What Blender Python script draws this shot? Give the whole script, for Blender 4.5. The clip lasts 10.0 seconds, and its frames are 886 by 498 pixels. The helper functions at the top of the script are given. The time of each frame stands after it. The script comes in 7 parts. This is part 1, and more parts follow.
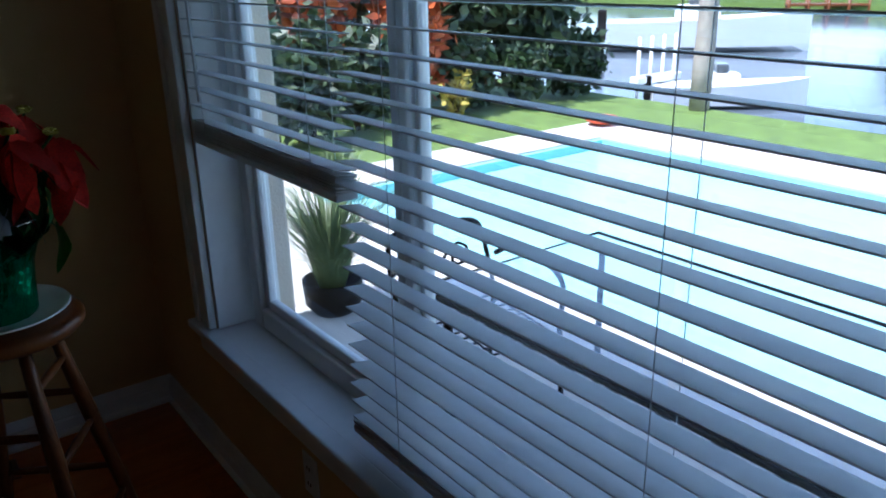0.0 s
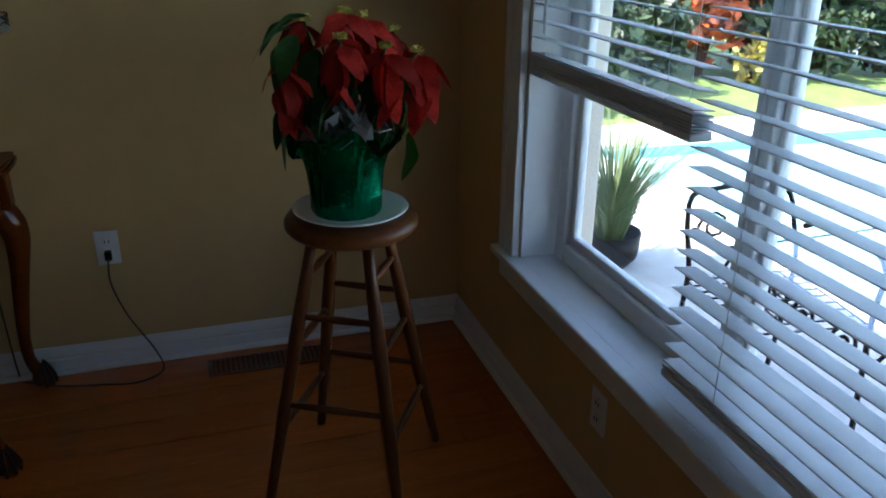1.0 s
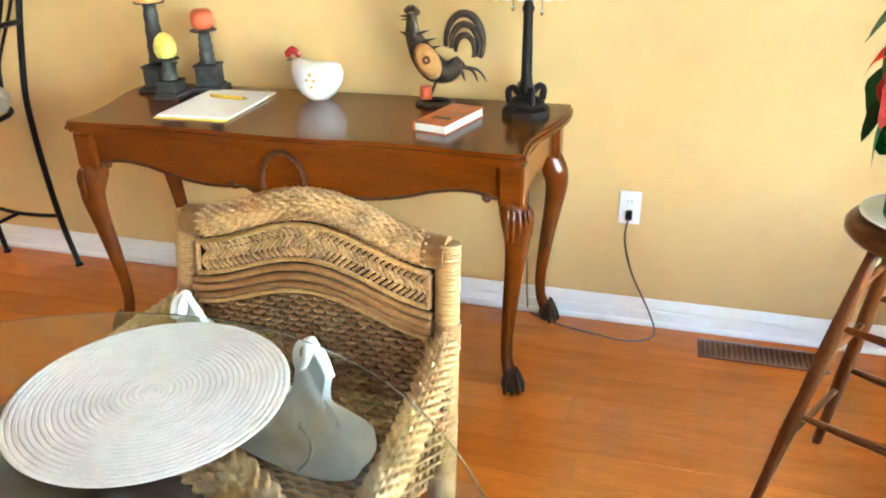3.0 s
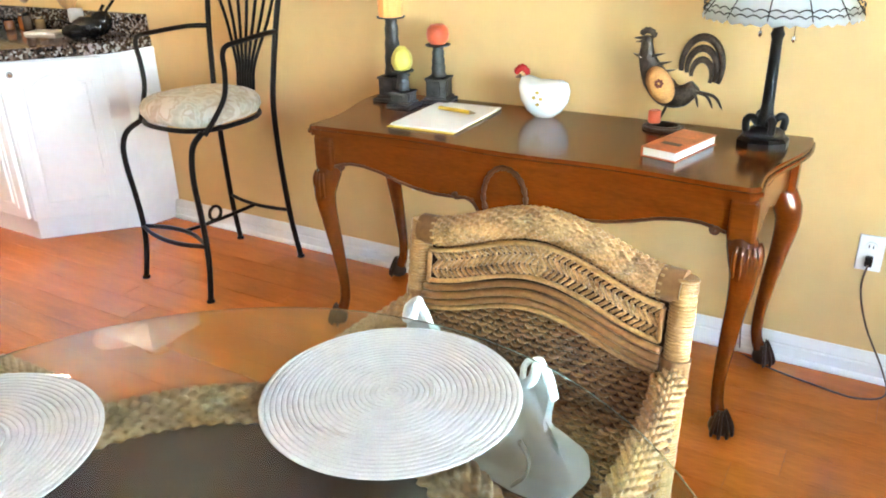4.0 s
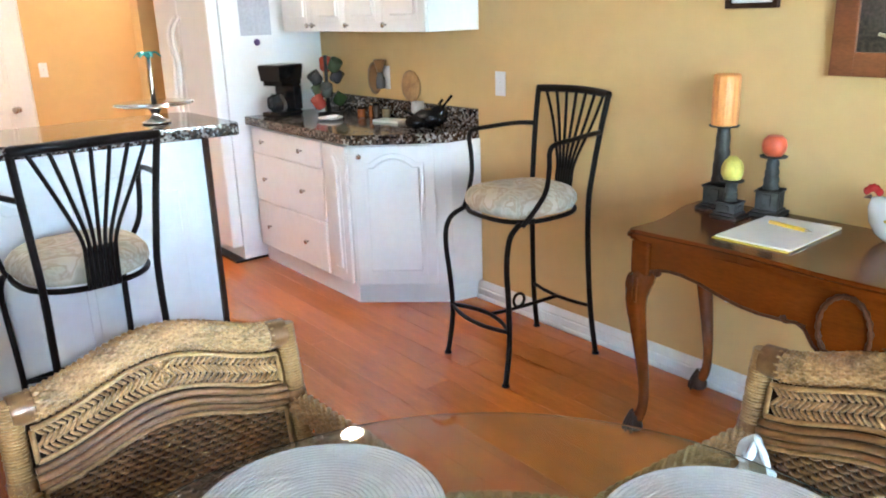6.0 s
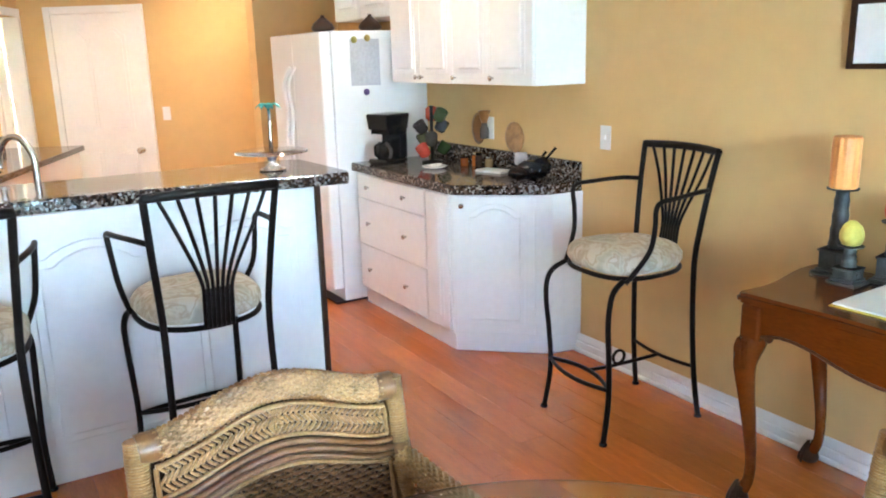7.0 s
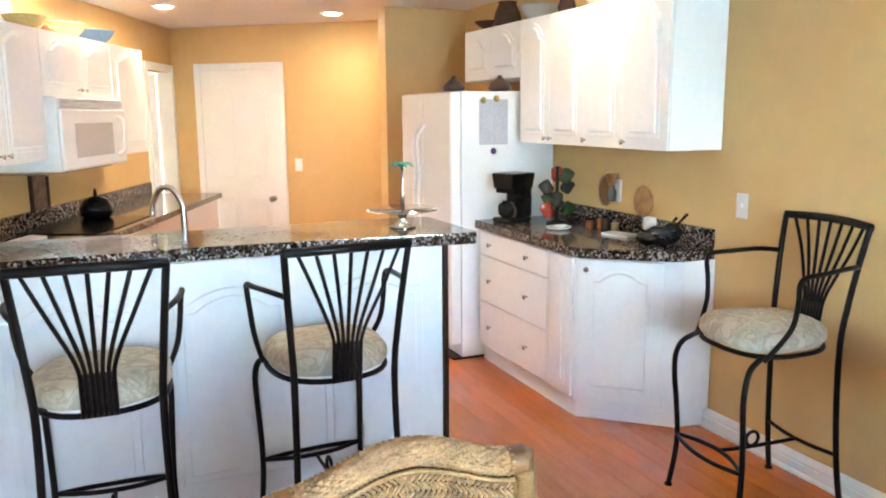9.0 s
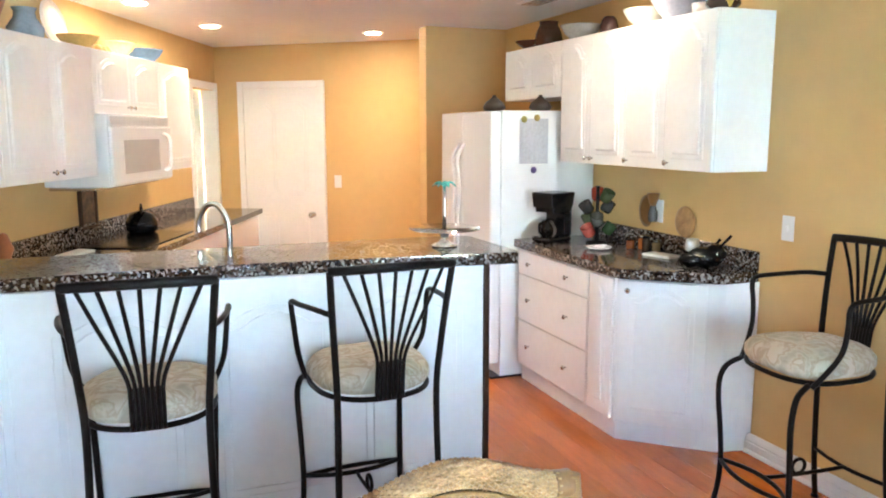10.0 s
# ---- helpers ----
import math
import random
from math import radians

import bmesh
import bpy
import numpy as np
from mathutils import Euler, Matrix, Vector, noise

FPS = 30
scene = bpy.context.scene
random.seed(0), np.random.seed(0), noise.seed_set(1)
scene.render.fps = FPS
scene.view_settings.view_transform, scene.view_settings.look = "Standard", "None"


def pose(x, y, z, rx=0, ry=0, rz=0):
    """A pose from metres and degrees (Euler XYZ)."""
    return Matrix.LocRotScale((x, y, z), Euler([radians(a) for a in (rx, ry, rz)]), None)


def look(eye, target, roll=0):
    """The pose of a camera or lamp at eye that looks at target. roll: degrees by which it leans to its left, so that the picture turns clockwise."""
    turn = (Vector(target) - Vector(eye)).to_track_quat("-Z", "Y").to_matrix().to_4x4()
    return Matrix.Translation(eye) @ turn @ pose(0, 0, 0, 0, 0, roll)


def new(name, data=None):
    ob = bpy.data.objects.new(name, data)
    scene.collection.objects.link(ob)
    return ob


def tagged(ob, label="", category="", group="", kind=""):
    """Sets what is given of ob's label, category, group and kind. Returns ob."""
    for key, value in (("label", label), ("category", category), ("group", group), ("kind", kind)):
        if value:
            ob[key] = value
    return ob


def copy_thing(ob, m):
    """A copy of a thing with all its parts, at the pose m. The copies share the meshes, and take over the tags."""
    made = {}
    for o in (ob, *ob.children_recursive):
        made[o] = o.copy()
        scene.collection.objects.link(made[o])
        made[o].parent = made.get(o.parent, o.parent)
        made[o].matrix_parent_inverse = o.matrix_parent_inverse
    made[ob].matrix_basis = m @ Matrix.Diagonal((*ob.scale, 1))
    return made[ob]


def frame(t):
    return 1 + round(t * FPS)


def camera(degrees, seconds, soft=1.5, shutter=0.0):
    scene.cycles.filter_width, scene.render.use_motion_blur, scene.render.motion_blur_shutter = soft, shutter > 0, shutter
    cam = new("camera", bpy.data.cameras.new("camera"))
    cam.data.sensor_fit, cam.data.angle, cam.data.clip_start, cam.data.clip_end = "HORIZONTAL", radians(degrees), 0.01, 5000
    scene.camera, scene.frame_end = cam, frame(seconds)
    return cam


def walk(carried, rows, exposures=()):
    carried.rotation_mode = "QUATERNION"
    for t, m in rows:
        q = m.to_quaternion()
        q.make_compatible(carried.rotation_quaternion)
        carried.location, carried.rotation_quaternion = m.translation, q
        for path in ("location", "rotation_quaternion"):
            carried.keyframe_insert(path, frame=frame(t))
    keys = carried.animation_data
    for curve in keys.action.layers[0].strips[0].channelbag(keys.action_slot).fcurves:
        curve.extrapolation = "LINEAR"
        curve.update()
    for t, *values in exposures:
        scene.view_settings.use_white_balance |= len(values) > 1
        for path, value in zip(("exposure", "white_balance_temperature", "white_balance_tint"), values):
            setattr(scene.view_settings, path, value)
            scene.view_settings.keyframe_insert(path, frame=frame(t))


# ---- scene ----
cam = camera(59.1, 10.0, soft=1.9)
PATH = [
    (0, (-0.697, -2.602, 1.451), (0.425, -1.092, 0.772), -1.29),
    (0.5, (-0.808, -2.570, 1.405), (0.047, -0.903, 0.703), -0.02),
    (1, (-0.882, -2.553, 1.411), (-0.316, -0.797, 0.638), 0.50),
    (1.5, (-0.952, -2.542, 1.414), (-0.644, -0.736, 0.609), 0.27),
    (2, (-1.013, -2.526, 1.414), (-0.982, -0.703, 0.591), 0.05),
    (2.5, (-1.057, -2.508, 1.415), (-1.316, -0.712, 0.576), -0.40),
    (3, (-1.103, -2.500, 1.416), (-1.625, -0.763, 0.572), -1.09),
    (4.5, (-1.229, -2.560, 1.448), (-2.352, -1.092, 0.684), -1.68),
    (5, (-1.260, -2.577, 1.461), (-2.534, -1.207, 0.752), -1.93),
    (5.5, (-1.281, -2.587, 1.473), (-2.683, -1.317, 0.826), -1.98),
    (6, (-1.300, -2.610, 1.494), (-2.806, -1.432, 0.908), -1.86),
    (7.5, (-1.322, -2.670, 1.558), (-3.036, -1.734, 1.124), -1.21),
    (8, (-1.335, -2.687, 1.569), (-3.088, -1.811, 1.170), -0.93),
    (8.5, (-1.342, -2.693, 1.576), (-3.129, -1.874, 1.207), -0.67),
    (9, (-1.362, -2.702, 1.578), (-3.175, -1.929, 1.235), -0.43),
    (9.5, (-1.369, -2.718, 1.586), (-3.203, -1.987, 1.264), -0.24),
    (10, (-1.369, -2.739, 1.593), (-3.219, -2.042, 1.291), -0.10),
]
EXPOSURE = [(0.0, 1.5, 5500, 10), (0.3, 1.75, 5500, 10), (0.6, 2.2, 5600, 10), (0.9, 2.55, 5900, 10), (1.2, 3.05, 6400, 8), (1.5, 3.65, 6900, 8), (1.8, 4.5, 7400, 8), (2.1, 5.5, 7600, 8), (2.4, 6.2, 7650, 8), (2.7, 6.7, 7400, 8), (3.2, 7.05, 7050, 8), (4.3, 7.0, 6500, 8), (5.0, 6.7, 6150, 8), (5.6, 6.5, 6000, 8), (6.2, 6.45, 5950, 8), (7.5, 6.45, 6050, 8), (10.0, 6.45, 6150, 8)]
walk(cam, [(t, look(eye, target, roll)) for t, eye, target, roll in PATH], EXPOSURE)

# ---- light ----
world = bpy.data.worlds.new("world")
scene.world = world
world.use_nodes = True
wn = world.node_tree
sky = wn.nodes.new("ShaderNodeTexSky")
sky.sky_type, sky.sun_disc = "NISHITA", False
sky.sun_elevation, sky.sun_rotation = radians(62), radians(258)
wn.links.new(sky.outputs[0], wn.nodes["Background"].inputs[0])
wn.nodes["Background"].inputs[1].default_value = 0.15

sun_data = bpy.data.lights.new("sun", "SUN")
sun_data.energy, sun_data.angle, sun_data.color = 3.4, radians(0.5), (1.0, 0.95, 0.87)
sun = new("sun", sun_data)
sun.matrix_world = look((0, 0, 30), (14, -3, 0))


def area(name, eye, target, w, h, watts, colour):
    d = bpy.data.lights.new(name, "AREA")
    d.shape, d.size, d.size_y, d.energy, d.color = "RECTANGLE", w, h, watts, colour
    o = new(name, d)
    o.matrix_world = look(eye, target)
    return o


# lamps before solid walls: east stands in for inferred daylight, south is added fill
area("patio_daylight", (-0.02, -4.3, 1.1), (-3, -4.0, 1.0), 1.9, 2.0, 0.55, (0.60, 0.80, 1.0))
area("south_daylight", (-1.6, -5.97, 1.2), (-1.8, -3, 1.1), 2.4, 2.0, 0.30, (0.96, 0.97, 1.0))
KITCHEN_W = 0.84


def downlight(x, y, watts):
    d = bpy.data.lights.new("ceiling_bulb", "SPOT")
    d.energy, d.color, d.spot_size, d.spot_blend, d.shadow_soft_size = watts, (1.0, 0.66, 0.37), radians(165), 1.0, 0.03
    o = new("ceiling_bulb", d)
    o.location = (x, y, CEIL - 0.02)
    return o


CEIL = 2.38

# ---- materials ----
def mat(name, colour, rough=0.5, metal=0.0, vary=0.12, scale=6.0, bump=0.0, bump_scale=60.0, stretch=(1, 1, 1), spec=0.5, coat=0.0, per_object=0.0):
    """A surface with a coarse and a fine variation of its colour and fine relief."""
    m = bpy.data.materials.new(name)
    m.use_nodes = True
    n, l = m.node_tree.nodes, m.node_tree.links
    b = n["Principled BSDF"]
    tc, mp = n.new("ShaderNodeTexCoord"), n.new("ShaderNodeMapping")
    mp.inputs["Scale"].default_value = stretch
    l.new(tc.outputs["Object"], mp.inputs[0])
    coarse, fine = n.new("ShaderNodeTexNoise"), n.new("ShaderNodeTexNoise")
    coarse.inputs["Scale"].default_value, fine.inputs["Scale"].default_value = scale, scale * 9
    coarse.inputs["Detail"].default_value, fine.inputs["Detail"].default_value = 3, 4
    for t in (coarse, fine):
        l.new(mp.outputs[0], t.inputs["Vector"])
    mix = n.new("ShaderNodeMath")
    mix.operation = "ADD"
    l.new(coarse.outputs["Fac"], mix.inputs[0])
    l.new(fine.outputs["Fac"], mix.inputs[1])
    last = mix.outputs[0]
    ramp = n.new("ShaderNodeMapRange")
    ramp.inputs["From Min"].default_value, ramp.inputs["From Max"].default_value = 0.7, 1.3
    ramp.inputs["To Min"].default_value, ramp.inputs["To Max"].default_value = 1 - vary, 1 + vary
    l.new(last, ramp.inputs["Value"])
    value = ramp.outputs[0]
    if per_object:
        info, r2, mul = n.new("ShaderNodeObjectInfo"), n.new("ShaderNodeMapRange"), n.new("ShaderNodeMath")
        r2.inputs["To Min"].default_value, r2.inputs["To Max"].default_value = 1 - per_object, 1 + per_object
        l.new(info.outputs["Random"], r2.inputs["Value"])
        mul.operation = "MULTIPLY"
        l.new(value, mul.inputs[0])
        l.new(r2.outputs[0], mul.inputs[1])
        value = mul.outputs[0]
    col = n.new("ShaderNodeVectorMath")
    col.operation = "SCALE"
    col.inputs[0].default_value = colour
    l.new(value, col.inputs["Scale"])
    l.new(col.outputs[0], b.inputs["Base Color"])
    b.inputs["Roughness"].default_value, b.inputs["Metallic"].default_value = rough, metal
    b.inputs["Specular IOR Level"].default_value = spec
    b.inputs["Coat Weight"].default_value = coat
    b.inputs["Coat Roughness"].default_value = 0.12
    if bump:
        bn, bt = n.new("ShaderNodeBump"), n.new("ShaderNodeTexNoise")
        bt.inputs["Scale"].default_value = bump_scale
        l.new(mp.outputs[0], bt.inputs["Vector"])
        bn.inputs["Strength"].default_value, bn.inputs["Distance"].default_value = bump, 0.004
        l.new(bt.outputs["Fac"], bn.inputs["Height"])
        l.new(bn.outputs[0], b.inputs["Normal"])
    return m


def glass(name, colour=(1, 1, 1), rough=0.0):
    m = bpy.data.materials.new(name)
    m.use_nodes = True
    b = m.node_tree.nodes["Principled BSDF"]
    b.inputs["Base Color"].default_value = (*colour, 1)
    b.inputs["Transmission Weight"].default_value, b.inputs["Roughness"].default_value = 1.0, rough
    b.inputs["IOR"].default_value = 1.45
    return m


def glow(name, colour, strength):
    m = bpy.data.materials.new(name)
    m.use_nodes = True
    b = m.node_tree.nodes["Principled BSDF"]
    b.inputs["Base Color"].default_value = (*colour, 1)
    b.inputs["Emission Color"].default_value, b.inputs["Emission Strength"].default_value = (*colour, 1), strength
    return m


def sheer(name, colour, rough, through_share):
    """A thin sheet that lets part of the light through."""
    m = mat(name, colour, rough, vary=0.04, scale=5)
    n, l = m.node_tree.nodes, m.node_tree.links
    t, mx = n.new("ShaderNodeBsdfTranslucent"), n.new("ShaderNodeMixShader")
    t.inputs["Color"].default_value = (*colour, 1)
    mx.inputs[0].default_value = through_share
    l.new(n["Principled BSDF"].outputs[0], mx.inputs[1])
    l.new(t.outputs[0], mx.inputs[2])
    l.new(mx.outputs[0], n["Material Output"].inputs["Surface"])
    return m


def fabric(name, colours, scale):
    """A large faded print in several colours on a woven ground."""
    m = mat(name, colours[0], 0.85, bump=0.35, bump_scale=260)
    n, l = m.node_tree.nodes, m.node_tree.links
    tc, nz, wv, r, mx = n.new("ShaderNodeTexCoord"), n.new("ShaderNodeTexNoise"), n.new("ShaderNodeTexVoronoi"), n.new("ShaderNodeValToRGB"), n.new("ShaderNodeMath")
    nz.inputs["Scale"].default_value, nz.inputs["Detail"].default_value, nz.inputs["Distortion"].default_value = scale, 5, 1.2
    wv.inputs["Scale"].default_value = scale * 1.3
    l.new(tc.outputs["Object"], nz.inputs["Vector"])
    l.new(tc.outputs["Object"], wv.inputs["Vector"])
    mx.operation = "MULTIPLY_ADD"
    l.new(wv.outputs["Distance"], mx.inputs[0])
    mx.inputs[1].default_value = 0.35
    l.new(nz.outputs["Fac"], mx.inputs[2])
    l.new(mx.outputs[0], r.inputs[0])
    e = r.color_ramp.elements
    e[0].position, e[0].color = 0.46, (*colours[0], 1)
    e[1].position, e[1].color = 0.78, (*colours[1], 1)
    for p, c in zip((0.56, 0.62, 0.70), colours[2:]):
        e.new(p).color = (*c, 1)
    l.new(r.outputs[0], n["Principled BSDF"].inputs["Base Color"])
    return m


def speckle(name, colours, scale, rough, coat=0.0):
    """Polished granite: crystals of several colours."""
    m = bpy.data.materials.new(name)
    m.use_nodes = True
    n, l = m.node_tree.nodes, m.node_tree.links
    b = n["Principled BSDF"]
    tc, v, nz = n.new("ShaderNodeTexCoord"), n.new("ShaderNodeTexVoronoi"), n.new("ShaderNodeTexNoise")
    v.inputs["Scale"].default_value, nz.inputs["Scale"].default_value = scale, scale * 0.35
    l.new(tc.outputs["Object"], v.inputs["Vector"])
    l.new(tc.outputs["Object"], nz.inputs["Vector"])
    sep, add, r = n.new("ShaderNodeSeparateColor"), n.new("ShaderNodeMath"), n.new("ShaderNodeValToRGB")
    l.new(v.outputs["Color"], sep.inputs[0])
    add.operation = "MULTIPLY_ADD"
    l.new(nz.outputs["Fac"], add.inputs[0])
    add.inputs[1].default_value = 0.5
    l.new(sep.outputs[0], add.inputs[2])
    l.new(add.outputs[0], r.inputs[0])
    r.color_ramp.interpolation = "CONSTANT"
    e = r.color_ramp.elements
    e[0].position, e[0].color = 0.0, (*colours[0], 1)
    e[1].position, e[1].color = 0.55, (*colours[1], 1)
    for p, c in zip((0.8, 1.0, 1.12), colours[2:]):
        k = e.new(min(p, 0.99))
        k.color = (*c, 1)
    l.new(r.outputs[0], b.inputs["Base Color"])
    b.inputs["Roughness"].default_value = rough
    b.inputs["Coat Weight"].default_value = coat
    return m


WALL = mat("yellow_wall_paint", (0.63, 0.41, 0.165), 0.62, vary=0.04, scale=1.2, bump=0.25, bump_scale=220)
CEILING = mat("ceiling_paint", (0.78, 0.76, 0.76), 0.8, vary=0.03, scale=2, bump=0.3, bump_scale=150)
WHITE = mat("white_gloss_paint", (0.80, 0.79, 0.77), 0.35, vary=0.03, scale=4)
CAB = mat("white_cabinet_lacquer", (0.83, 0.81, 0.785), 0.32, vary=0.03, scale=3, bump=0.05, bump_scale=40)
PANEL = mat("white_painted_panel", (0.78, 0.79, 0.80), 0.45, vary=0.03, scale=3)
FRIDGE = mat("white_enamel", (0.80, 0.80, 0.79), 0.25, vary=0.02, scale=3, bump=0.08, bump_scale=400)
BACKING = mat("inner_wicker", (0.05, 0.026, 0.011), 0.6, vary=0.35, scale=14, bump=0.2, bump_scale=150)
FLOOR = mat("red_oak_laminate", (0.48, 0.122, 0.018), 0.075, vary=0.20, scale=3.0, bump=0.05, bump_scale=40, stretch=(1, 10, 1), per_object=0.08, spec=0.62, coat=0.35)
JOINT = mat("floor_joint", (0.27, 0.075, 0.016), 0.6, vary=0.1)
DESKWOOD = mat("polished_walnut", (0.118, 0.024, 0.0025), 0.18, vary=0.2, scale=4, bump=0.03, bump_scale=30, stretch=(1, 7, 5), coat=0.12, spec=0.35)
CARVED = mat("carved_walnut", (0.085, 0.026, 0.008), 0.5, vary=0.35, scale=14, bump=0.3, bump_scale=80, spec=0.25)
DARKWOOD = mat("dark_carved_wood", (0.040, 0.016, 0.007), 0.5, vary=0.3, scale=12, bump=0.2, spec=0.2)
STOOLWOOD = mat("oak_stool_wood", (0.130, 0.040, 0.010), 0.34, spec=0.25, vary=0.25, scale=6, bump=0.08, bump_scale=40, stretch=(4, 4, 1))
IRON = mat("bronze_black_iron", (0.009, 0.007, 0.006), 0.42, metal=0.0, spec=0.14, vary=0.3, scale=14, bump=0.15, bump_scale=120)
RATTAN = mat("honey_wicker", (0.38, 0.208, 0.082), 0.34, vary=0.40, scale=22, bump=0.25, bump_scale=160)
CORE_SHADE = mat("brown_wicker", (0.045, 0.024, 0.011), 0.6, vary=0.35, scale=14, bump=0.2, bump_scale=150)
PALECANE = mat("pale_wrapped_cane", (0.36, 0.195, 0.068), 0.36, vary=0.3, scale=14, bump=0.3, bump_scale=150)
WEAVE = mat("toasted_wicker", (0.22, 0.108, 0.038), 0.34, vary=0.4, scale=16, bump=0.25, bump_scale=160)
CANE = mat("varnished_cane", (0.23, 0.105, 0.034), 0.3, vary=0.22, scale=10, bump=0.06, bump_scale=60)
MATW = mat("woven_white_placemat", (0.54, 0.49, 0.44), 0.8, vary=0.08, scale=30, bump=0.3, bump_scale=300)
CLOTH = mat("white_cotton", (0.78, 0.79, 0.77), 0.9, vary=0.08, scale=20, bump=0.8, bump_scale=24)
GRANITE = speckle("brown_granite", ((0.012, 0.010, 0.010), (0.045, 0.026, 0.016), (0.12, 0.085, 0.065), (0.30, 0.27, 0.25)), 105, 0.09)
STEEL = mat("brushed_steel", (0.55, 0.54, 0.52), 0.25, metal=1.0, vary=0.08)
BLACK = mat("black_plastic", (0.006, 0.006, 0.0065), 0.18, vary=0.2, spec=0.25)
BLACKM = mat("black_metal", (0.011, 0.009, 0.008), 0.45, metal=0.2, vary=0.2, spec=0.2)
PANE = glass("window_glass")
GLASSEDGE = glass("table_glass_edge", (0.30, 0.40, 0.36), 0.25)
TABLEGLASS = glass("table_glass", (0.84, 0.92, 0.89))
SEATFAB = fabric("floral_seat_fabric", ((0.36, 0.33, 0.25), (0.55, 0.49, 0.39), (0.44, 0.40, 0.31), (0.52, 0.47, 0.36), (0.40, 0.32, 0.23)), 9)
RED = mat("poinsettia_red", (0.50, 0.030, 0.020), 0.6, spec=0.15, vary=0.35, scale=20, bump=0.3, bump_scale=40, per_object=0.45)
LEAF = mat("dark_green_leaf", (0.030, 0.085, 0.020), 0.55, spec=0.2, vary=0.35, scale=20, bump=0.3, bump_scale=40, per_object=0.5)
FOIL = mat("green_foil", (0.005, 0.33, 0.15), 0.16, metal=0.9, vary=0.3, scale=25, bump=1.0, bump_scale=45)
SOIL = mat("potting_soil", (0.03, 0.02, 0.014), 0.9, vary=0.4, scale=40)
CERAMIC = mat("white_glazed_ceramic", (0.78, 0.77, 0.74), 0.15, vary=0.03)
BLIND = sheer("white_blind_slat", (0.86, 0.87, 0.88), 0.4, 0.18)
ORANGE = mat("orange_wax", (0.85, 0.35, 0.095), 0.45, vary=0.1, scale=8)
REDWAX = mat("red_orange_wax", (0.62, 0.10, 0.035), 0.4, vary=0.15)
YELLOW = mat("yellow_glaze", (0.62, 0.52, 0.10), 0.4, vary=0.15, scale=30, bump=0.6, bump_scale=90)
PAPER = mat("white_paper", (0.80, 0.79, 0.76), 0.7, vary=0.03)


# ---- shapes ----
def catmull(pts, n=6, closed=False):
    """A smooth line through pts."""
    pts = [Vector(p) for p in pts]
    out, k = [], len(pts)
    for i in range(k if closed else k - 1):
        a, b, c, d = (pts[(i + j) % k] if closed else pts[min(max(i + j, 0), k - 1)] for j in (-1, 0, 1, 2))
        for s in range(n):
            t = s / n
            out.append(0.5 * (2 * b + (c - a) * t + (2 * a - 5 * b + 4 * c - d) * t * t + (3 * b - a - 3 * c + d) * t ** 3))
    return out if closed else out + [pts[-1]]


def tube(bm, pts, r, seg=8, closed=False, flat=1.0):
    """A round (or flattened) bar along pts; r is one radius or one a point."""
    pts = [Vector(p) for p in pts]
    k = len(pts)
    rings, side = [], None
    for i, p in enumerate(pts):
        a, b = (pts[(i - 1) % k], pts[(i + 1) % k]) if closed else (pts[max(i - 1, 0)], pts[min(i + 1, k - 1)])
        d = (b - a).normalized()
        if side is None:
            side = d.cross(Vector((0, 0, 1)) if abs(d.z) < 0.9 else Vector((0, 1, 0))).normalized()
        side = (side - d * side.dot(d)).normalized()
        up = d.cross(side)
        q = r[i] if isinstance(r, (list, tuple)) else r
        rings.append([bm.verts.new(p + side * (q * math.cos(2 * math.pi * j / seg)) + up * (q * flat * math.sin(2 * math.pi * j / seg))) for j in range(seg)])
    for i in range(k if closed else k - 1):
        a, b = rings[i], rings[(i + 1) % k]
        for j in range(seg):
            f = bm.faces.new((a[j], a[(j + 1) % seg], b[(j + 1) % seg], b[j]))
            f.smooth = True
    if not closed:
        bm.faces.new(rings[0][::-1])
        bm.faces.new(rings[-1])
    return bm


def lathe(bm, profile, seg=24, at=(0, 0, 0), squash=1.0):
    """Turns (radius, height) pairs round the z axis."""
    rings = []
    for r, z in profile:
        rings.append([bm.verts.new((at[0] + r * math.cos(2 * math.pi * j / seg), at[1] + squash * r * math.sin(2 * math.pi * j / seg), at[2] + z)) for j in range(seg)])
    for a, b in zip(rings, rings[1:]):
        for j in range(seg):
            f = bm.faces.new((a[j], a[(j + 1) % seg], b[(j + 1) % seg], b[j]))
            f.smooth = True
    bm.faces.new(rings[0][::-1])
    bm.faces.new(rings[-1])
    return bm


def box(bm, lo, hi, bevel=0.0, m=None):
    """A box with its edges rounded off."""
    g = bmesh.ops.create_cube(bm, size=1.0)["verts"]
    c, s = [(a + b) / 2 for a, b in zip(lo, hi)], [abs(b - a) for a, b in zip(lo, hi)]
    for v in g:
        v.co = Vector((v.co.x * s[0] + c[0], v.co.y * s[1] + c[1], v.co.z * s[2] + c[2]))
    faces = set()
    if bevel:
        edges = list({e for v in g for e in v.link_edges})
        made = bmesh.ops.bevel(bm, geom=edges, offset=min(bevel, min(s) * 0.45), segments=2, affect="EDGES", profile=0.5)
        g = list({v for f in made["faces"] for v in f.verts})
    if m is not None:
        for v in g:
            v.co = m @ v.co
    return bm


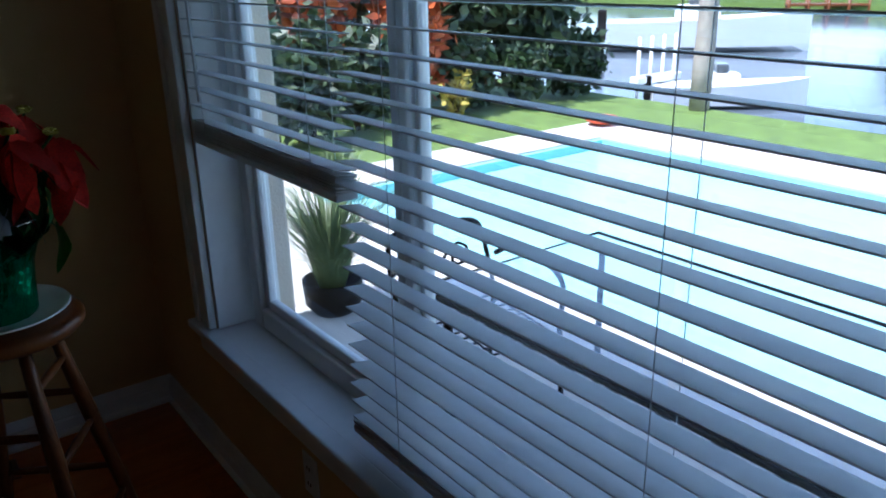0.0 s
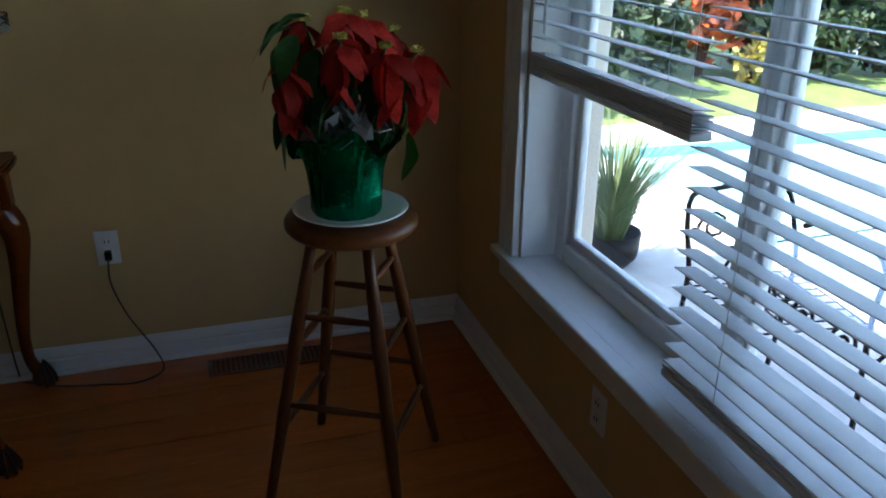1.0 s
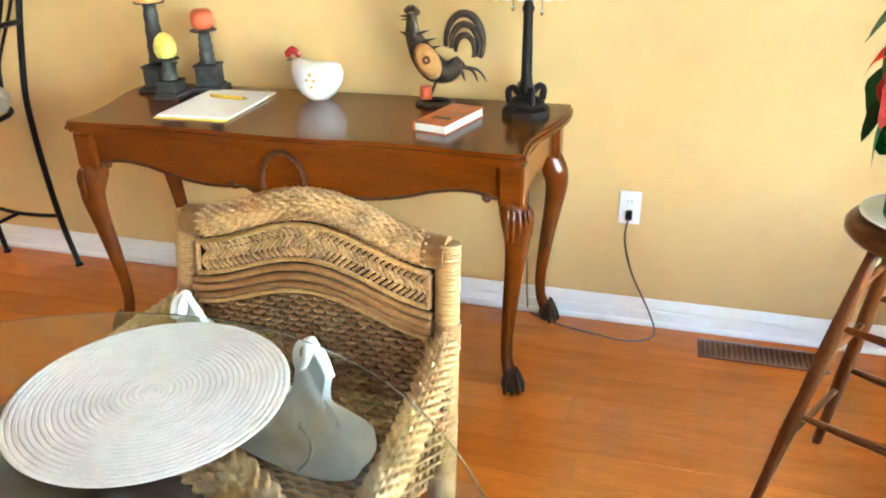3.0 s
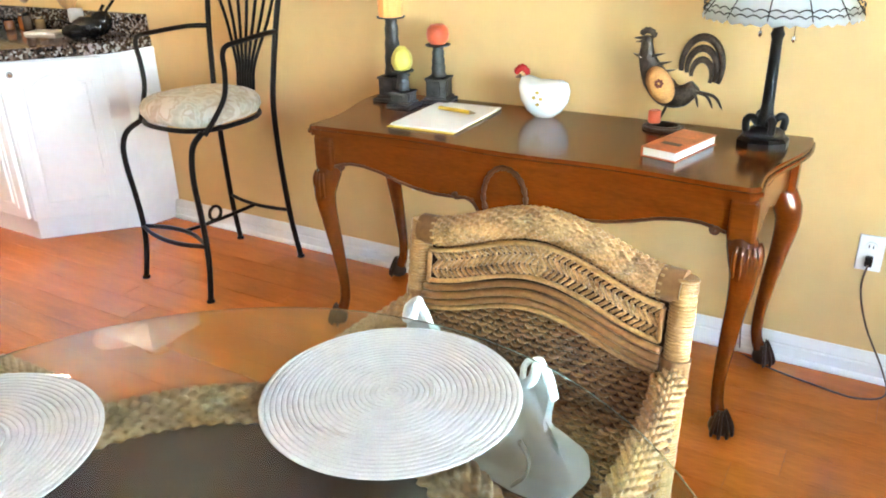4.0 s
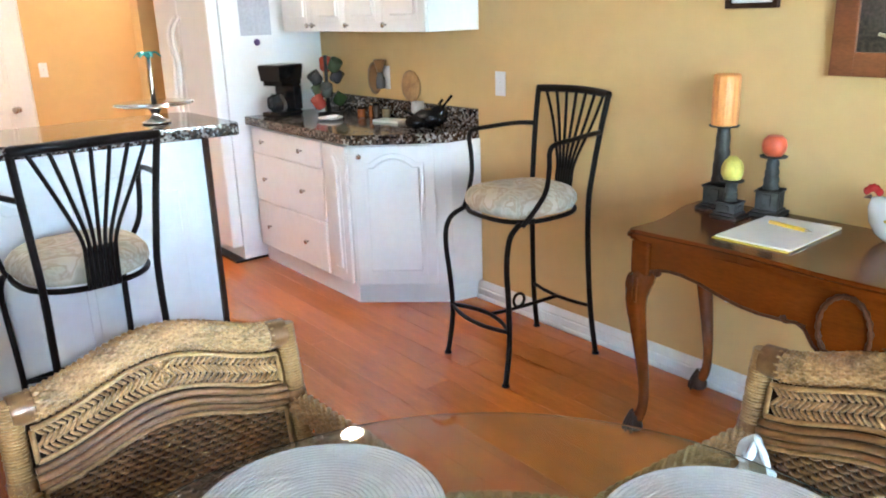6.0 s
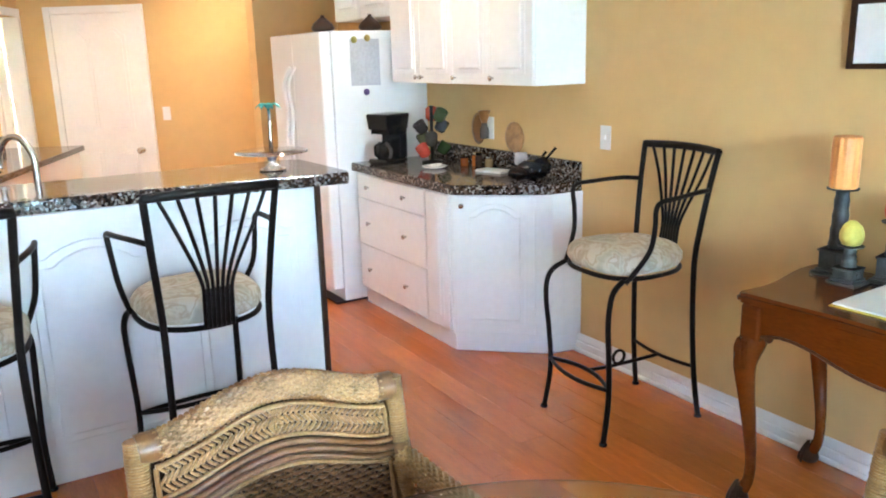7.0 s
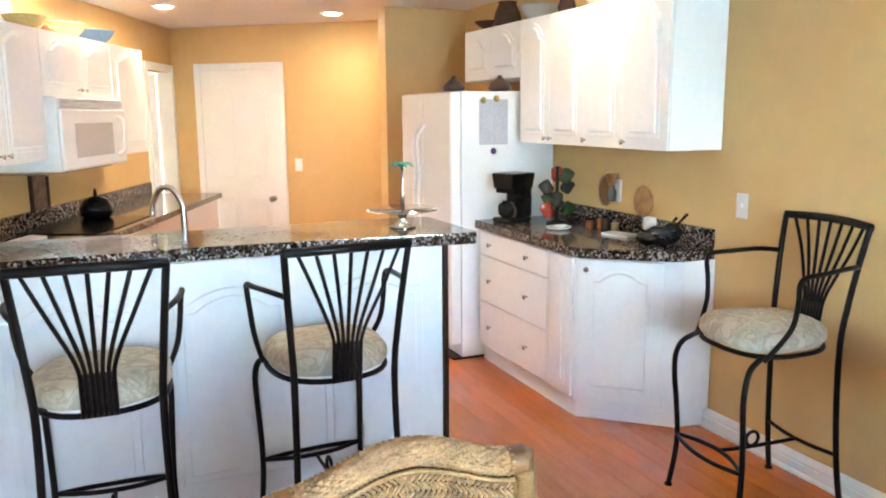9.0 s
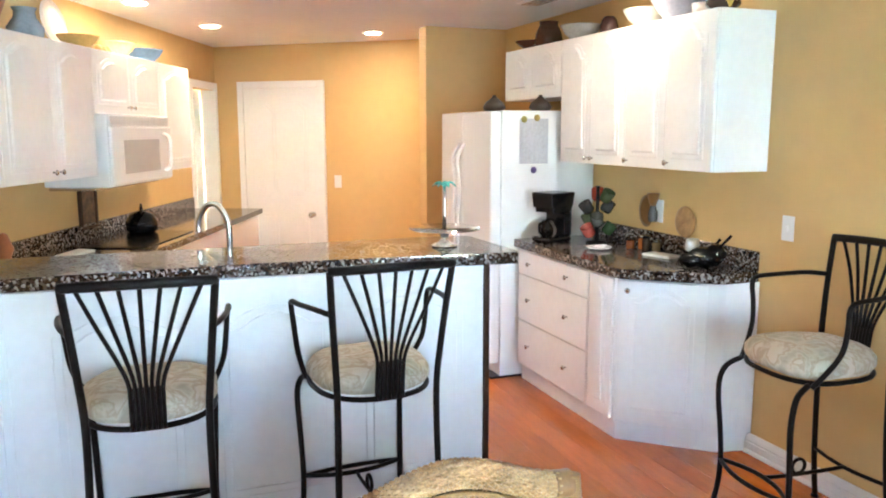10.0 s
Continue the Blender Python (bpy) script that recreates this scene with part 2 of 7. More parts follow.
def prism(bm, poly, z0, z1, inset=0.0, m=None):
    """An outline in the plane, raised from z0 to z1; inset chamfers the upper rim."""
    poly = [Vector((p[0], p[1], 0)) for p in poly]
    c = sum(poly, Vector()) / len(poly)
    rings = [[p + Vector((0, 0, z0)) for p in poly]]
    if inset:
        rings.append([p + Vector((0, 0, z1 - inset)) for p in poly])
        rings.append([p + (c - p).normalized() * inset + Vector((0, 0, z1)) for p in poly])
    else:
        rings.append([p + Vector((0, 0, z1)) for p in poly])
    vs = [[bm.verts.new(m @ p if m is not None else p) for p in r] for r in rings]
    k = len(poly)
    for a, b in zip(vs, vs[1:]):
        for j in range(k):
            bm.faces.new((a[j], a[(j + 1) % k], b[(j + 1) % k], b[j]))
    bm.faces.new(vs[0][::-1])
    bm.faces.new(vs[-1])
    return bm


def B():
    return bmesh.new()


def finish(name, bm, material):
    bmesh.ops.recalc_face_normals(bm, faces=bm.faces)
    me = bpy.data.meshes.new(name)
    bm.to_mesh(me)
    bm.free()
    me.materials.append(material)
    return new(name, me)


def part(name, bm, material, parent, label=""):
    ob = finish(name, bm, material)
    ob.parent = parent
    return tagged(ob, label) if label else ob


def again(ob, m):
    """Another piece on the mesh of ob, under the same parent."""
    o = new(ob.name.split(".")[0], ob.data)
    o.parent = ob.parent
    o.matrix_basis = m
    return o


def thing(name, label, category, m=None, group="", kind=""):
    e = new(name)
    e.empty_display_size = 0.05
    if m is not None:
        e.matrix_basis = m
    return tagged(e, label, category, group, kind)


def solid(name, bm, material, label="", category="", kind="", group=""):
    return tagged(finish(name, bm, material), label, category, group, kind)

# ---- structure ----
def wall(name, p, q, z0, z1, thick, material=None):
    """An upright wall from p to q, thickness to the left of the way p to q."""
    bm = B()
    p, q = Vector((*p, 0)), Vector((*q, 0))
    d = (q - p).normalized()
    n = Vector((-d.y, d.x, 0)) * thick
    prism(bm, [p, q, q + n, p + n], z0, z1)
    return tagged(finish(name, bm, material or WALL), "warm yellow painted plaster wall", "wall", kind="structure")


CORNER = Vector((-9.375, -2.08))
LEFT = Vector((-0.9254, 0.379))
FAR = Vector((0.6248, 0.7808))


def left_at(u, v=0.0):
    """A place along the kitchen's slanted wall: u from its reference mark, v into the room."""
    return Vector((-6.931, -3.081)) + LEFT * u + Vector((0.379, 0.9254)) * v


wall("wall_north", (0.2, 0.0), (-7.85, 0.0), 0, CEIL, -0.12)
WY0, WY1, SILL, HEAD = -0.56, -2.86, 0.455, 2.06
wall("wall_east", (0.0, 0.12), (0.0, WY0), 0, CEIL, 0.2)
wall("wall_east_below", (0.0, WY0), (0.0, WY1), 0, SILL, 0.2)
wall("wall_east_above", (0.0, WY0), (0.0, WY1), HEAD, CEIL, 0.2)
wall("wall_east_far", (0.0, WY1), (0.0, -6.0), 0, CEIL, 0.2)
wall("wall_south", (0.2, -6.0), (-3.2, -6.0), 0, CEIL, 0.12)
wall("wall_southwest", (-3.2, -6.0), (-3.2, -4.61), 0, CEIL, 0.12)
u_door0, u_door1 = 1.95, 2.58
wall("wall_kitchen", (-3.2, -4.61), left_at(u_door0)[:], 0, CEIL, 0.12)
wall("wall_kitchen_end", left_at(u_door1)[:], CORNER[:], 0, CEIL, 0.12)
wall("wall_kitchen_above", left_at(u_door0)[:], left_at(u_door1)[:], 1.97, CEIL, 0.12)
far_end = CORNER + FAR * 2.82
wall("wall_far", CORNER[:], far_end[:], 0, CEIL, 0.12)
wall("wall_pantry", (-7.2, -0.68), (-7.2, -0.001), 0, CEIL, 0.16)
# added out of view to hold back the sky; its gap keeps the hall bright
wall("wall_hall_side", left_at(1.4, -1.3)[:], left_at(1.4, -0.20)[:], 0, CEIL, 0.1, WHITE)
wall("wall_hall_end", left_at(3.4, -1.3)[:], left_at(3.4, -0.12)[:], 0, CEIL, 0.1, WHITE)
wall("wall_hall", (left_at(1.4, -1.3))[:], (left_at(3.4, -1.3))[:], 0, CEIL, 0.1, WHITE)

ceil_bm = B()
box(ceil_bm, (-11, -6.2, CEIL), (0.2, 0.2, CEIL + 0.1))
solid("ceiling", ceil_bm, CEILING, "white painted plaster ceiling", "ceiling", "structure")

# floor: planks run along the yellow wall
floor = thing("floor", "glossy red-brown wood laminate floor", "floor", kind="structure")
bm = B()
box(bm, (-11, -6.2, -0.1), (0.1, 0.1, -0.003))
part("subfloor", bm, JOINT, floor)

# baseboards
def baseboard(name, p, q):
    """A moulded skirting from p to q; the room lies to the right of the way."""
    p, q = Vector((*p, 0)), Vector((*q, 0))
    d = (q - p).normalized()
    n = Vector((d.y, -d.x, 0))
    bm = B()
    rings = [[bm.verts.new(e + n * a + Vector((0, 0, z))) for a, z in ((0.0, 0.0), (0.028, 0.0), (0.027, 0.008), (0.022, 0.016), (0.017, 0.019), (0.017, 0.052), (0.013, 0.058), (0.015, 0.064), (0.011, 0.078), (0.006, 0.090), (0.004, 0.096), (0.0, 0.096))] for e in (p, q)]
    k = len(rings[0])
    for j in range(k):
        bm.faces.new((rings[0][j], rings[0][(j + 1) % k], rings[1][(j + 1) % k], rings[1][j]))
    bm.faces.new(rings[0])
    bm.faces.new(rings[1][::-1])
    return solid(name, bm, WHITE, "white moulded wooden baseboard", "baseboard", "structure")


baseboard("baseboard_north", (-4.318, 0.0), (0.0, 0.0))
baseboard("baseboard_east", (0.0, -0.017), (0.0, -3.0))

# ---- window ----
window = thing("window_1", "white framed double window with a painted sill", "window", kind="structure")
bm = B()
box(bm, (-0.045, WY1 - 0.12, SILL), (0.004, WY0 + 0.125, SILL + 0.025), 0.006)
box(bm, (0.0, WY1 + 0.001, SILL), (0.17, WY0 - 0.001, SILL + 0.0245), 0.002)
part("window_sill", bm, WHITE, window, "wide white painted window sill")
bm = B()
box(bm, (-0.020, WY1 - 0.1, SILL - 0.07), (0.0, WY0 + 0.105, SILL - 0.001), 0.004)
part("apron", bm, WHITE, window)
def casing(y0, y1, z0, z1):
    bm = B()
    box(bm, (-0.018, y0, z0), (0.0, y1, z1), 0.003)
    w = abs(y1 - y0)
    if w < 0.3:
        box(bm, (-0.026, y1 - 0.026, z0), (-0.014, y1, z1), 0.004)
        box(bm, (-0.023, y0, z0), (-0.014, y0 + 0.022, z1), 0.004)
    part("casing", bm, WHITE, window)
casing(WY0, WY0 + 0.105, SILL + 0.026, HEAD + 0.1)
casing(WY1 - 0.105, WY1, SILL + 0.026, HEAD + 0.1)
bm = B()
box(bm, (-0.018, WY1 + 0.001, HEAD), (0.0, WY0 - 0.001, HEAD + 0.1), 0.004)
part("casing", bm, WHITE, window)
for y0, y1 in ((WY0 - 0.014, WY0 - 0.0), (WY1, WY1 + 0.014)):
    bm = B()
    box(bm, (0.001, y0, SILL + 0.027), (0.2, y1, HEAD), 0.001)
    part("jamb", bm, WHITE, window)
FRAMES = ((-0.585, -1.392), (-1.392, -2.845))
for k, (a, b) in enumerate(FRAMES):
    fr = B()
    ta, tb = (0.055, 0.028) if k == 0 else (0.028, 0.055)
    low = SILL + 0.0242
    box(fr, (0.105, a - ta, low), (0.165, a, HEAD), 0.006)
    box(fr, (0.105, b, low), (0.165, b + tb, HEAD), 0.006)
    box(fr, (0.107, b + tb, low), (0.163, a - ta, SILL + 0.085), 0.006)
    box(fr, (0.107, b + tb, HEAD - 0.055), (0.163, a - ta, HEAD), 0.006)
    y0, y1 = b + tb + 0.001, a - ta - 0.001
    for lo, hi in (((y1 - ta * 0.5, SILL + 0.086), (y1, HEAD - 0.056)), ((y0, SILL + 0.086), (y0 + tb * 0.5, HEAD - 0.056)), ((y0 + tb * 0.5, SILL + 0.086), (y1 - ta * 0.5, SILL + 0.114)), ((y0 + tb * 0.5, HEAD - 0.084), (y1 - ta * 0.5, HEAD - 0.056))):
        box(fr, (0.122, lo[0], lo[1]), (0.150, hi[0], hi[1]), 0.004)
    f = part("window_frame", fr, WHITE, window)
    p = B()
    box(p, (0.134, b + tb + 0.008, SILL + 0.106), (0.138, a - ta - 0.008, HEAD - 0.076))
    pane = part("pane", p, PANE, f)
    pane.visible_shadow = False

# ---- blinds ----
def blind(name, y0, y1, z_low, stack, label):
    """Open slats from the head down to z_low; stack: how many gathered slats lie on the bottom rail."""
    th = thing(name, label, "blind")
    bm = B()
    box(bm, (0.0, y1, HEAD - 0.06), (0.055, y0, HEAD - 0.005), 0.004)
    part("headrail", bm, BLIND, th)
    bm = B()
    box(bm, (-0.001, y1, z_low), (0.051, y0, z_low + 0.018), 0.005)
    part("bottom_rail", bm, BLIND, th)
    s = B()
    box(s, (-0.025, y1, -0.0014), (0.025, y0, 0.0014), 0.001)
    slat = part("slat", s, BLIND, th)
    z = z_low + 0.022
    spots = [z + 0.0045 * i for i in range(stack)]
    z = spots[-1] if spots else z
    while z < HEAD - 0.11:
        z += 0.0425
        spots.append(z)
    for i, zz in enumerate(spots):
        m = pose(0.025 + random.uniform(-1, 1) * 0.001, 0, zz, random.uniform(-0.15, 0.15), 6 + random.uniform(-1.5, 1.5), 0)
        if i == 0:
            slat.matrix_basis = m
        else:
            again(slat, m)
    n = 2 if abs(y1 - y0) < 1 else 3
    for i in range(n):
        y = y0 + (y1 - y0) * (0.12 + 0.76 * i / (n - 1))
        c = B()
        tube(c, [(-0.003, y, z_low), (-0.003, y, HEAD - 0.05)], 0.0009, 4)
        tube(c, [(0.053, y, z_low), (0.053, y, HEAD - 0.05)], 0.0009, 4)
        part("cord", c, BLIND, th)
    return th


blind("window_blind", WY0 - 0.02, -1.325, 1.028, 9, "white slatted blind drawn half up in the window")
blind("window_blind", -1.33, WY1 + 0.02, 0.525, 3, "white slatted blind lowered with open slats")
bm = B()
tube(bm, [(-0.012, -0.68, 1.15), (-0.014, -0.68, 2.0)], 0.004, 6)
solid("blind_wand", bm, BLIND, "thin white tilt wand hanging by the blind", "wand")

# ---- outlets and switches ----
def outlet(name, m, label, switch=False):
    th = thing(name, label, "switch" if switch else "outlet", m)
    bm = B()
    box(bm, (-0.036, -0.006, -0.058), (0.036, -0.0005, 0.058), 0.003)
    part("plate", bm, WHITE, th)
    if switch:
        bm = B()
        box(bm, (-0.006, -0.016, -0.010), (0.006, -0.005, 0.012), 0.002)
        part("toggle", bm, WHITE, th)
    else:
        for z in (-0.022, 0.022):
            bm = B()
            lathe(bm, [(0.016, 0.0), (0.016, 0.003), (0.014, 0.004)], 16)
            for v in bm.verts:
                v.co = Vector((v.co.x, -0.005 - v.co.z, z + v.co.y))
            so = part("socket", bm, WHITE, th)
            bm = B()
            box(bm, (-0.007, -0.0105, z - 0.004), (-0.005, -0.0085, z + 0.006))
            box(bm, (0.005, -0.0105, z - 0.004), (0.007, -0.0085, z + 0.006))
            part("slot", bm, BLACK, so)
    return th


outlet("wall_outlet", pose(-1.2, 0, 0.43), "white wall outlet with a lamp cord plugged in")
outlet("wall_outlet", pose(0, -1.106, 0.285, 0, 0, -90), "white wall outlet below the window sill")
outlet("wall_switch", pose(-4.14, 0, 1.142), "white wall switch beside the kitchen counter", True)
outlet("wall_outlet", pose(-2.83, 0, 0.43), "white wall outlet behind the desk")
bm = B()
box(bm, (-0.011, -0.030, -0.016), (0.011, -0.008, 0.016), 0.004)
plug = solid("plug", bm, BLACK, "black plug in the wall outlet", "plug")
plug.location = (-1.2, 0, 0.408)
bm = B()
tube(bm, catmull([(-1.2, -0.03, 0.40), (-1.205, -0.035, 0.32), (-1.17, -0.04, 0.2), (-1.10, -0.06, 0.07), (-1.08, -0.10, 0.008), (-1.16, -0.15, 0.004), (-1.28, -0.13, 0.004), (-1.40, -0.10, 0.004), (-1.50, -0.05, 0.004), (-1.53, -0.02, 0.02), (-1.54, -0.012, 0.3), (-1.54, -0.012, 0.72)], 6), 0.003, 6)
solid("lamp_cord", bm, mat("brown_cord", (0.09, 0.05, 0.03), 0.5), "thin brown lamp cord trailing on the floor", "cord")

# floor register in the planks by the yellow wall
reg = thing("floor_register", "dark brown metal floor register beside the baseboard", "floor vent", pose(-0.735, -0.13, 0))
REGISTER = mat("brown_register_metal", (0.15, 0.052, 0.018), 0.35, vary=0.2, scale=20)
bm = B()
box(bm, (-0.19, -0.05, 0.0006), (0.19, 0.05, 0.0022))
part("pan", bm, CARVED, reg)
for lo, hi in (((-0.20, -0.058, 0.0006), (0.20, -0.046, 0.006)), ((-0.20, 0.046, 0.0006), (0.20, 0.058, 0.006)), ((-0.20, -0.0458, 0.0006), (-0.185, 0.0458, 0.006)), ((0.185, -0.0458, 0.0006), (0.20, 0.0458, 0.006))):
    bm = B()
    box(bm, lo, hi, 0.001)
    part("frame", bm, REGISTER, reg)
for k in range(22):
    bm = B()
    x = -0.176 + k * 0.0168
    box(bm, (x - 0.004, -0.0455, 0.0024), (x + 0.004, 0.0455, 0.0054), 0.0008)
    part("slat", bm, REGISTER, reg)

# ---- desk ----
DZ = 0.775
DCX = -2.18


def desk():
    th = thing("desk", "polished walnut writing desk with carved cabriole legs", "desk")

    def outline(grow):
        """Serpentine front, rounded ears, sides that swell towards the wall."""
        pts = []
        for i in range(41):
            q = -1 + i / 20
            y = -0.562 - 0.010 * math.cos(2 * math.pi * q) - 0.006 * q
            pts.append((DCX + q * (0.692 + grow), y - grow))
        for k in range(1, 6):
            a = -math.pi / 2 + k * math.pi / 12
            pts.append((DCX + 0.692 + (0.030 + grow) * math.cos(a), -0.548 + (0.030 + grow) * math.sin(a)))
        for k in range(1, 13):
            t = k / 12
            pts.append((DCX + 0.722 + grow + 0.050 * t * t * (3 - 2 * t) - 0.012 * math.sin(2 * math.pi * t), -0.548 + 0.518 * t))
        left = [(2 * DCX - x, y) for x, y in pts[41:]]
        return pts + left[::-1]

    bm = B()
    prism(bm, outline(0.0), DZ - 0.012, DZ, 0.004)
    part("desktop", bm, DESKWOOD, th)
    for grow, z0, z1 in ((0.007, 0.023, 0.0125), (-0.003, 0.033, 0.0235), (-0.014, 0.041, 0.0335)):
        bm = B()
        prism(bm, outline(grow), DZ - z0, DZ - z1, 0.003)
        part("edge_moulding", bm, DESKWOOD, th)

    def board(p, q, low):
        """An upright board from p to q; low gives its shaped lower edge at a share of the way."""
        bm = B()
        p, q = Vector(p), Vector(q)
        n = Vector((-(q - p).y, (q - p).x, 0)).normalized() * 0.02
        rows = []
        for i in range(97):
            e = p.lerp(q, i / 96)
            z = low(i / 96)
            rows.append([bm.verts.new(e + o + Vector((0, 0, h))) for o, h in ((Vector(), DZ - 0.042), (n, DZ - 0.042), (n, z), (Vector(), z))])
        for a, b in zip(rows, rows[1:]):
            for j in range(4):
                bm.faces.new((a[j], a[(j + 1) % 4], b[(j + 1) % 4], b[j]))
        bm.faces.new(rows[0])
        bm.faces.new(rows[-1][::-1])
        return bm

    def front_low(t):
        d = abs(t - 0.5) * 1.30
        return float(np.interp(d, (0, 0.05, 0.085, 0.105, 0.13, 0.18, 0.25, 0.32, 0.39, 0.46, 0.53, 0.58, 0.615, 0.65), (0.512, 0.520, 0.545, 0.580, 0.596, 0.592, 0.590, 0.597, 0.612, 0.632, 0.643, 0.643, 0.634, 0.625)))

    apron = part("apron", board((DCX - 0.65, -0.535, 0), (DCX + 0.65, -0.535, 0), front_low), DESKWOOD, th)
    bm = B()
    tube(bm, [(DCX - 0.645 + 1.29 * i / 96, -0.5375, front_low(i / 96 * 0.992 + 0.004) + 0.005) for i in range(97)], 0.005, 6)
    part("apron_bead", bm, CARVED, apron, "carved bead along the apron's edge")
    side_low = lambda t: 0.655 - 0.035 * abs(2 * t - 1) ** 3 - 0.02 * math.cos((2 * t - 1) * math.pi * 1.5) ** 2
    part("apron", board((DCX + 0.712, -0.50, 0), (DCX + 0.735, -0.06, 0), side_low), DESKWOOD, th)
    part("apron", board((DCX - 0.735, -0.06, 0), (DCX - 0.712, -0.50, 0), side_low), DESKWOOD, th)
    part("apron", board((DCX + 0.70, -0.04, 0), (DCX - 0.70, -0.04, 0), lambda t: 0.64), DESKWOOD, th)
    up = Vector((0, 0, 1))
    for sx in (-1, 1):
        for front in (True, False):
            x, y = DCX + sx * (0.684 if front else 0.715), -0.513 if front else -0.068
            out = Vector((sx * 0.72, -0.69, 0)) if front else Vector((sx, 0.0, 0))
            bm = B()
            box(bm, (x - 0.037, y - 0.037, 0.612), (x + 0.037, y + 0.037, DZ - 0.042), 0.010)
            part("corner_post", bm, DESKWOOD, th)
            line = [(-0.006, 0.640), (0.004, 0.600), (0.020, 0.560), (0.026, 0.510), (0.016, 0.42), (-0.001, 0.30), (-0.014, 0.18), (-0.012, 0.10), (0.004, 0.055)]
            rad = [0.036, 0.042, 0.043, 0.037, 0.029, 0.0235, 0.0185, 0.0180, 0.021]
            pts = catmull([Vector((x, y, z)) + out * o for o, z in line], 5)
            rs = [float(v) for v in np.interp(np.linspace(0, 8, len(pts)), range(9), rad)]
            bm = B()
            tube(bm, pts, rs, 14)
            leg = part("leg", bm, DESKWOOD, th)
            c = Vector((x, y, 0)) + out * 0.016
            bm = B()
            lathe(bm, [(0.012, 0.001), (0.029, 0.010), (0.034, 0.026), (0.030, 0.044), (0.022, 0.060), (0.020, 0.072)], 14, c)
            for k in range(5):
                a = math.atan2(out.y, out.x) + (k - 2) * 0.62
                e = Vector((math.cos(a), math.sin(a), 0))
                tube(bm, catmull([c + e * 0.012 + up * 0.085, c + e * 0.026 + up * 0.052, c + e * 0.036 + up * 0.024, c + e * 0.037 + up * 0.005], 3), [0.003, 0.004, 0.005, 0.0055, 0.006, 0.006, 0.006, 0.006, 0.005, 0.004], 6)
            part("claw_foot", bm, DARKWOOD, leg, "dark carved claw foot")
            if not front:
                continue
            bm = B()
            o = Vector((x, y, 0)) + out * 0.012
            for k in range(7):
                a = math.atan2(out.y, out.x) + (k - 3) * 0.36
                e = Vector((math.cos(a), math.sin(a), 0))
                low = 0.44 + 0.035 * abs(k - 3)
                tube(bm, catmull([o + e * 0.040 + up * 0.608, o + e * 0.047 + up * 0.575, o + e * 0.044 + up * 0.52, o + e * 0.030 + up * low], 4), [0.003, 0.005, 0.006, 0.007, 0.007, 0.0065, 0.006, 0.0055, 0.005, 0.004, 0.003, 0.002, 0.001], 6)
            tagged(part("knee_carving", bm, DESKWOOD, leg, "carved acanthus leaf on the knee"), kind="stuff")
            bm = B()
            cx, cz = x - sx * 0.066, 0.634
            tube(bm, [(cx + sx * 0.013 * (1 - t / 18) * math.cos(t * 0.6 + 2), -0.538, cz + 0.013 * (1 - t / 18) * math.sin(t * 0.6 + 2)) for t in range(17)], 0.006, 6)
            part("scroll", bm, CARVED, leg)
    bm = B()
    ring = [(DCX + 0.071 * math.cos(a), -0.541, 0.620 + 0.097 * math.sin(a)) for a in np.linspace(0, 2 * math.pi, 60, endpoint=False)]
    tube(bm, ring, [0.0075 + 0.0022 * math.sin(i * 2.1) for i in range(60)], 8, closed=True)
    part("oval_moulding", bm, CARVED, th, "rope-carved oval moulding")
    for q in (-1, 1):
        bm = B()
        x = DCX + q * 0.175
        tube(bm, catmull([(x, -0.540, 0.612), (x - q * 0.010, -0.546, 0.600), (x - q * 0.035, -0.542, 0.602), (x - q * 0.070, -0.540, 0.600)], 5), [0.008, 0.009, 0.009, 0.008, 0.007, 0.007, 0.006, 0.006, 0.005, 0.005, 0.004, 0.004, 0.004, 0.003, 0.003, 0.003], 8)
        part("scroll", bm, CARVED, apron)
    return th


desk()


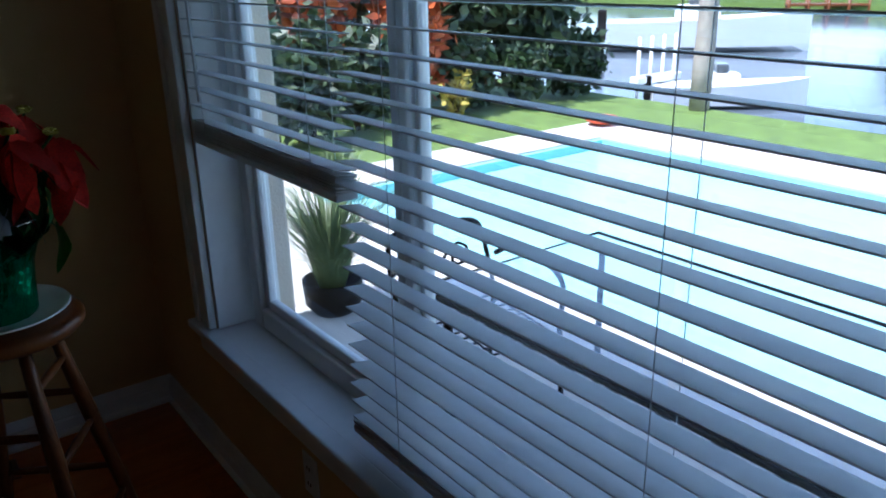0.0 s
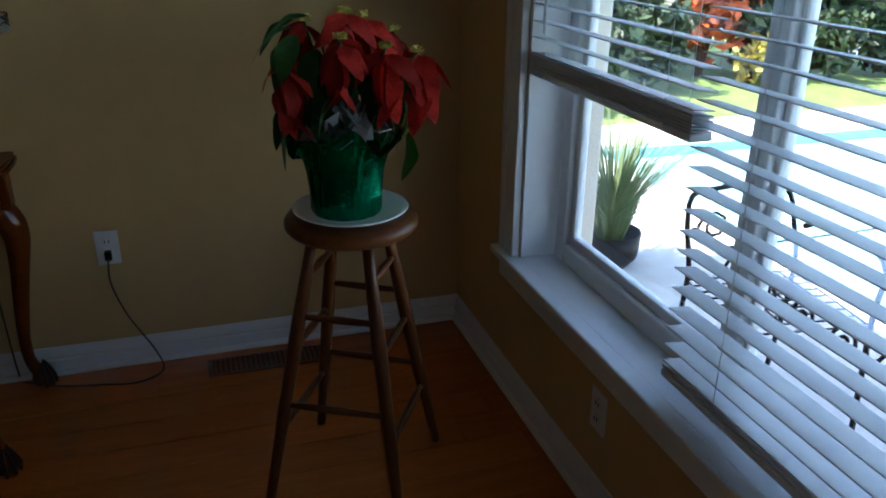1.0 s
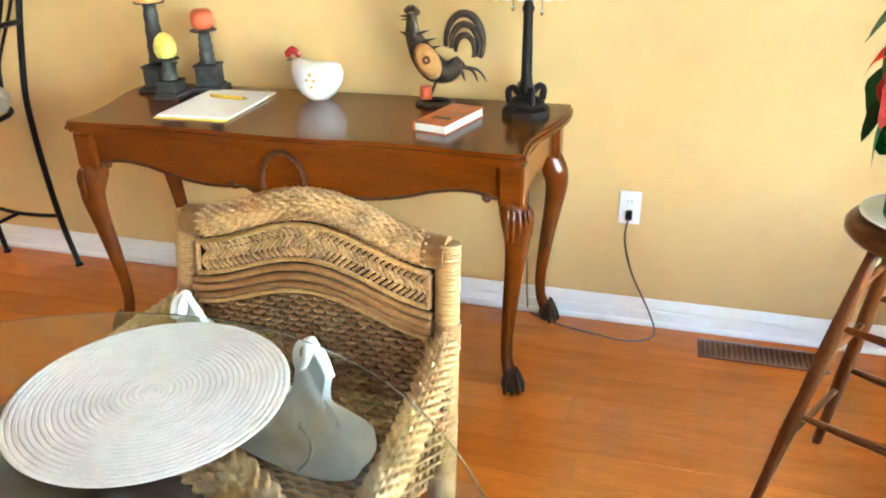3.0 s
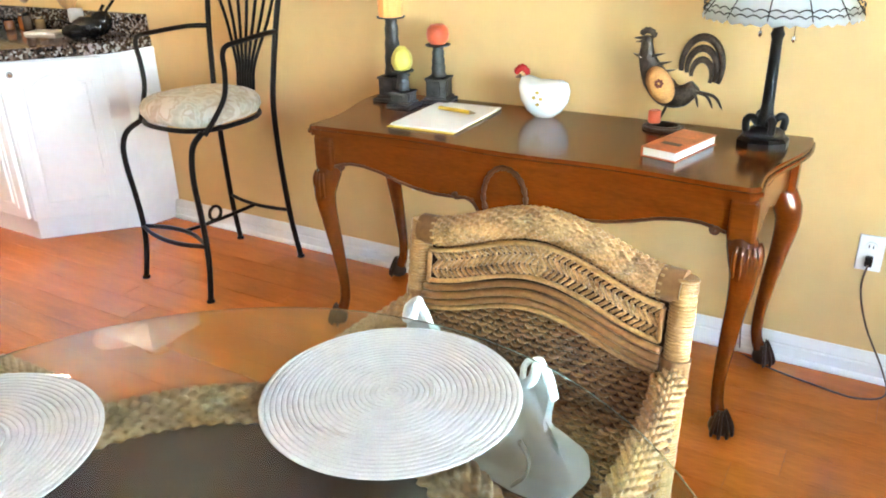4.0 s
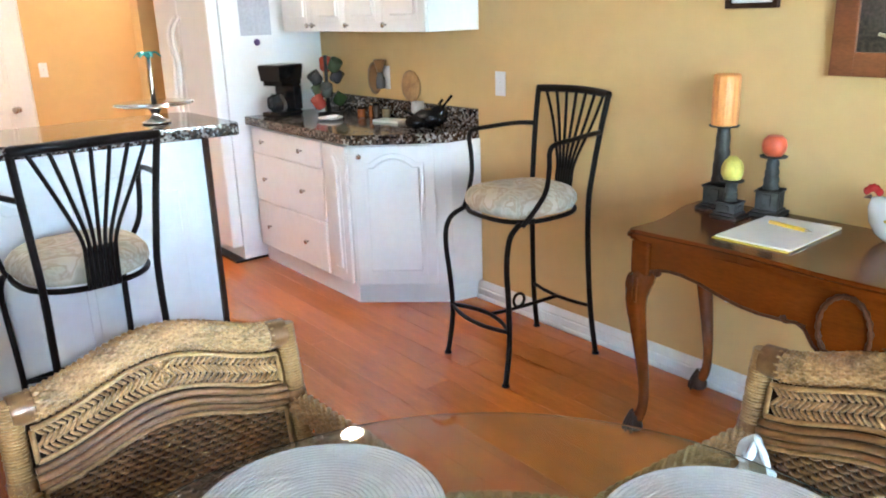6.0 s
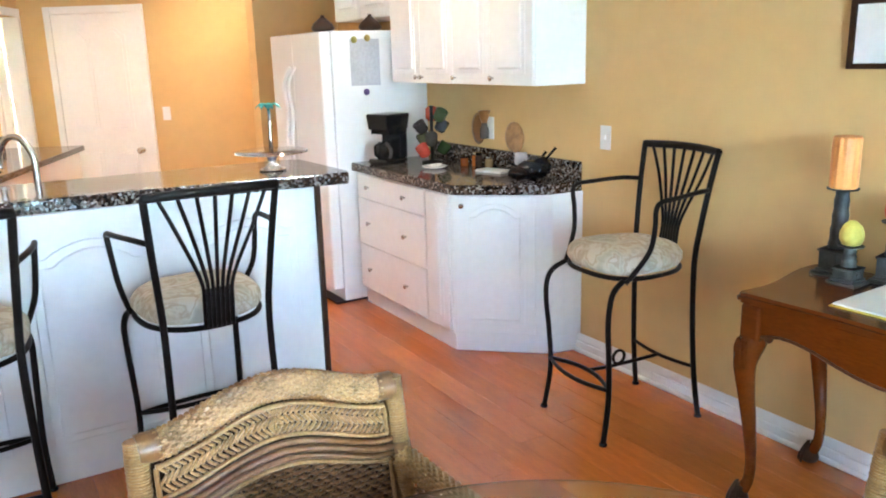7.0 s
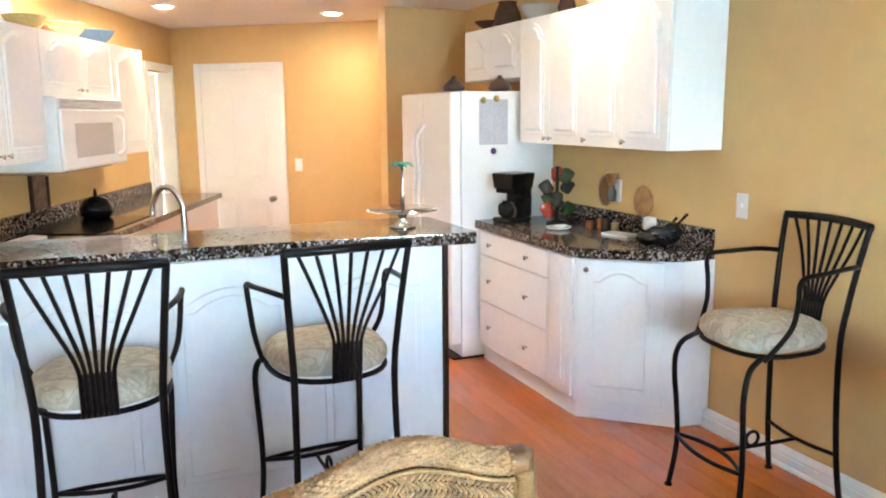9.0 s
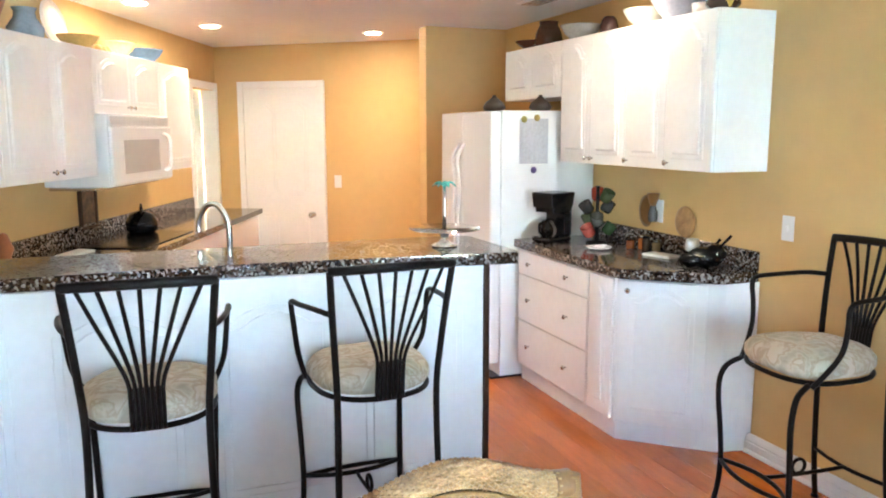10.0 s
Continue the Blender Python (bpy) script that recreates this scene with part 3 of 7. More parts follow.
# ---- bar stools ----
def bar_stool(m, group="", label="black iron bar stool with a floral cushioned seat and arms"):
    """Faces +y; the back stands at -y."""
    th = thing("bar_stool", label, "bar stool", m, group)
    zs = 0.675

    def rim(a, grow=0.0):
        """A seat outline that is full at the front and narrower at the back."""
        c, q = math.cos(a), math.sin(a)
        e = 0.78
        x = math.copysign(abs(c) ** e, c) * (0.208 + grow) * (1 + 0.10 * q)
        return x, math.copysign(abs(q) ** e, q) * (0.212 + grow)

    bm = B()
    tube(bm, [(*rim(a), zs) for a in np.linspace(0, 2 * math.pi, 48, endpoint=False)], 0.010, 8, closed=True)
    part("seat_ring", bm, IRON, th)
    bm = B()
    rows = []
    for g, z in ((-0.12, 0.004), (-0.03, 0.005), (-0.004, 0.014), (0.010, 0.036), (0.009, 0.060), (-0.006, 0.080), (-0.033, 0.095), (-0.075, 0.104), (-0.12, 0.108), (-0.17, 0.110)):
        row = []
        for a in np.linspace(0, 2 * math.pi, 48, endpoint=False):
            x, y = rim(a, g)
            if y < -0.19:
                y = -0.19 - (-y - 0.19) * 0.4
            row.append(bm.verts.new((x, y, zs + z + 0.006 * noise.noise(Vector((x * 9, y * 9, z * 9))))))
        rows.append(row)
    for a, b in zip(rows, rows[1:]):
        for j in range(48):
            bm.faces.new((a[j], a[(j + 1) % 48], b[(j + 1) % 48], b[j])).smooth = True
    bm.faces.new(rows[0][::-1])
    bm.faces.new(rows[-1])
    part("seat_cushion", bm, SEATFAB, th, "padded seat in faded tropical floral fabric")
    for s in (-1, 1):
        bm = B()
        tube(bm, catmull([(s * 0.190, 0.170, zs - 0.004), (s * 0.205, 0.225, zs - 0.035), (s * 0.214, 0.250, 0.585), (s * 0.212, 0.254, 0.50), (s * 0.207, 0.243, 0.38), (s * 0.203, 0.235, 0.25), (s * 0.205, 0.240, 0.14), (s * 0.211, 0.262, 0.008)], 6), 0.0115, 8)
        leg = part("front_leg", bm, IRON, th)
        bm = B()
        lathe(bm, [(0.010, 0), (0.017, 0.001), (0.017, 0.008), (0.012, 0.014)], 12, (s * 0.211, 0.262, 0))
        part("foot_cap", bm, BLACK, leg)
        bm = B()
        tube(bm, catmull([(s * 0.216, -0.272, 1.143), (s * 0.204, -0.245, 1.00), (s * 0.191, -0.222, 0.84), (s * 0.182, -0.208, 0.69), (s * 0.184, -0.212, 0.45), (s * 0.192, -0.228, 0.2), (s * 0.201, -0.255, 0.008)], 6), 0.0125, 8, flat=0.9)
        leg = part("back_post", bm, IRON, th)
        bm = B()
        lathe(bm, [(0.010, 0), (0.017, 0.001), (0.017, 0.008), (0.012, 0.014)], 12, (s * 0.201, -0.255, 0))
        part("foot_cap", bm, BLACK, leg)
        bm = B()
        tube(bm, catmull([(s * 0.204, -0.243, 0.992), (s * 0.238, -0.16, 0.998), (s * 0.262, -0.03, 0.992), (s * 0.268, 0.060, 0.985), (s * 0.264, 0.082, 0.955), (s * 0.258, 0.078, 0.89), (s * 0.246, 0.085, 0.80), (s * 0.222, 0.125, 0.72), (s * 0.200, 0.165, zs - 0.012)], 6), 0.010, 8)
        part("arm", bm, IRON, th)
    bm = B()
    tube(bm, catmull([(-0.222, -0.272, 1.143), (-0.12, -0.296, 1.147), (0, -0.305, 1.149), (0.12, -0.296, 1.147), (0.222, -0.272, 1.143)], 6), 0.0125, 8, flat=1.3)
    part("top_rail", bm, IRON, th)
    for i in range(7):
        s = (i - 3) / 3
        bm = B()
        tube(bm, catmull([(s * 0.178, -0.300 + 0.016 * s * s, 1.143), (s * 0.125, -0.277, 1.02), (s * 0.070, -0.252, 0.89), (s * 0.050, -0.241, 0.825), (s * 0.048, -0.233, 0.77), (s * 0.048, -0.222, zs - 0.004)], 5), 0.0068, 6)
        part("back_slat", bm, IRON, th)
    bm = B()
    box(bm, (-0.050, -0.224, zs + 0.008), (0.050, -0.219, 0.815), 0.002, Matrix.Translation((0, 0, 0)))
    for v in bm.verts:
        v.co.y -= 0.10 * (v.co.z - zs)
    part("fan_plate", bm, IRON, th)
    bm = B()
    tube(bm, catmull([(-0.203, 0.238, 0.235), (-0.1, 0.198, 0.237), (0, 0.185, 0.238), (0.1, 0.198, 0.237), (0.203, 0.238, 0.235)], 5), 0.009, 6)
    tube(bm, catmull([(-0.203, 0.238, 0.233), (-0.1, 0.264, 0.228), (0, 0.272, 0.226), (0.1, 0.264, 0.228), (0.203, 0.238, 0.233)], 5), 0.009, 6)
    part("footrest", bm, IRON, th)
    bm = B()
    tube(bm, catmull([(0, 0.187, 0.236), (0, 0.10, 0.230), (0, -0.06, 0.228), (0, -0.202, 0.231)], 5), 0.008, 6)
    part("stretcher", bm, IRON, th)
    bm = B()
    tube(bm, catmull([(-0.190, -0.224, 0.235), (-0.1, -0.208, 0.232), (0, -0.202, 0.23), (0.1, -0.208, 0.232), (0.190, -0.224, 0.235)], 5), 0.008, 6)
    part("stretcher", bm, IRON, th)
    bm = B()
    tube(bm, [(0, 0.02 + 0.03 * math.cos(a), 0.262 + 0.03 * math.sin(a)) for a in np.linspace(0, 2 * math.pi, 16, endpoint=False)], 0.007, 6, closed=True)
    part("scroll", bm, IRON, th)
    return th


stool = bar_stool(pose(-3.632, -0.350, 0, 0, 0, 175.3))
for y, a in ((-2.77, 88), (-2.01, 93), (-3.52, 90)):
    copy_thing(stool, pose(-4.082, y, 0, 0, 0, a))["group"] = "bar stools at the counter"

# ---- wicker armchairs ----
def wrapped(bm, path, r, cane):
    """Cane wound round a bent core, turn beside turn."""
    pts = [Vector(p) for p in path]
    run = [0.0]
    for a, b in zip(pts, pts[1:]):
        run.append(run[-1] + (b - a).length)
    n = int(run[-1] / (cane * 1.9))
    for i in range(n):
        d = (i + 0.5) * run[-1] / n
        k = max(j for j in range(len(pts) - 1) if run[j] <= d)
        t = (pts[k + 1] - pts[k]).normalized()
        c = pts[k].lerp(pts[k + 1], (d - run[k]) / (run[k + 1] - run[k]))
        u = t.cross(Vector((0.3, 0.2, 0.93))).normalized()
        v = t.cross(u)
        rr = r * random.uniform(0.97, 1.03)
        tilt = random.uniform(-0.05, 0.05)
        tube(bm, [c + (u * math.cos(a) + v * math.sin(a) + t * tilt * math.cos(a)) * rr for a in np.linspace(0, 2 * math.pi, 12, endpoint=False)], cane, 4, closed=True)


def woven(bm, path, radius, pitch=0.0125, strand=0.0080, lift=0.0050):
    """A round bar covered in basket weave: strands along it, over and under ribs that circle it."""
    pts = [Vector(p) for p in path]
    run = [0.0]
    for a, b in zip(pts, pts[1:]):
        run.append(run[-1] + (b - a).length)
    fine = 4
    n = int(run[-1] / pitch) * fine
    rows_n = int(2 * math.pi * radius / strand / 2) * 2
    around = rows_n * 4
    rings, side = [], None
    k = 0
    for i in range(n + 1):
        d = run[-1] * i / n
        while k < len(pts) - 2 and run[k + 1] < d:
            k += 1
        t = (pts[k + 1] - pts[k]).normalized()
        c = pts[k].lerp(pts[k + 1], (d - run[k]) / (run[k + 1] - run[k]))
        if side is None:
            side = t.cross(Vector((0, 0, 1)) if abs(t.z) < 0.9 else Vector((0, 1, 0))).normalized()
        side = (side - t * side.dot(t)).normalized()
        u = t.cross(side)
        ring = []
        for j in range(around):
            row = j // 4
            dome = (0.0, 0.85, 1.0, 0.85)[j % 4]
            wave = max(0.0, math.sin(math.pi * (i + 0.5) / fine + math.pi * (row % 2)) + 0.15) ** 0.6
            r = radius - 0.0060 + dome * lift * wave + 0.0007 * noise.noise(Vector((d * 90, row * 3, 2)))
            a = 2 * math.pi * j / around
            ring.append(bm.verts.new(c + side * (r * math.cos(a)) + u * (r * math.sin(a))))
        rings.append(ring)
    for ra, rb in zip(rings, rings[1:]):
        for j in range(around):
            bm.faces.new((ra[j], ra[(j + 1) % around], rb[(j + 1) % around], rb[j])).smooth = True
    bm.faces.new(rings[0][::-1])
    bm.faces.new(rings[-1])


def wicker_chair(m, label, group):
    """Faces +y; the back stands at y = 0."""
    th = thing("wicker_armchair", label, "armchair", m, group)
    H = 0.283

    def top(x):
        q = min(abs(x) / H, 1)
        return 0.803 + 0.062 * (0.5 + 0.5 * math.cos(math.pi * min(q * 1.04, 1)))

    def lean(z):
        return -0.16 * (z - 0.42)

    def curve(dz, w, n=32, dy=0.0, k=1.0):
        out = []
        for x in np.linspace(-w, w, n):
            z = 0.803 + k * (top(x) - 0.803) + dz
            out.append(Vector((x, lean(z) + dy, z)))
        return out

    bm = B()
    woven(bm, curve(0.0, H - 0.034, 60), 0.034, 0.0125, 0.0080, 0.0062)
    part("top_roll", bm, RATTAN, th, "thick basket-woven wicker top roll")
    for s in (-1, 1):
        bm = B()
        line = [Vector((s * (H + 0.010 * (1 - i / 60)), lean(0.30 + 0.50 * i / 60), 0.30 + 0.525 * i / 60)) for i in range(61)]
        tube(bm, line, 0.0215, 10)
        post = part("back_post", bm, PALECANE, th, "post wrapped in pale cane")
        bm = B()
        wrapped(bm, line, 0.0215, 0.0032)
        tagged(part("cane_wrap", bm, PALECANE, post), kind="stuff")
        bm = B()
        knuckle = [p for p in curve(0.0, H - 0.002, 80) if p.x * s > H - 0.045]
        knuckle = knuckle if s > 0 else knuckle[::-1]
        bind = [knuckle[0].lerp(knuckle[-1], i / 19) for i in range(20)]
        tube(bm, bind, [0.0315 + 0.0018 * (i % 2) for i in range(20)], 14)
        part("collar", bm, CANE, th, "smooth cane binding at the corner")
        bm = B()
        path = catmull([(s * (H + 0.004), -0.02, 0.635), (s * (H + 0.014), 0.07, 0.628), (s * (H + 0.028), 0.20, 0.618), (s * (H + 0.034), 0.34, 0.610), (s * (H + 0.030), 0.45, 0.585), (s * (H + 0.020), 0.492, 0.52), (s * (H + 0.010), 0.49, 0.42)], 10)
        woven(bm, path, 0.030, 0.0115, 0.0082, 0.0075)
        part("arm", bm, PALECANE, th, "arm covered in woven cane")
        bm = B()
        tube(bm, [(s * (H + 0.002), lean(0.62 + 0.004 * i), 0.62 + 0.004 * i) for i in range(14)], [0.0265 + 0.0016 * (i % 2) for i in range(14)], 12)
        part("collar", bm, CANE, th)
        bm = B()
        for i in range(12):
            y = 0.03 + i * 0.040
            tube(bm, [(s * (H + 0.022), y, 0.605), (s * (H + 0.006), y, 0.40)], 0.005, 5)
        for j in range(16):
            z = 0.410 + j * 0.012
            tube(bm, [(s * (H + 0.006 + (z - 0.40) * 0.08) + (0.006 if (i + j) % 2 else -0.006), 0.01 + i * 0.020, z) for i in range(24)], 0.0048, 5)
        tagged(part("side_weave", bm, WEAVE, th), kind="stuff")
    # frame of the herringbone band, three parallel rails, frame of the lower weave
    wide = H - 0.030
    for name, dz, rr, dy, k, w in (("edge_rail", -0.037, 0.0060, 0.014, 1.0, wide), ("edge_rail", -0.103, 0.0055, 0.014, 0.97, wide), ("curved_rail", -0.117, 0.0075, 0.017, 0.95, H - 0.022), ("curved_rail", -0.133, 0.0085, 0.019, 0.93, H - 0.022), ("curved_rail", -0.149, 0.0075, 0.017, 0.91, H - 0.022), ("edge_rail", -0.163, 0.0055, 0.014, 0.90, wide)):
        bm = B()
        tube(bm, curve(dz, w, 40, dy, k), rr, 8)
        part(name, bm, PALECANE if name == "edge_rail" else CANE, th)
    for s in (-1, 1):
        for z0, z1 in ((0.700, 0.764), (0.42, 0.640)):
            bm = B()
            tube(bm, [(s * wide, lean(z0) + 0.014, z0), (s * wide, lean(z1) + 0.014, z1)], 0.0055, 8)
            part("edge_rail", bm, PALECANE, th)
    # herringbone band: rows of flat strips that lean to and fro, mirrored about the middle
    bm = B()
    bands = 3
    for j in range(bands):
        x = -wide + 0.004
        while x < wide - 0.004:
            half = 1 if x < 0 else -1
            way = (1 if j % 2 else -1) * half * 0.0190
            p = []
            for t in (0.02, 0.25, 0.5, 0.75, 0.98):
                xx = min(max(x + way * (t - 0.5), -wide), wide)
                zt, zb = top(xx) - 0.040, 0.803 + 0.97 * (top(xx) - 0.803) - 0.100
                z = zb + (zt - zb) * (j + t) / bands
                p.append((xx, lean(z) + 0.0060 + 0.0030 * math.sin(math.pi * t), z))
            tube(bm, p, random.uniform(0.0040, 0.0046), 6)
            x += 0.0122
        for x in (-0.0085, 0.0, 0.0085):
            z0, z1 = (top(x) - 0.100 + 0.060 * q / bands for q in (j + 0.02, j + 0.98))
            tube(bm, [(x, lean(z0) + 0.0055, z0), (x, lean(z1) + 0.0055, z1)], 0.0038, 6)
    tagged(part("herringbone_panel", bm, RATTAN, th, "herringbone woven cane band"), kind="stuff")
    # near-black sheet behind the weave, painted shade for the gaps between strands
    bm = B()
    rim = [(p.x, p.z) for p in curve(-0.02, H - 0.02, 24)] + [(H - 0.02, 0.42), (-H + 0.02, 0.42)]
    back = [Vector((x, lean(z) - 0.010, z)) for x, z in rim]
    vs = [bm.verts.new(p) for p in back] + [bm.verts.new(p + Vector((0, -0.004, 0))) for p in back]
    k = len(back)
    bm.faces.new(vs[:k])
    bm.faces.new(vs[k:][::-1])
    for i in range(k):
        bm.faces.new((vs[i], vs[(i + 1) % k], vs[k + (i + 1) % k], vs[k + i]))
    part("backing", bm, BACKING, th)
    # lower basket weave
    bm = B()

    def weave_top(x):
        return 0.803 + 0.90 * (top(x) - 0.803) - 0.163

    n = 36
    grid = np.linspace(-wide + 0.003, wide - 0.003, 4 * n + 1)
    for x in grid[2::4]:
        tube(bm, [(x, lean(0.41) + 0.002, 0.41), (x, lean(weave_top(x)) + 0.002, weave_top(x))], 0.0032, 5)
    for j in range(27):
        z = 0.42 + j * 0.0118
        line = []
        for i, x in enumerate(grid):
            if weave_top(x) > z:
                line.append(Vector((x, lean(z) + 0.003 + 0.0055 * min(1.0, math.sin(i * math.pi / 4 + math.pi * (j % 2)) + 0.45), z + 0.0008 * noise.noise(Vector((x * 40, j, 0))))))
        if len(line) > 2:
            tube(bm, line, 0.0047, 6)
    tagged(part("basket_weave", bm, WEAVE, th, "open basket-woven lower back"), kind="stuff")
    # block under the seat weave; its near-black colour holds the shade between strands
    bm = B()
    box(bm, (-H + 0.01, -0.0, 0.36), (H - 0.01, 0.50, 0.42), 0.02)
    seat = part("seat", bm, CORE_SHADE, th)
    bm = B()
    for j in range(28):
        y = 0.02 + j * 0.017
        tube(bm, [(x, y, 0.421 + 0.0045 * math.sin((i + 2 * (j % 2)) * math.pi / 2)) for i, x in enumerate(np.linspace(-H + 0.02, H - 0.02, 60))], 0.006, 5, flat=0.6)
    tagged(part("seat_weave", bm, WEAVE, seat), kind="stuff")
    for s in (-1, 1):
        for y in (0.02, 0.47):
            bm = B()
            tube(bm, [(s * (H - 0.01), y, 0.0), (s * (H - 0.005), y, 0.37)], [0.021, 0.024], 10)
            part("leg", bm, CANE, th)
    return th


chair = wicker_chair(pose(-1.752, -1.303, 0, 0, 0, 177.2), "honey-coloured wicker armchair with a curved woven back", "chairs round the glass table")
copy_thing(chair, pose(-2.768, -2.168, 0, 0, 0, -90.3))

# ---- glass table ----
TX, TY, TR, TZ = -1.82, -2.15, 0.66, 0.75


def glass_table():
    th = thing("dining_table", "round glass-topped table on a wicker pedestal", "table", pose(TX, TY, 0))
    bm = B()
    lathe(bm, [(TR - 0.003, TZ - 0.010), (TR - 0.001, TZ - 0.009), (TR, TZ - 0.006), (TR - 0.002, TZ - 0.002), (TR - 0.006, TZ)], 96)
    top = part("tabletop", bm, TABLEGLASS, th, "clear round glass top")
    top.visible_shadow = False
    top.data.materials.append(GLASSEDGE)
    for f in top.data.polygons:
        f.material_index = 1 if abs(f.normal.z) < 0.95 else 0
    bm = B()
    ring = [(0.405 * math.cos(a), 0.405 * math.sin(a), TZ - 0.062) for a in np.linspace(0, 2 * math.pi, 96, endpoint=False)]
    woven(bm, ring + ring[:1], 0.042, 0.0150, 0.0098, 0.0088)
    part("rim", bm, RATTAN, th, "basket-woven wicker rim")
    # dark core: the shade inside the pedestal's weave is put into its colour
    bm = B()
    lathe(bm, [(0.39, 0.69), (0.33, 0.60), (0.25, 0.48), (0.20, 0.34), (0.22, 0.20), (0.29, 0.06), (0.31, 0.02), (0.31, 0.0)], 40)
    part("pedestal", bm, CORE_SHADE, th)
    bm = B()
    for j in range(40):
        z = 0.03 + j * 0.0165
        r = float(np.interp(z, [0.0, 0.06, 0.20, 0.34, 0.48, 0.60, 0.69], [0.31, 0.29, 0.22, 0.20, 0.25, 0.33, 0.39]))
        tube(bm, [((r + 0.006 + 0.005 * math.sin(i * math.pi / 2 + j * math.pi)) * math.cos(2 * math.pi * i / 72), (r + 0.006 + 0.005 * math.sin(i * math.pi / 2 + j * math.pi)) * math.sin(2 * math.pi * i / 72), z) for i in range(72)], 0.007, 4, closed=True)
    tagged(part("pedestal_weave", bm, RATTAN, th), kind="stuff")
    return th


glass_table()


def placemat(x, y):
    th = thing("placemat", "round white coiled woven placemat on the glass table", "placemat", pose(x, y, TZ + 0.0008), "placemats on the table")
    n = 24
    step = 0.2 / n
    for i in range(n):
        r = step * (i + 0.55)
        bm = B()
        k = max(12, int(6 + i * 3))
        tube(bm, [(r * math.cos(2 * math.pi * j / k), r * math.sin(2 * math.pi * j / k), 0.0022 + 0.0002 * math.sin(j * 2.4 + i)) for j in range(k)], step * 0.54, 6, closed=True, flat=0.32)
        part("coil", bm, MATW, th)
    return th


mat_one = placemat(-1.788, -1.715)
copy_thing(mat_one, pose(-2.25, -2.13, TZ + 0.0008, 0, 0, 40))

# ---- kitchen ----
def arched(x0, x1, z0, z1, rise):
    """The outline of a panel with a cathedral top."""
    pts = [(x0, z0), (x1, z0), (x1, z1 - rise)]
    w = x1 - x0
    for k in range(1, 16):
        s = k / 16
        lift = math.sin(math.pi * min(max((s - 0.12) / 0.76, 0), 1)) ** 0.8 if rise else 0
        pts.append((x1 - s * w, z1 - rise + rise * lift))
    pts.append((x0, z1 - rise))
    return pts


def cabinet_door(parent, x0, x1, z0, z1, y, knob=None, rise=None, material=None):
    """A raised-panel door in front of y, facing -y; knob: (x, z)."""
    w, h = x1 - x0, z1 - z0
    rise = min(0.07, 0.3 * w) if rise is None else rise
    up = Matrix(((1, 0, 0, 0), (0, 0, -1, y), (0, 1, 0, 0), (0, 0, 0, 1)))
    bm = B()
    box(bm, (x0 + 0.0015, y - 0.018, z0 + 0.0015), (x1 - 0.0015, y - 0.0005, z1 - 0.0015), 0.004)
    e = min(0.055, 0.22 * w)
    if w > 0.1 and h > 0.2:
        prism(bm, arched(x0 + e, x1 - e, z0 + e, z1 - e * 0.7, rise), 0.0175, 0.0215, 0.003, up)
        prism(bm, arched(x0 + e + 0.022, x1 - e - 0.022, z0 + e + 0.022, z1 - e * 0.7 - 0.022, rise), 0.0217, 0.0310, 0.010, up)
    d = part("door", bm, material or CAB, parent)
    if knob:
        kb = B()
        lathe(kb, [(0.005, 0.0), (0.005, 0.012), (0.013, 0.018), (0.014, 0.024), (0.008, 0.028)], 12)
        for v in kb.verts:
            v.co = Vector((knob[0] + v.co.x, y - 0.018 - v.co.z, knob[1] + v.co.y))
        part("knob", kb, STEEL, d, "small brushed metal knob")
    return d


def unit(name, label, x0, x1, z0, z1, y0, y1, m=None, group=""):
    th = thing(name, label, "cabinet", m, group)
    bm = B()
    box(bm, (x0, y0, z0), (x1, y1, z1), 0.003)
    part("body", bm, CAB, th)
    return th


# wall cabinets over the counter: four tall doors, then two low ones over the fridge
ux = [-4.29, -4.64, -4.99, -5.34, -5.69]
for i in range(0, 4, 2):
    c = unit("wall_cabinet", "white wall cabinet with arched raised-panel doors", ux[i + 2] + 0.001, ux[i] - 0.001, 1.395, 2.13, -0.315, -0.003, group="wall cabinets on the yellow wall")
    cabinet_door(c, ux[i + 1], ux[i], 1.395, 2.13, -0.315, (ux[i + 1] + 0.03, 1.43))
    cabinet_door(c, ux[i + 2], ux[i + 1], 1.395, 2.13, -0.315, (ux[i + 1] - 0.03 if i else ux[i + 2] + 0.03, 1.43))
c = unit("wall_cabinet", "low white wall cabinet above the refrigerator", -6.50, -5.692, 1.79, 2.13, -0.315, -0.003)
cabinet_door(c, -6.095, -5.692, 1.79, 2.13, -0.315)
cabinet_door(c, -6.50, -6.095, 1.79, 2.13, -0.315)

# base cabinets with drawers and an angled end
base = thing("base_cabinet", "white base cabinet with drawers and an angled end door", "cabinet")
poly = [(-5.77, -0.003), (-5.77, -0.555), (-4.675, -0.555), (-4.335, -0.165), (-4.295, -0.003)]
bm = B()
prism(bm, poly, 0.10, 0.862)
part("body", bm, CAB, base)
bm = B()
prism(bm, [(-5.77, -0.003), (-5.77, -0.535), (-4.685, -0.535), (-4.350, -0.165), (-4.320, -0.003)], 0.0, 0.0995)
part("plinth", bm, CAB, base)
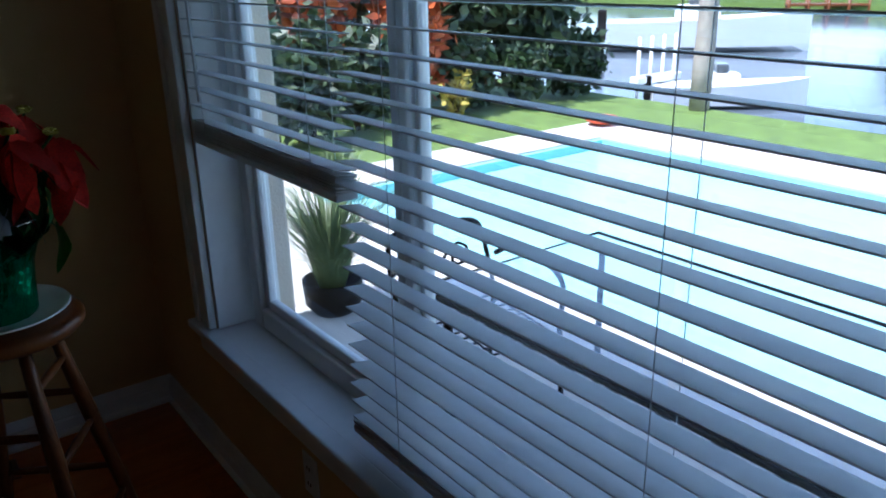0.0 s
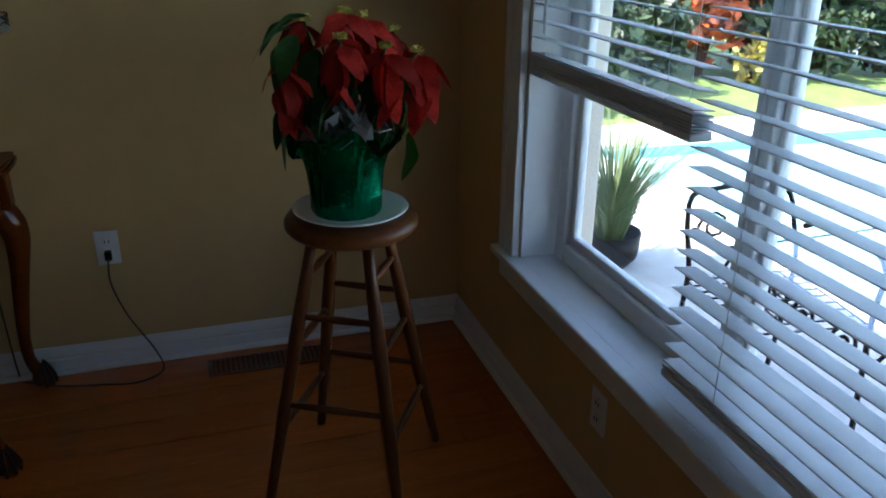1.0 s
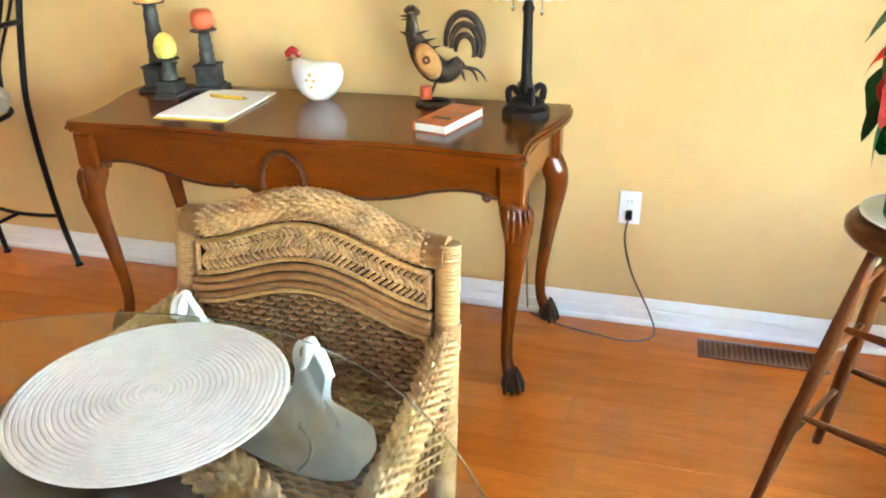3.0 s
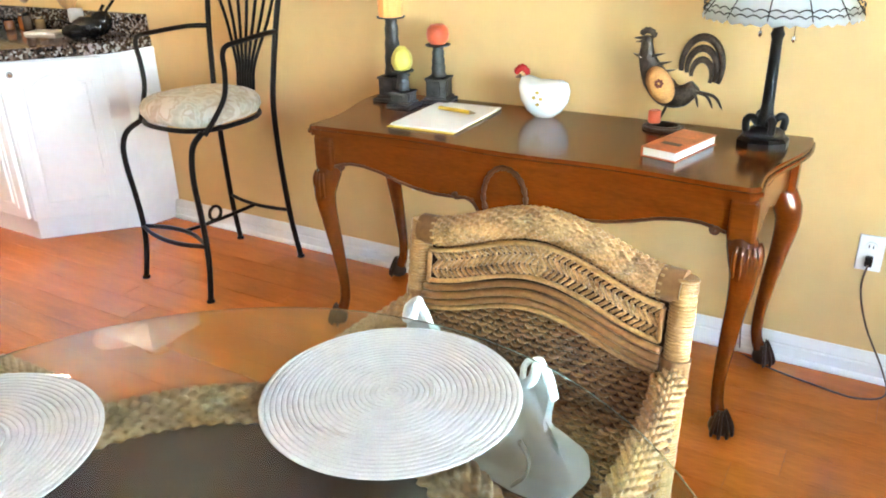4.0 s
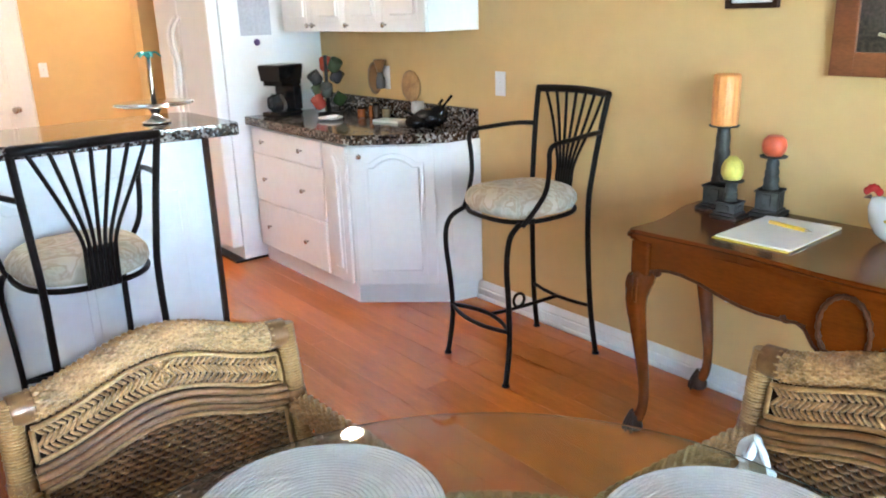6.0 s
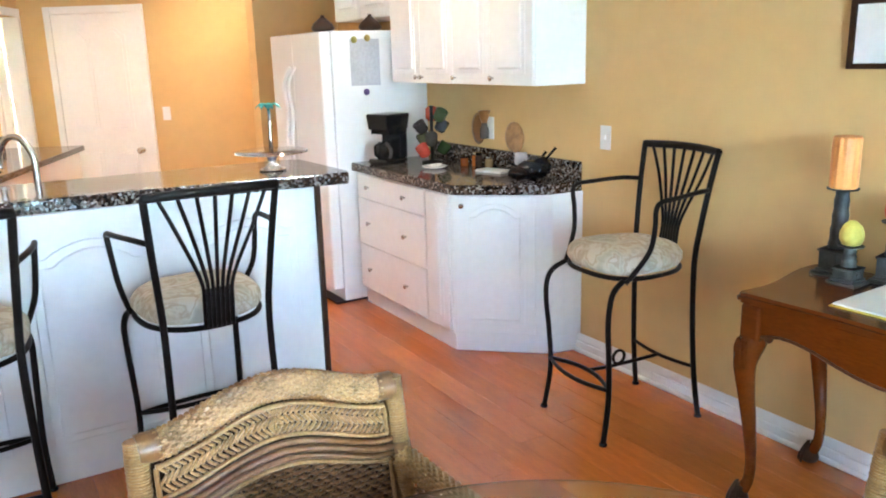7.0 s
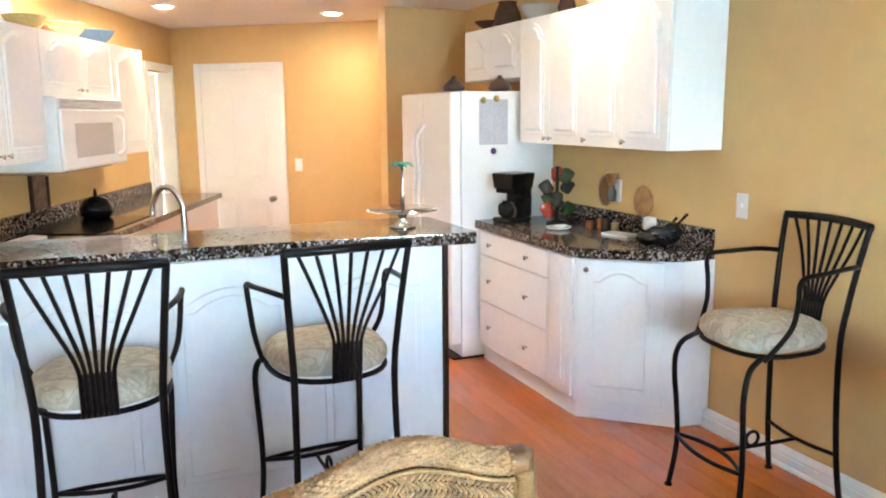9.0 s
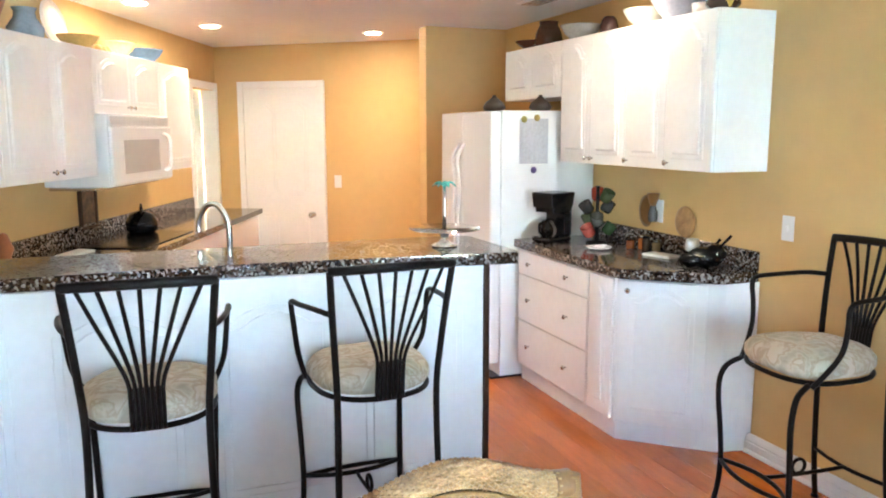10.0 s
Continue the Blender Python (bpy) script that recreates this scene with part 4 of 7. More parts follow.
for z0, z1 in ((0.70, 0.85), (0.405, 0.695), (0.11, 0.40)):
    bm = B()
    box(bm, (-5.76, -0.575, z0), (-4.93, -0.5555, z1), 0.008)
    d = part("drawer", bm, CAB, base)
    for x in (-5.60, -5.14):
        kb = B()
        lathe(kb, [(0.005, 0.0), (0.005, 0.012), (0.013, 0.018), (0.014, 0.024), (0.008, 0.028)], 12)
        for v in kb.verts:
            v.co = Vector((x + v.co.x, -0.575 - v.co.z, (z0 + z1) / 2 + v.co.y))
        part("knob", kb, STEEL, d)
cabinet_door(base, -4.915, -4.69, 0.11, 0.85, -0.5555, rise=0.05)
ang = math.degrees(math.atan2(0.385, 0.335))
wedge = thing("angled_cabinet", "white angled cabinet with a raised-panel door", "cabinet", pose(-4.675, -0.5555, 0, 0, 0, ang))
cabinet_door(wedge, 0.012, 0.435, 0.11, 0.85, -0.002, (0.055, 0.80), rise=0.05)
bm = B()
prism(bm, [(-5.785, -0.003), (-5.785, -0.595), (-4.66, -0.595), (-4.60, -0.575), (-4.33, -0.25), (-4.305, -0.19), (-4.305, -0.003)], 0.8625, 0.912, 0.008)
counter = thing("countertop", "speckled brown granite countertop with a low backsplash", "countertop")
part("slab", bm, GRANITE, counter)
bm = B()
box(bm, (-5.785, -0.022, 0.9125), (-4.305, -0.002, 1.01), 0.004)
part("backsplash", bm, GRANITE, counter)

# refrigerator
fr = thing("refrigerator", "white side-by-side refrigerator with papers on its side", "refrigerator")
bm = B()
box(bm, (-6.66, -0.68, 0.015), (-5.80, -0.02, 1.71), 0.006)
part("body", bm, FRIDGE, fr)
for x0, x1, hx in ((-6.26, -5.80, -6.22), (-6.66, -6.264, -6.30)):
    bm = B()
    box(bm, (x0, -0.755, 0.10), (x1, -0.684, 1.705), 0.012)
    d = part("door", bm, FRIDGE, fr)
    bm = B()
    tube(bm, catmull([(hx, -0.756, 0.75), (hx, -0.80, 0.80), (hx, -0.81, 1.0), (hx, -0.795, 1.2), (hx, -0.81, 1.4), (hx, -0.756, 1.5)], 5), 0.013, 8)
    part("handle", bm, FRIDGE, d, "long curved white handle")
bm = B()
box(bm, (-6.65, -0.74, 0.0), (-5.805, -0.03, 0.0145))
part("base_grille", bm, BLACK, fr)
bm = B()
box(bm, (-5.7985, -0.56, 1.38), (-5.797, -0.36, 1.66))
solid("paper_sheet", bm, mat("grey_print", (0.46, 0.47, 0.51), 0.7), "printed paper sheet hung on the refrigerator side", "paper")
for y, z, c in ((-0.53, 1.655, (0.35, 0.30, 0.08)), (-0.44, 1.665, (0.45, 0.33, 0.10)), (-0.46, 1.34, (0.10, 0.06, 0.20))):
    bm = B()
    lathe(bm, [(0.008, 0.0), (0.022, 0.002), (0.018, 0.008), (0.006, 0.012)], 8)
    o = solid("fridge_magnet", bm, mat("magnet", c, 0.5), "small coloured magnet on the refrigerator", "magnet", group="magnets on the refrigerator")
    o.matrix_basis = pose(-5.797, y, z, 0, 90, 0)

# six-panel door in the far wall
FWM = Matrix.Translation((CORNER.x, CORNER.y, 0)) @ Matrix.Rotation(math.atan2(FAR.y, FAR.x), 4, "Z")
door = thing("door_1", "white panelled interior door in a white casing, closed", "door", FWM, kind="structure")
a0, a1 = 0.33, 1.11
bm = B()
box(bm, (a0, -0.035, 0.005), (a1, -0.004, 1.98), 0.003)
leaf = part("door_leaf", bm, WHITE, door)
up = Matrix(((1, 0, 0, 0), (0, 0, -1, -0.035), (0, 1, 0, 0), (0, 0, 0, 1)))
for x0, x1 in ((a0 + 0.11, (a0 + a1) / 2 - 0.05), ((a0 + a1) / 2 + 0.05, a1 - 0.11)):
    for z0, z1, rise in ((0.25, 0.80, 0), (0.98, 1.86, 0.06)):
        bm = B()
        prism(bm, arched(x0, x1, z0, z1, rise), 0.0005, 0.006, 0.004, up)
        prism(bm, arched(x0 + 0.03, x1 - 0.03, z0 + 0.03, z1 - 0.03, rise), 0.0062, 0.012, 0.005, up)
        part("panel", bm, WHITE, leaf)
bm = B()
lathe(bm, [(0.026, 0), (0.026, 0.006), (0.010, 0.012), (0.010, 0.035), (0.027, 0.045), (0.028, 0.06), (0.018, 0.070)], 16)
for v in bm.verts:
    v.co = Vector((a1 - 0.065 + v.co.x, -0.035 - v.co.z, 0.80 + v.co.y))
part("knob", bm, STEEL, leaf, "brushed metal door knob")
for lo, hi in (((a0 - 0.065, -0.045, 0), (a0 - 0.001, -0.002, 2.046)), ((a1 + 0.001, -0.045, 0), (a1 + 0.065, -0.002, 2.046)), ((a0 - 0.0005, -0.043, 1.982), (a1 + 0.0005, -0.002, 2.045))):
    bm = B()
    box(bm, lo, hi, 0.006)
    part("casing", bm, WHITE, door)
copy_thing(bpy.data.objects["wall_switch"], FWM @ pose(1.29, 0, 1.115))

# doorway in the slanted wall, with a white door standing open behind it
LM = Matrix.Translation((-6.931, -3.081, 0)) @ Matrix.Rotation(math.atan2(LEFT.y, LEFT.x), 4, "Z")
dw = thing("door_2", "white door casing round an open doorway to a bright hall", "door", LM, kind="structure")
for lo, hi in (((u_door0 - 0.07, -0.02, 0), (u_door0, 0.12, 2.04)), ((u_door1, -0.02, 0), (u_door1 + 0.07, 0.12, 2.04)), ((u_door0 + 0.0005, -0.019, 1.972), (u_door1 - 0.0005, 0.119, 2.04))):
    bm = B()
    box(bm, lo, hi, 0.005)
    part("casing", bm, WHITE, dw)
bm = B()
box(bm, (u_door1 - 0.04, 0.13, 0.01), (u_door1, 0.75, 1.96), 0.003)
part("door_leaf", bm, WHITE, dw)

# slanted run: counter, hob, wall cabinets and microwave
lower = thing("base_cabinet", "white base cabinets along the slanted kitchen wall", "cabinet", LM)
bm = B()
box(bm, (-3.0, -0.60, 0.0), (1.80, -0.003, 0.862), 0.003)
part("body", bm, CAB, lower)
lc = thing("countertop", "dark speckled granite countertop with a backsplash", "countertop", LM)
bm = B()
box(bm, (-3.0, -0.63, 0.8625), (1.84, -0.003, 0.905), 0.006)
part("slab", bm, GRANITE, lc)
bm = B()
box(bm, (-3.0, -0.024, 0.9055), (1.84, -0.003, 1.005), 0.004)
part("backsplash", bm, GRANITE, lc)
bm = B()
box(bm, (-0.55, -0.56, 0.9055), (0.25, -0.08, 0.912), 0.002)
hob = solid("hob", bm, BLACK, "black glass hob set in the granite counter", "hob")
hob.matrix_basis = LM
ZB, ZT = 1.335, 2.05
for k, (u0, u1, z0, doors) in enumerate(((-2.35, -1.52, ZB, 2), (-1.518, -0.602, ZB, 2), (-0.60, 0.36, 1.685, 2), (0.362, 0.957, 1.31, 1))):
    c = unit("wall_cabinet", "white wall cabinet with arched raised-panel doors" if k != 2 else "low white wall cabinet above the microwave", u0, u1, z0, ZT, -0.315, -0.003, LM, "wall cabinets on the slanted wall")
    w = (u1 - u0) / doors
    for j in range(doors):
        x0, x1 = u0 + j * w, u0 + (j + 1) * w
        kx = (x1 - 0.035 if j == 0 else x0 + 0.035) if doors == 2 else x0 + 0.04
        cabinet_door(c, x0, x1, z0, ZT, -0.315, (kx, z0 + 0.045), rise=0.05)
mw = thing("microwave", "white over-the-range microwave with a curved door handle", "microwave", LM)
bm = B()
box(bm, (-0.585, -0.39, 1.265), (0.345, -0.003, 1.683), 0.008)
part("body", bm, FRIDGE, mw)
for k in range(5):
    bm = B()
    box(bm, (-0.56, -0.402, 1.625 + k * 0.011), (0.33, -0.3905, 1.632 + k * 0.011), 0.002)
    part("vent_slat", bm, FRIDGE, mw)
bm = B()
box(bm, (-0.575, -0.41, 1.275), (0.335, -0.3905, 1.615), 0.008)
d = part("door", bm, FRIDGE, mw)
bm = B()
box(bm, (-0.42, -0.413, 1.335), (0.12, -0.4102, 1.535), 0.002)
part("window", bm, mat("microwave_mesh", (0.50, 0.49, 0.47), 0.2, vary=0.03), d, "pale grey meshed window")
bm = B()
tube(bm, catmull([(0.20, -0.411, 1.33), (0.20, -0.45, 1.36), (0.20, -0.455, 1.45), (0.20, -0.45, 1.54), (0.20, -0.411, 1.57)], 5), 0.012, 8)
part("handle", bm, FRIDGE, d)
bm = B()
box(bm, (-0.585, -0.30, 1.2455), (0.345, -0.03, 1.2645), 0.004)
part("hood_filter", bm, STEEL, mw)


def picture(name, m, w, h, rim, frame_mat, inner_mat, label, mount=None):
    th = thing(name, label, "picture", m)
    for lo, hi in (((-w, -0.025, -h), (-w + rim, -0.001, h)), ((w - rim, -0.025, -h), (w, -0.001, h)), ((-w + rim, -0.0245, h - rim), (w - rim, -0.001, h)), ((-w + rim, -0.0245, -h), (w - rim, -0.001, -h + rim))):
        bm = B()
        box(bm, lo, hi, 0.0015)
        part("frame", bm, frame_mat, th)
    bm = B()
    box(bm, (-w + rim, -0.012, -h + rim), (w - rim, -0.002, h - rim))
    part("print", bm, inner_mat, th)
    return th


picture("framed_picture", LM @ pose(-0.10, 0, 1.10), 0.11, 0.13, 0.018, DARKWOOD, mat("dark_still_life", (0.16, 0.07, 0.03), 0.4, vary=0.9, scale=25), "small dark framed still life on the kitchen wall")

# peninsula bar
bar = thing("breakfast_bar", "white panelled breakfast bar with a raised granite top", "kitchen bar")
bm = B()
box(bm, (-4.52, -4.35, 0.0), (-4.367, -1.425, 1.034), 0.003)
part("front_panel", bm, PANEL, bar)
bm = B()
box(bm, (-5.10, -4.35, 0.0), (-4.521, -1.425, 0.86), 0.003)
part("body", bm, CAB, bar)
# narrow dark strip along the end edge of the front panel
bm = B()
box(bm, (-4.40, -1.424, 0.0), (-4.352, -1.402, 1.034), 0.003)
part("end_post", bm, DARKWOOD, bar, "narrow dark strip at the panel end")
rot = Matrix.Translation((-4.367, 0, 0)) @ Matrix.Rotation(math.pi / 2, 4, "Z")
for k in range(5):
    bm = B()
    up = rot @ Matrix(((1, 0, 0, 0), (0, 0, -1, 0), (0, 1, 0, 0), (0, 0, 0, 1)))
    x0 = -4.30 + k * 0.57
    prism(bm, arched(x0 + 0.07, x0 + 0.50, 0.16, 0.93, 0.06), 0.0005, 0.006, 0.004, up)
    prism(bm, arched(x0 + 0.10, x0 + 0.47, 0.19, 0.90, 0.06), 0.0062, 0.012, 0.006, up)
    part("raised_panel", bm, PANEL, bar)
bm = B()
edge = [(-4.295, -1.30), (-4.33, -1.6), (-4.37, -2.0), (-4.395, -2.4), (-4.40, -2.8), (-4.39, -3.2), (-4.34, -4.35)]
prism(bm, [(-4.88, -4.35), (-4.88, -1.36), (-4.84, -1.29), (-4.33, -1.28)] + edge, 1.0345, 1.084, 0.008)
part("bar_top", bm, GRANITE, bar, "polished speckled granite top")
bm = B()
box(bm, (-5.14, -4.35, 0.8605), (-4.523, -1.40, 0.905), 0.006)
part("lower_counter", bm, GRANITE, bar)

tap = thing("kitchen_faucet", "brushed steel gooseneck kitchen faucet", "faucet", pose(-5.02, -2.405, 0.906, 0, 0, -35))
bm = B()
lathe(bm, [(0.030, 0), (0.030, 0.008), (0.022, 0.02), (0.018, 0.05)], 16)
part("base", bm, STEEL, tap)
bm = B()
tube(bm, catmull([(0, 0, 0.04), (0, 0, 0.20), (0, -0.005, 0.28), (0, -0.05, 0.345), (0, -0.11, 0.345), (0, -0.15, 0.28), (0, -0.155, 0.22)], 6), 0.014, 10)
part("spout", bm, STEEL, tap)
bm = B()
tube(bm, [(0.02, 0, 0.06), (0.07, 0, 0.10)], 0.007, 8)
part("lever", bm, STEEL, tap)
bm = B()
lathe(bm, [(0.02, 0), (0.028, 0.01), (0.028, 0.09), (0.012, 0.11), (0.008, 0.15)], 14)
o = solid("soap_bottle", bm, mat("amber_soap", (0.55, 0.26, 0.08), 0.2), "small amber soap bottle behind the bar", "bottle")
o.location = (-5.03, -2.56, 0.906)


def cake_stand(m):
    th = thing("cake_stand", "glass cake stand with a turquoise palm tree finial", "cake stand", m)
    bm = B()
    lathe(bm, [(0.055, 0), (0.058, 0.006), (0.03, 0.018), (0.014, 0.035), (0.02, 0.05), (0.03, 0.062), (0.02, 0.072)], 20)
    part("base", bm, STEEL, th)
    bm = B()
    lathe(bm, [(0.02, 0.074), (0.15, 0.0745), (0.158, 0.078), (0.155, 0.084), (0.02, 0.081)], 40)
    part("plate", bm, TABLEGLASS, th)
    bm = B()
    tube(bm, [(0, 0, 0.082), (0.001, 0, 0.14), (0.0, 0.002, 0.2), (0.002, 0, 0.262)], [0.011, 0.008, 0.0075, 0.007], 8)
    part("stem", bm, STEEL, th)
    bm = B()
    for k in range(7):
        a = k * 2 * math.pi / 7
        tube(bm, catmull([(0, 0, 0.262), (0.03 * math.cos(a), 0.03 * math.sin(a), 0.282), (0.055 * math.cos(a), 0.055 * math.sin(a), 0.262)], 4), [0.006, 0.010, 0.012, 0.011, 0.010, 0.009, 0.007, 0.005, 0.002], 6, flat=0.4)
    part("palm_leaves", bm, mat("turquoise_glass", (0.10, 0.50, 0.47), 0.2), th, "turquoise palm leaves")
    return th


cake_stand(pose(-4.56, -1.53, 1.085))

cm = thing("coffee_maker", "black drip coffee maker with a glass carafe", "coffee maker", pose(-5.60, -0.43, 0.913, 0, 0, 20) @ Matrix.Scale(0.9, 4))
bm = B()
box(bm, (-0.085, -0.11, 0.0), (0.085, 0.11, 0.035), 0.012)
part("base", bm, BLACK, cm)
bm = B()
box(bm, (-0.085, 0.03, 0.0355), (0.085, 0.11, 0.20), 0.01)
part("column", bm, BLACK, cm)
bm = B()
prism(bm, [(-0.080, -0.075), (0.080, -0.075), (0.080, 0.11), (-0.080, 0.11)], 0.2005, 0.232)
for v in prism(bm, [(-0.083, -0.095), (0.083, -0.095), (0.083, 0.115), (-0.083, 0.115)], 0.2325, 0.335, 0.008).verts:
    if v.co.z > 0.25:
        v.co.x, v.co.y = v.co.x * 1.10, v.co.y * 1.10
part("reservoir", bm, BLACK, cm)
bm = B()
lathe(bm, [(0.045, 0.036), (0.062, 0.06), (0.06, 0.10), (0.04, 0.135), (0.042, 0.15)], 20, (0, -0.04, 0))
part("carafe", bm, glass("coffee_glass", (0.25, 0.22, 0.2)), cm)
bm = B()
tube(bm, catmull([(0, -0.085, 0.135), (0, -0.125, 0.125), (0, -0.125, 0.07), (0, -0.10, 0.055)], 4), 0.008, 8)
part("carafe_handle", bm, BLACK, cm)

mt = thing("mug_tree", "rack hung with dark glazed mugs and green ivy", "mug rack", pose(-5.42, -0.22, 0.913))
bm = B()
lathe(bm, [(0.065, 0), (0.065, 0.012), (0.012, 0.018), (0.010, 0.33), (0.014, 0.345)], 16)
part("stand", bm, BLACKM, mt)
for k, (a, z, c) in enumerate(((0.3, 0.29, (0.05, 0.07, 0.03)), (2.6, 0.29, (0.42, 0.06, 0.03)), (1.6, 0.22, (0.03, 0.03, 0.035)), (4.6, 0.22, (0.03, 0.03, 0.03)), (5.7, 0.15, (0.05, 0.05, 0.04)), (3.4, 0.14, (0.08, 0.10, 0.05)), (1.0, 0.09, (0.03, 0.06, 0.02)), (4.9, 0.08, (0.35, 0.05, 0.03)))):
    bm = B()
    lathe(bm, [(0.028, 0), (0.036, 0.01), (0.039, 0.07), (0.034, 0.07), (0.031, 0.012)], 14)
    rm = Matrix.Translation((0.05 * math.cos(a), 0.05 * math.sin(a), z - 0.03)) @ Matrix.Rotation(radians(35), 4, Vector((-math.sin(a), math.cos(a), 0)))
    for v in bm.verts:
        v.co = rm @ v.co
    part("mug", bm, mat("mug_glaze", c, 0.2), mt)
for k, (x, y, r, h, c, lab) in enumerate(((-5.12, -0.10, 0.026, 0.075, (0.40, 0.12, 0.03), "small amber jam jar on the counter"), (-5.06, -0.12, 0.022, 0.085, (0.05, 0.03, 0.02), "small dark spice jar on the counter"), (-5.02, -0.08, 0.024, 0.06, (0.30, 0.20, 0.10), "small brown spice jar on the counter"), (-5.17, -0.15, 0.024, 0.055, (0.25, 0.07, 0.02), "squat red jar on the counter"))):
    th = thing("spice_jar", lab, "jar", pose(x, y, 0.913), "jars on the granite counter")
    bm = B()
    lathe(bm, [(r * 0.9, 0), (r, 0.004), (r, h * 0.75), (r * 0.8, h * 0.85)], 14)
    part("jar", bm, mat("jar_glass", c, 0.12), th)
    bm = B()
    lathe(bm, [(r * 0.85, h * 0.855), (r * 0.85, h), (r * 0.7, h + 0.002)], 14)
    part("lid", bm, BLACK if k % 2 else STEEL, th)
bm = B()
prism(bm, [(-0.09, -0.05), (0.09, -0.05), (0.09, 0.05), (-0.09, 0.05)], 0, 0.012, 0.004)
o = solid("folded_towel", bm, CLOTH, "folded white cloth lying on the counter", "towel")
o.matrix_basis = pose(-4.86, -0.16, 0.913, 0, 0, 15)
bm = B()
lathe(bm, [(0.03, 0), (0.06, 0.006), (0.075, 0.016), (0.072, 0.016), (0.03, 0.009)], 20)
o = solid("saucer", bm, CERAMIC, "white saucer with small packets on the counter", "saucer")
o.matrix_basis = pose(-5.20, -0.34, 0.913)
bm = B()
for k in range(4):
    box(bm, (-0.03, -0.02, 0.012 + k * 0.004), (0.03, 0.02, 0.015 + k * 0.004), 0.001, pose(0.004 * k, 0.003 * k, 0, 0, 0, 30 * k))
o = solid("sugar_packets", bm, PAPER, "small stack of white sugar packets on a saucer", "packets")
o.matrix_basis = pose(-5.20, -0.34, 0.913)
kb = thing("black_satchel", "slumped black leather bag with sunglasses and tools", "bag", pose(-4.50, -0.17, 0.913, 0, 0, 35))
bm = B()
for cx, cy, cz, rx, ry, rz in ((0, 0, 0.05, 0.09, 0.06, 0.05), (-0.06, -0.03, 0.035, 0.06, 0.05, 0.035), (0.05, 0.01, 0.07, 0.05, 0.045, 0.05)):
    g = bmesh.ops.create_icosphere(bm, subdivisions=3, radius=1.0)["verts"]
    for v in g:
        v.co = Vector((cx + v.co.x * rx, cy + v.co.y * ry, cz + v.co.z * rz * (1 + 0.2 * noise.noise(v.co * 3))))
part("body", bm, BLACK, kb)
for p, q in (((0.05, 0.0, 0.08), (0.12, 0.02, 0.165)), ((0.02, 0.02, 0.08), (0.06, 0.05, 0.14)), ((-0.05, 0, 0.05), (-0.13, -0.01, 0.09))):
    bm = B()
    tube(bm, [p, q], [0.006, 0.008], 6)
    part("strap", bm, BLACK, kb)
bm = B()
lathe(bm, [(0.02, 0), (0.034, 0.01), (0.036, 0.09), (0.033, 0.12), (0.03, 0.12), (0.02, 0.012)], 16)
o = solid("glass_tumbler", bm, mat("clear_plastic", (0.6, 0.6, 0.6), 0.1), "pale plastic cup beside the black bag", "cup")
o.location = (-4.66, -0.12, 0.913)

# ornaments on the yellow wall
bm = B()
lathe(bm, [(0.002, 0.0), (0.078, 0.002), (0.088, 0.012), (0.08, 0.014), (0.01, 0.006)], 24)
o = solid("wall_basket", bm, RATTAN, "round woven basket tray hung on the wall", "basket")
o.matrix_basis = pose(-4.86, -0.003, 1.092, 90, 0, 0)
ws = thing("wall_sconce", "small plug-in holder before a round wooden plaque", "sconce", pose(-5.13, -0.003, 1.14))
bm = B()
lathe(bm, [(0.002, 0.0), (0.070, 0.001), (0.075, 0.006), (0.055, 0.010), (0.01, 0.008)], 24, squash=1.25)
for v in bm.verts:
    v.co = Vector((v.co.x - 0.095, -v.co.z, v.co.y - 0.02))
part("plaque", bm, CANE, ws)
bm = B()
box(bm, (-0.002, -0.007, -0.075), (0.062, -0.001, 0.055), 0.003)
part("wall_plate", bm, WHITE, ws)
bm = B()
lathe(bm, [(0.024, -0.070), (0.027, -0.062), (0.027, -0.012), (0.020, 0.0), (0.017, 0.02)], 14, (0.015, -0.040, 0))
part("holder", bm, mat("grey_tinted_glass", (0.10, 0.10, 0.105), 0.15), ws)
bm = B()
lathe(bm, [(0.016, 0.0205), (0.026, 0.050), (0.036, 0.085), (0.037, 0.092), (0.030, 0.090), (0.014, 0.04)], 16, (0.015, -0.040, 0))
part("cup", bm, mat("amber_brown_glaze", (0.24, 0.11, 0.035), 0.3), ws, "flared amber-brown cup")


def pot(name, label, m, profile, colour, rough=0.25, category="bowl", group="crockery on top of the cabinets"):
    bm = B()
    lathe(bm, profile, 28)
    o = solid(name, bm, mat(name + "_glaze", colour, rough), label, category, group=group)
    o.matrix_basis = m
    return o


BOWL = [(0.05, 0), (0.055, 0.008), (0.10, 0.05), (0.125, 0.09), (0.128, 0.10), (0.12, 0.10), (0.09, 0.05), (0.02, 0.015)]
JUG = [(0.06, 0), (0.085, 0.02), (0.09, 0.06), (0.055, 0.11), (0.05, 0.14), (0.06, 0.16), (0.05, 0.16), (0.04, 0.11)]
def at_left(u, v=0.17, z=ZT + 0.002):
    p = left_at(u, v)
    return pose(p.x, p.y, z)
pot("blue_bowl", "blue glazed mixing bowl on top of a wall cabinet", at_left(0.55), BOWL, (0.13, 0.22, 0.36))
pot("yellow_bowl", "cream and yellow mixing bowl on top of a cabinet", at_left(0.10), BOWL, (0.62, 0.42, 0.18))
pot("yellow_bowl", "yellow glazed bowl before an upright plate", at_left(-0.50, 0.22), [(r * 0.9, z * 0.75) for r, z in BOWL], (0.68, 0.46, 0.16))
pot("blue_jug", "blue and white striped jug on top of a cabinet", at_left(-0.95), JUG, (0.36, 0.42, 0.50), category="jug")
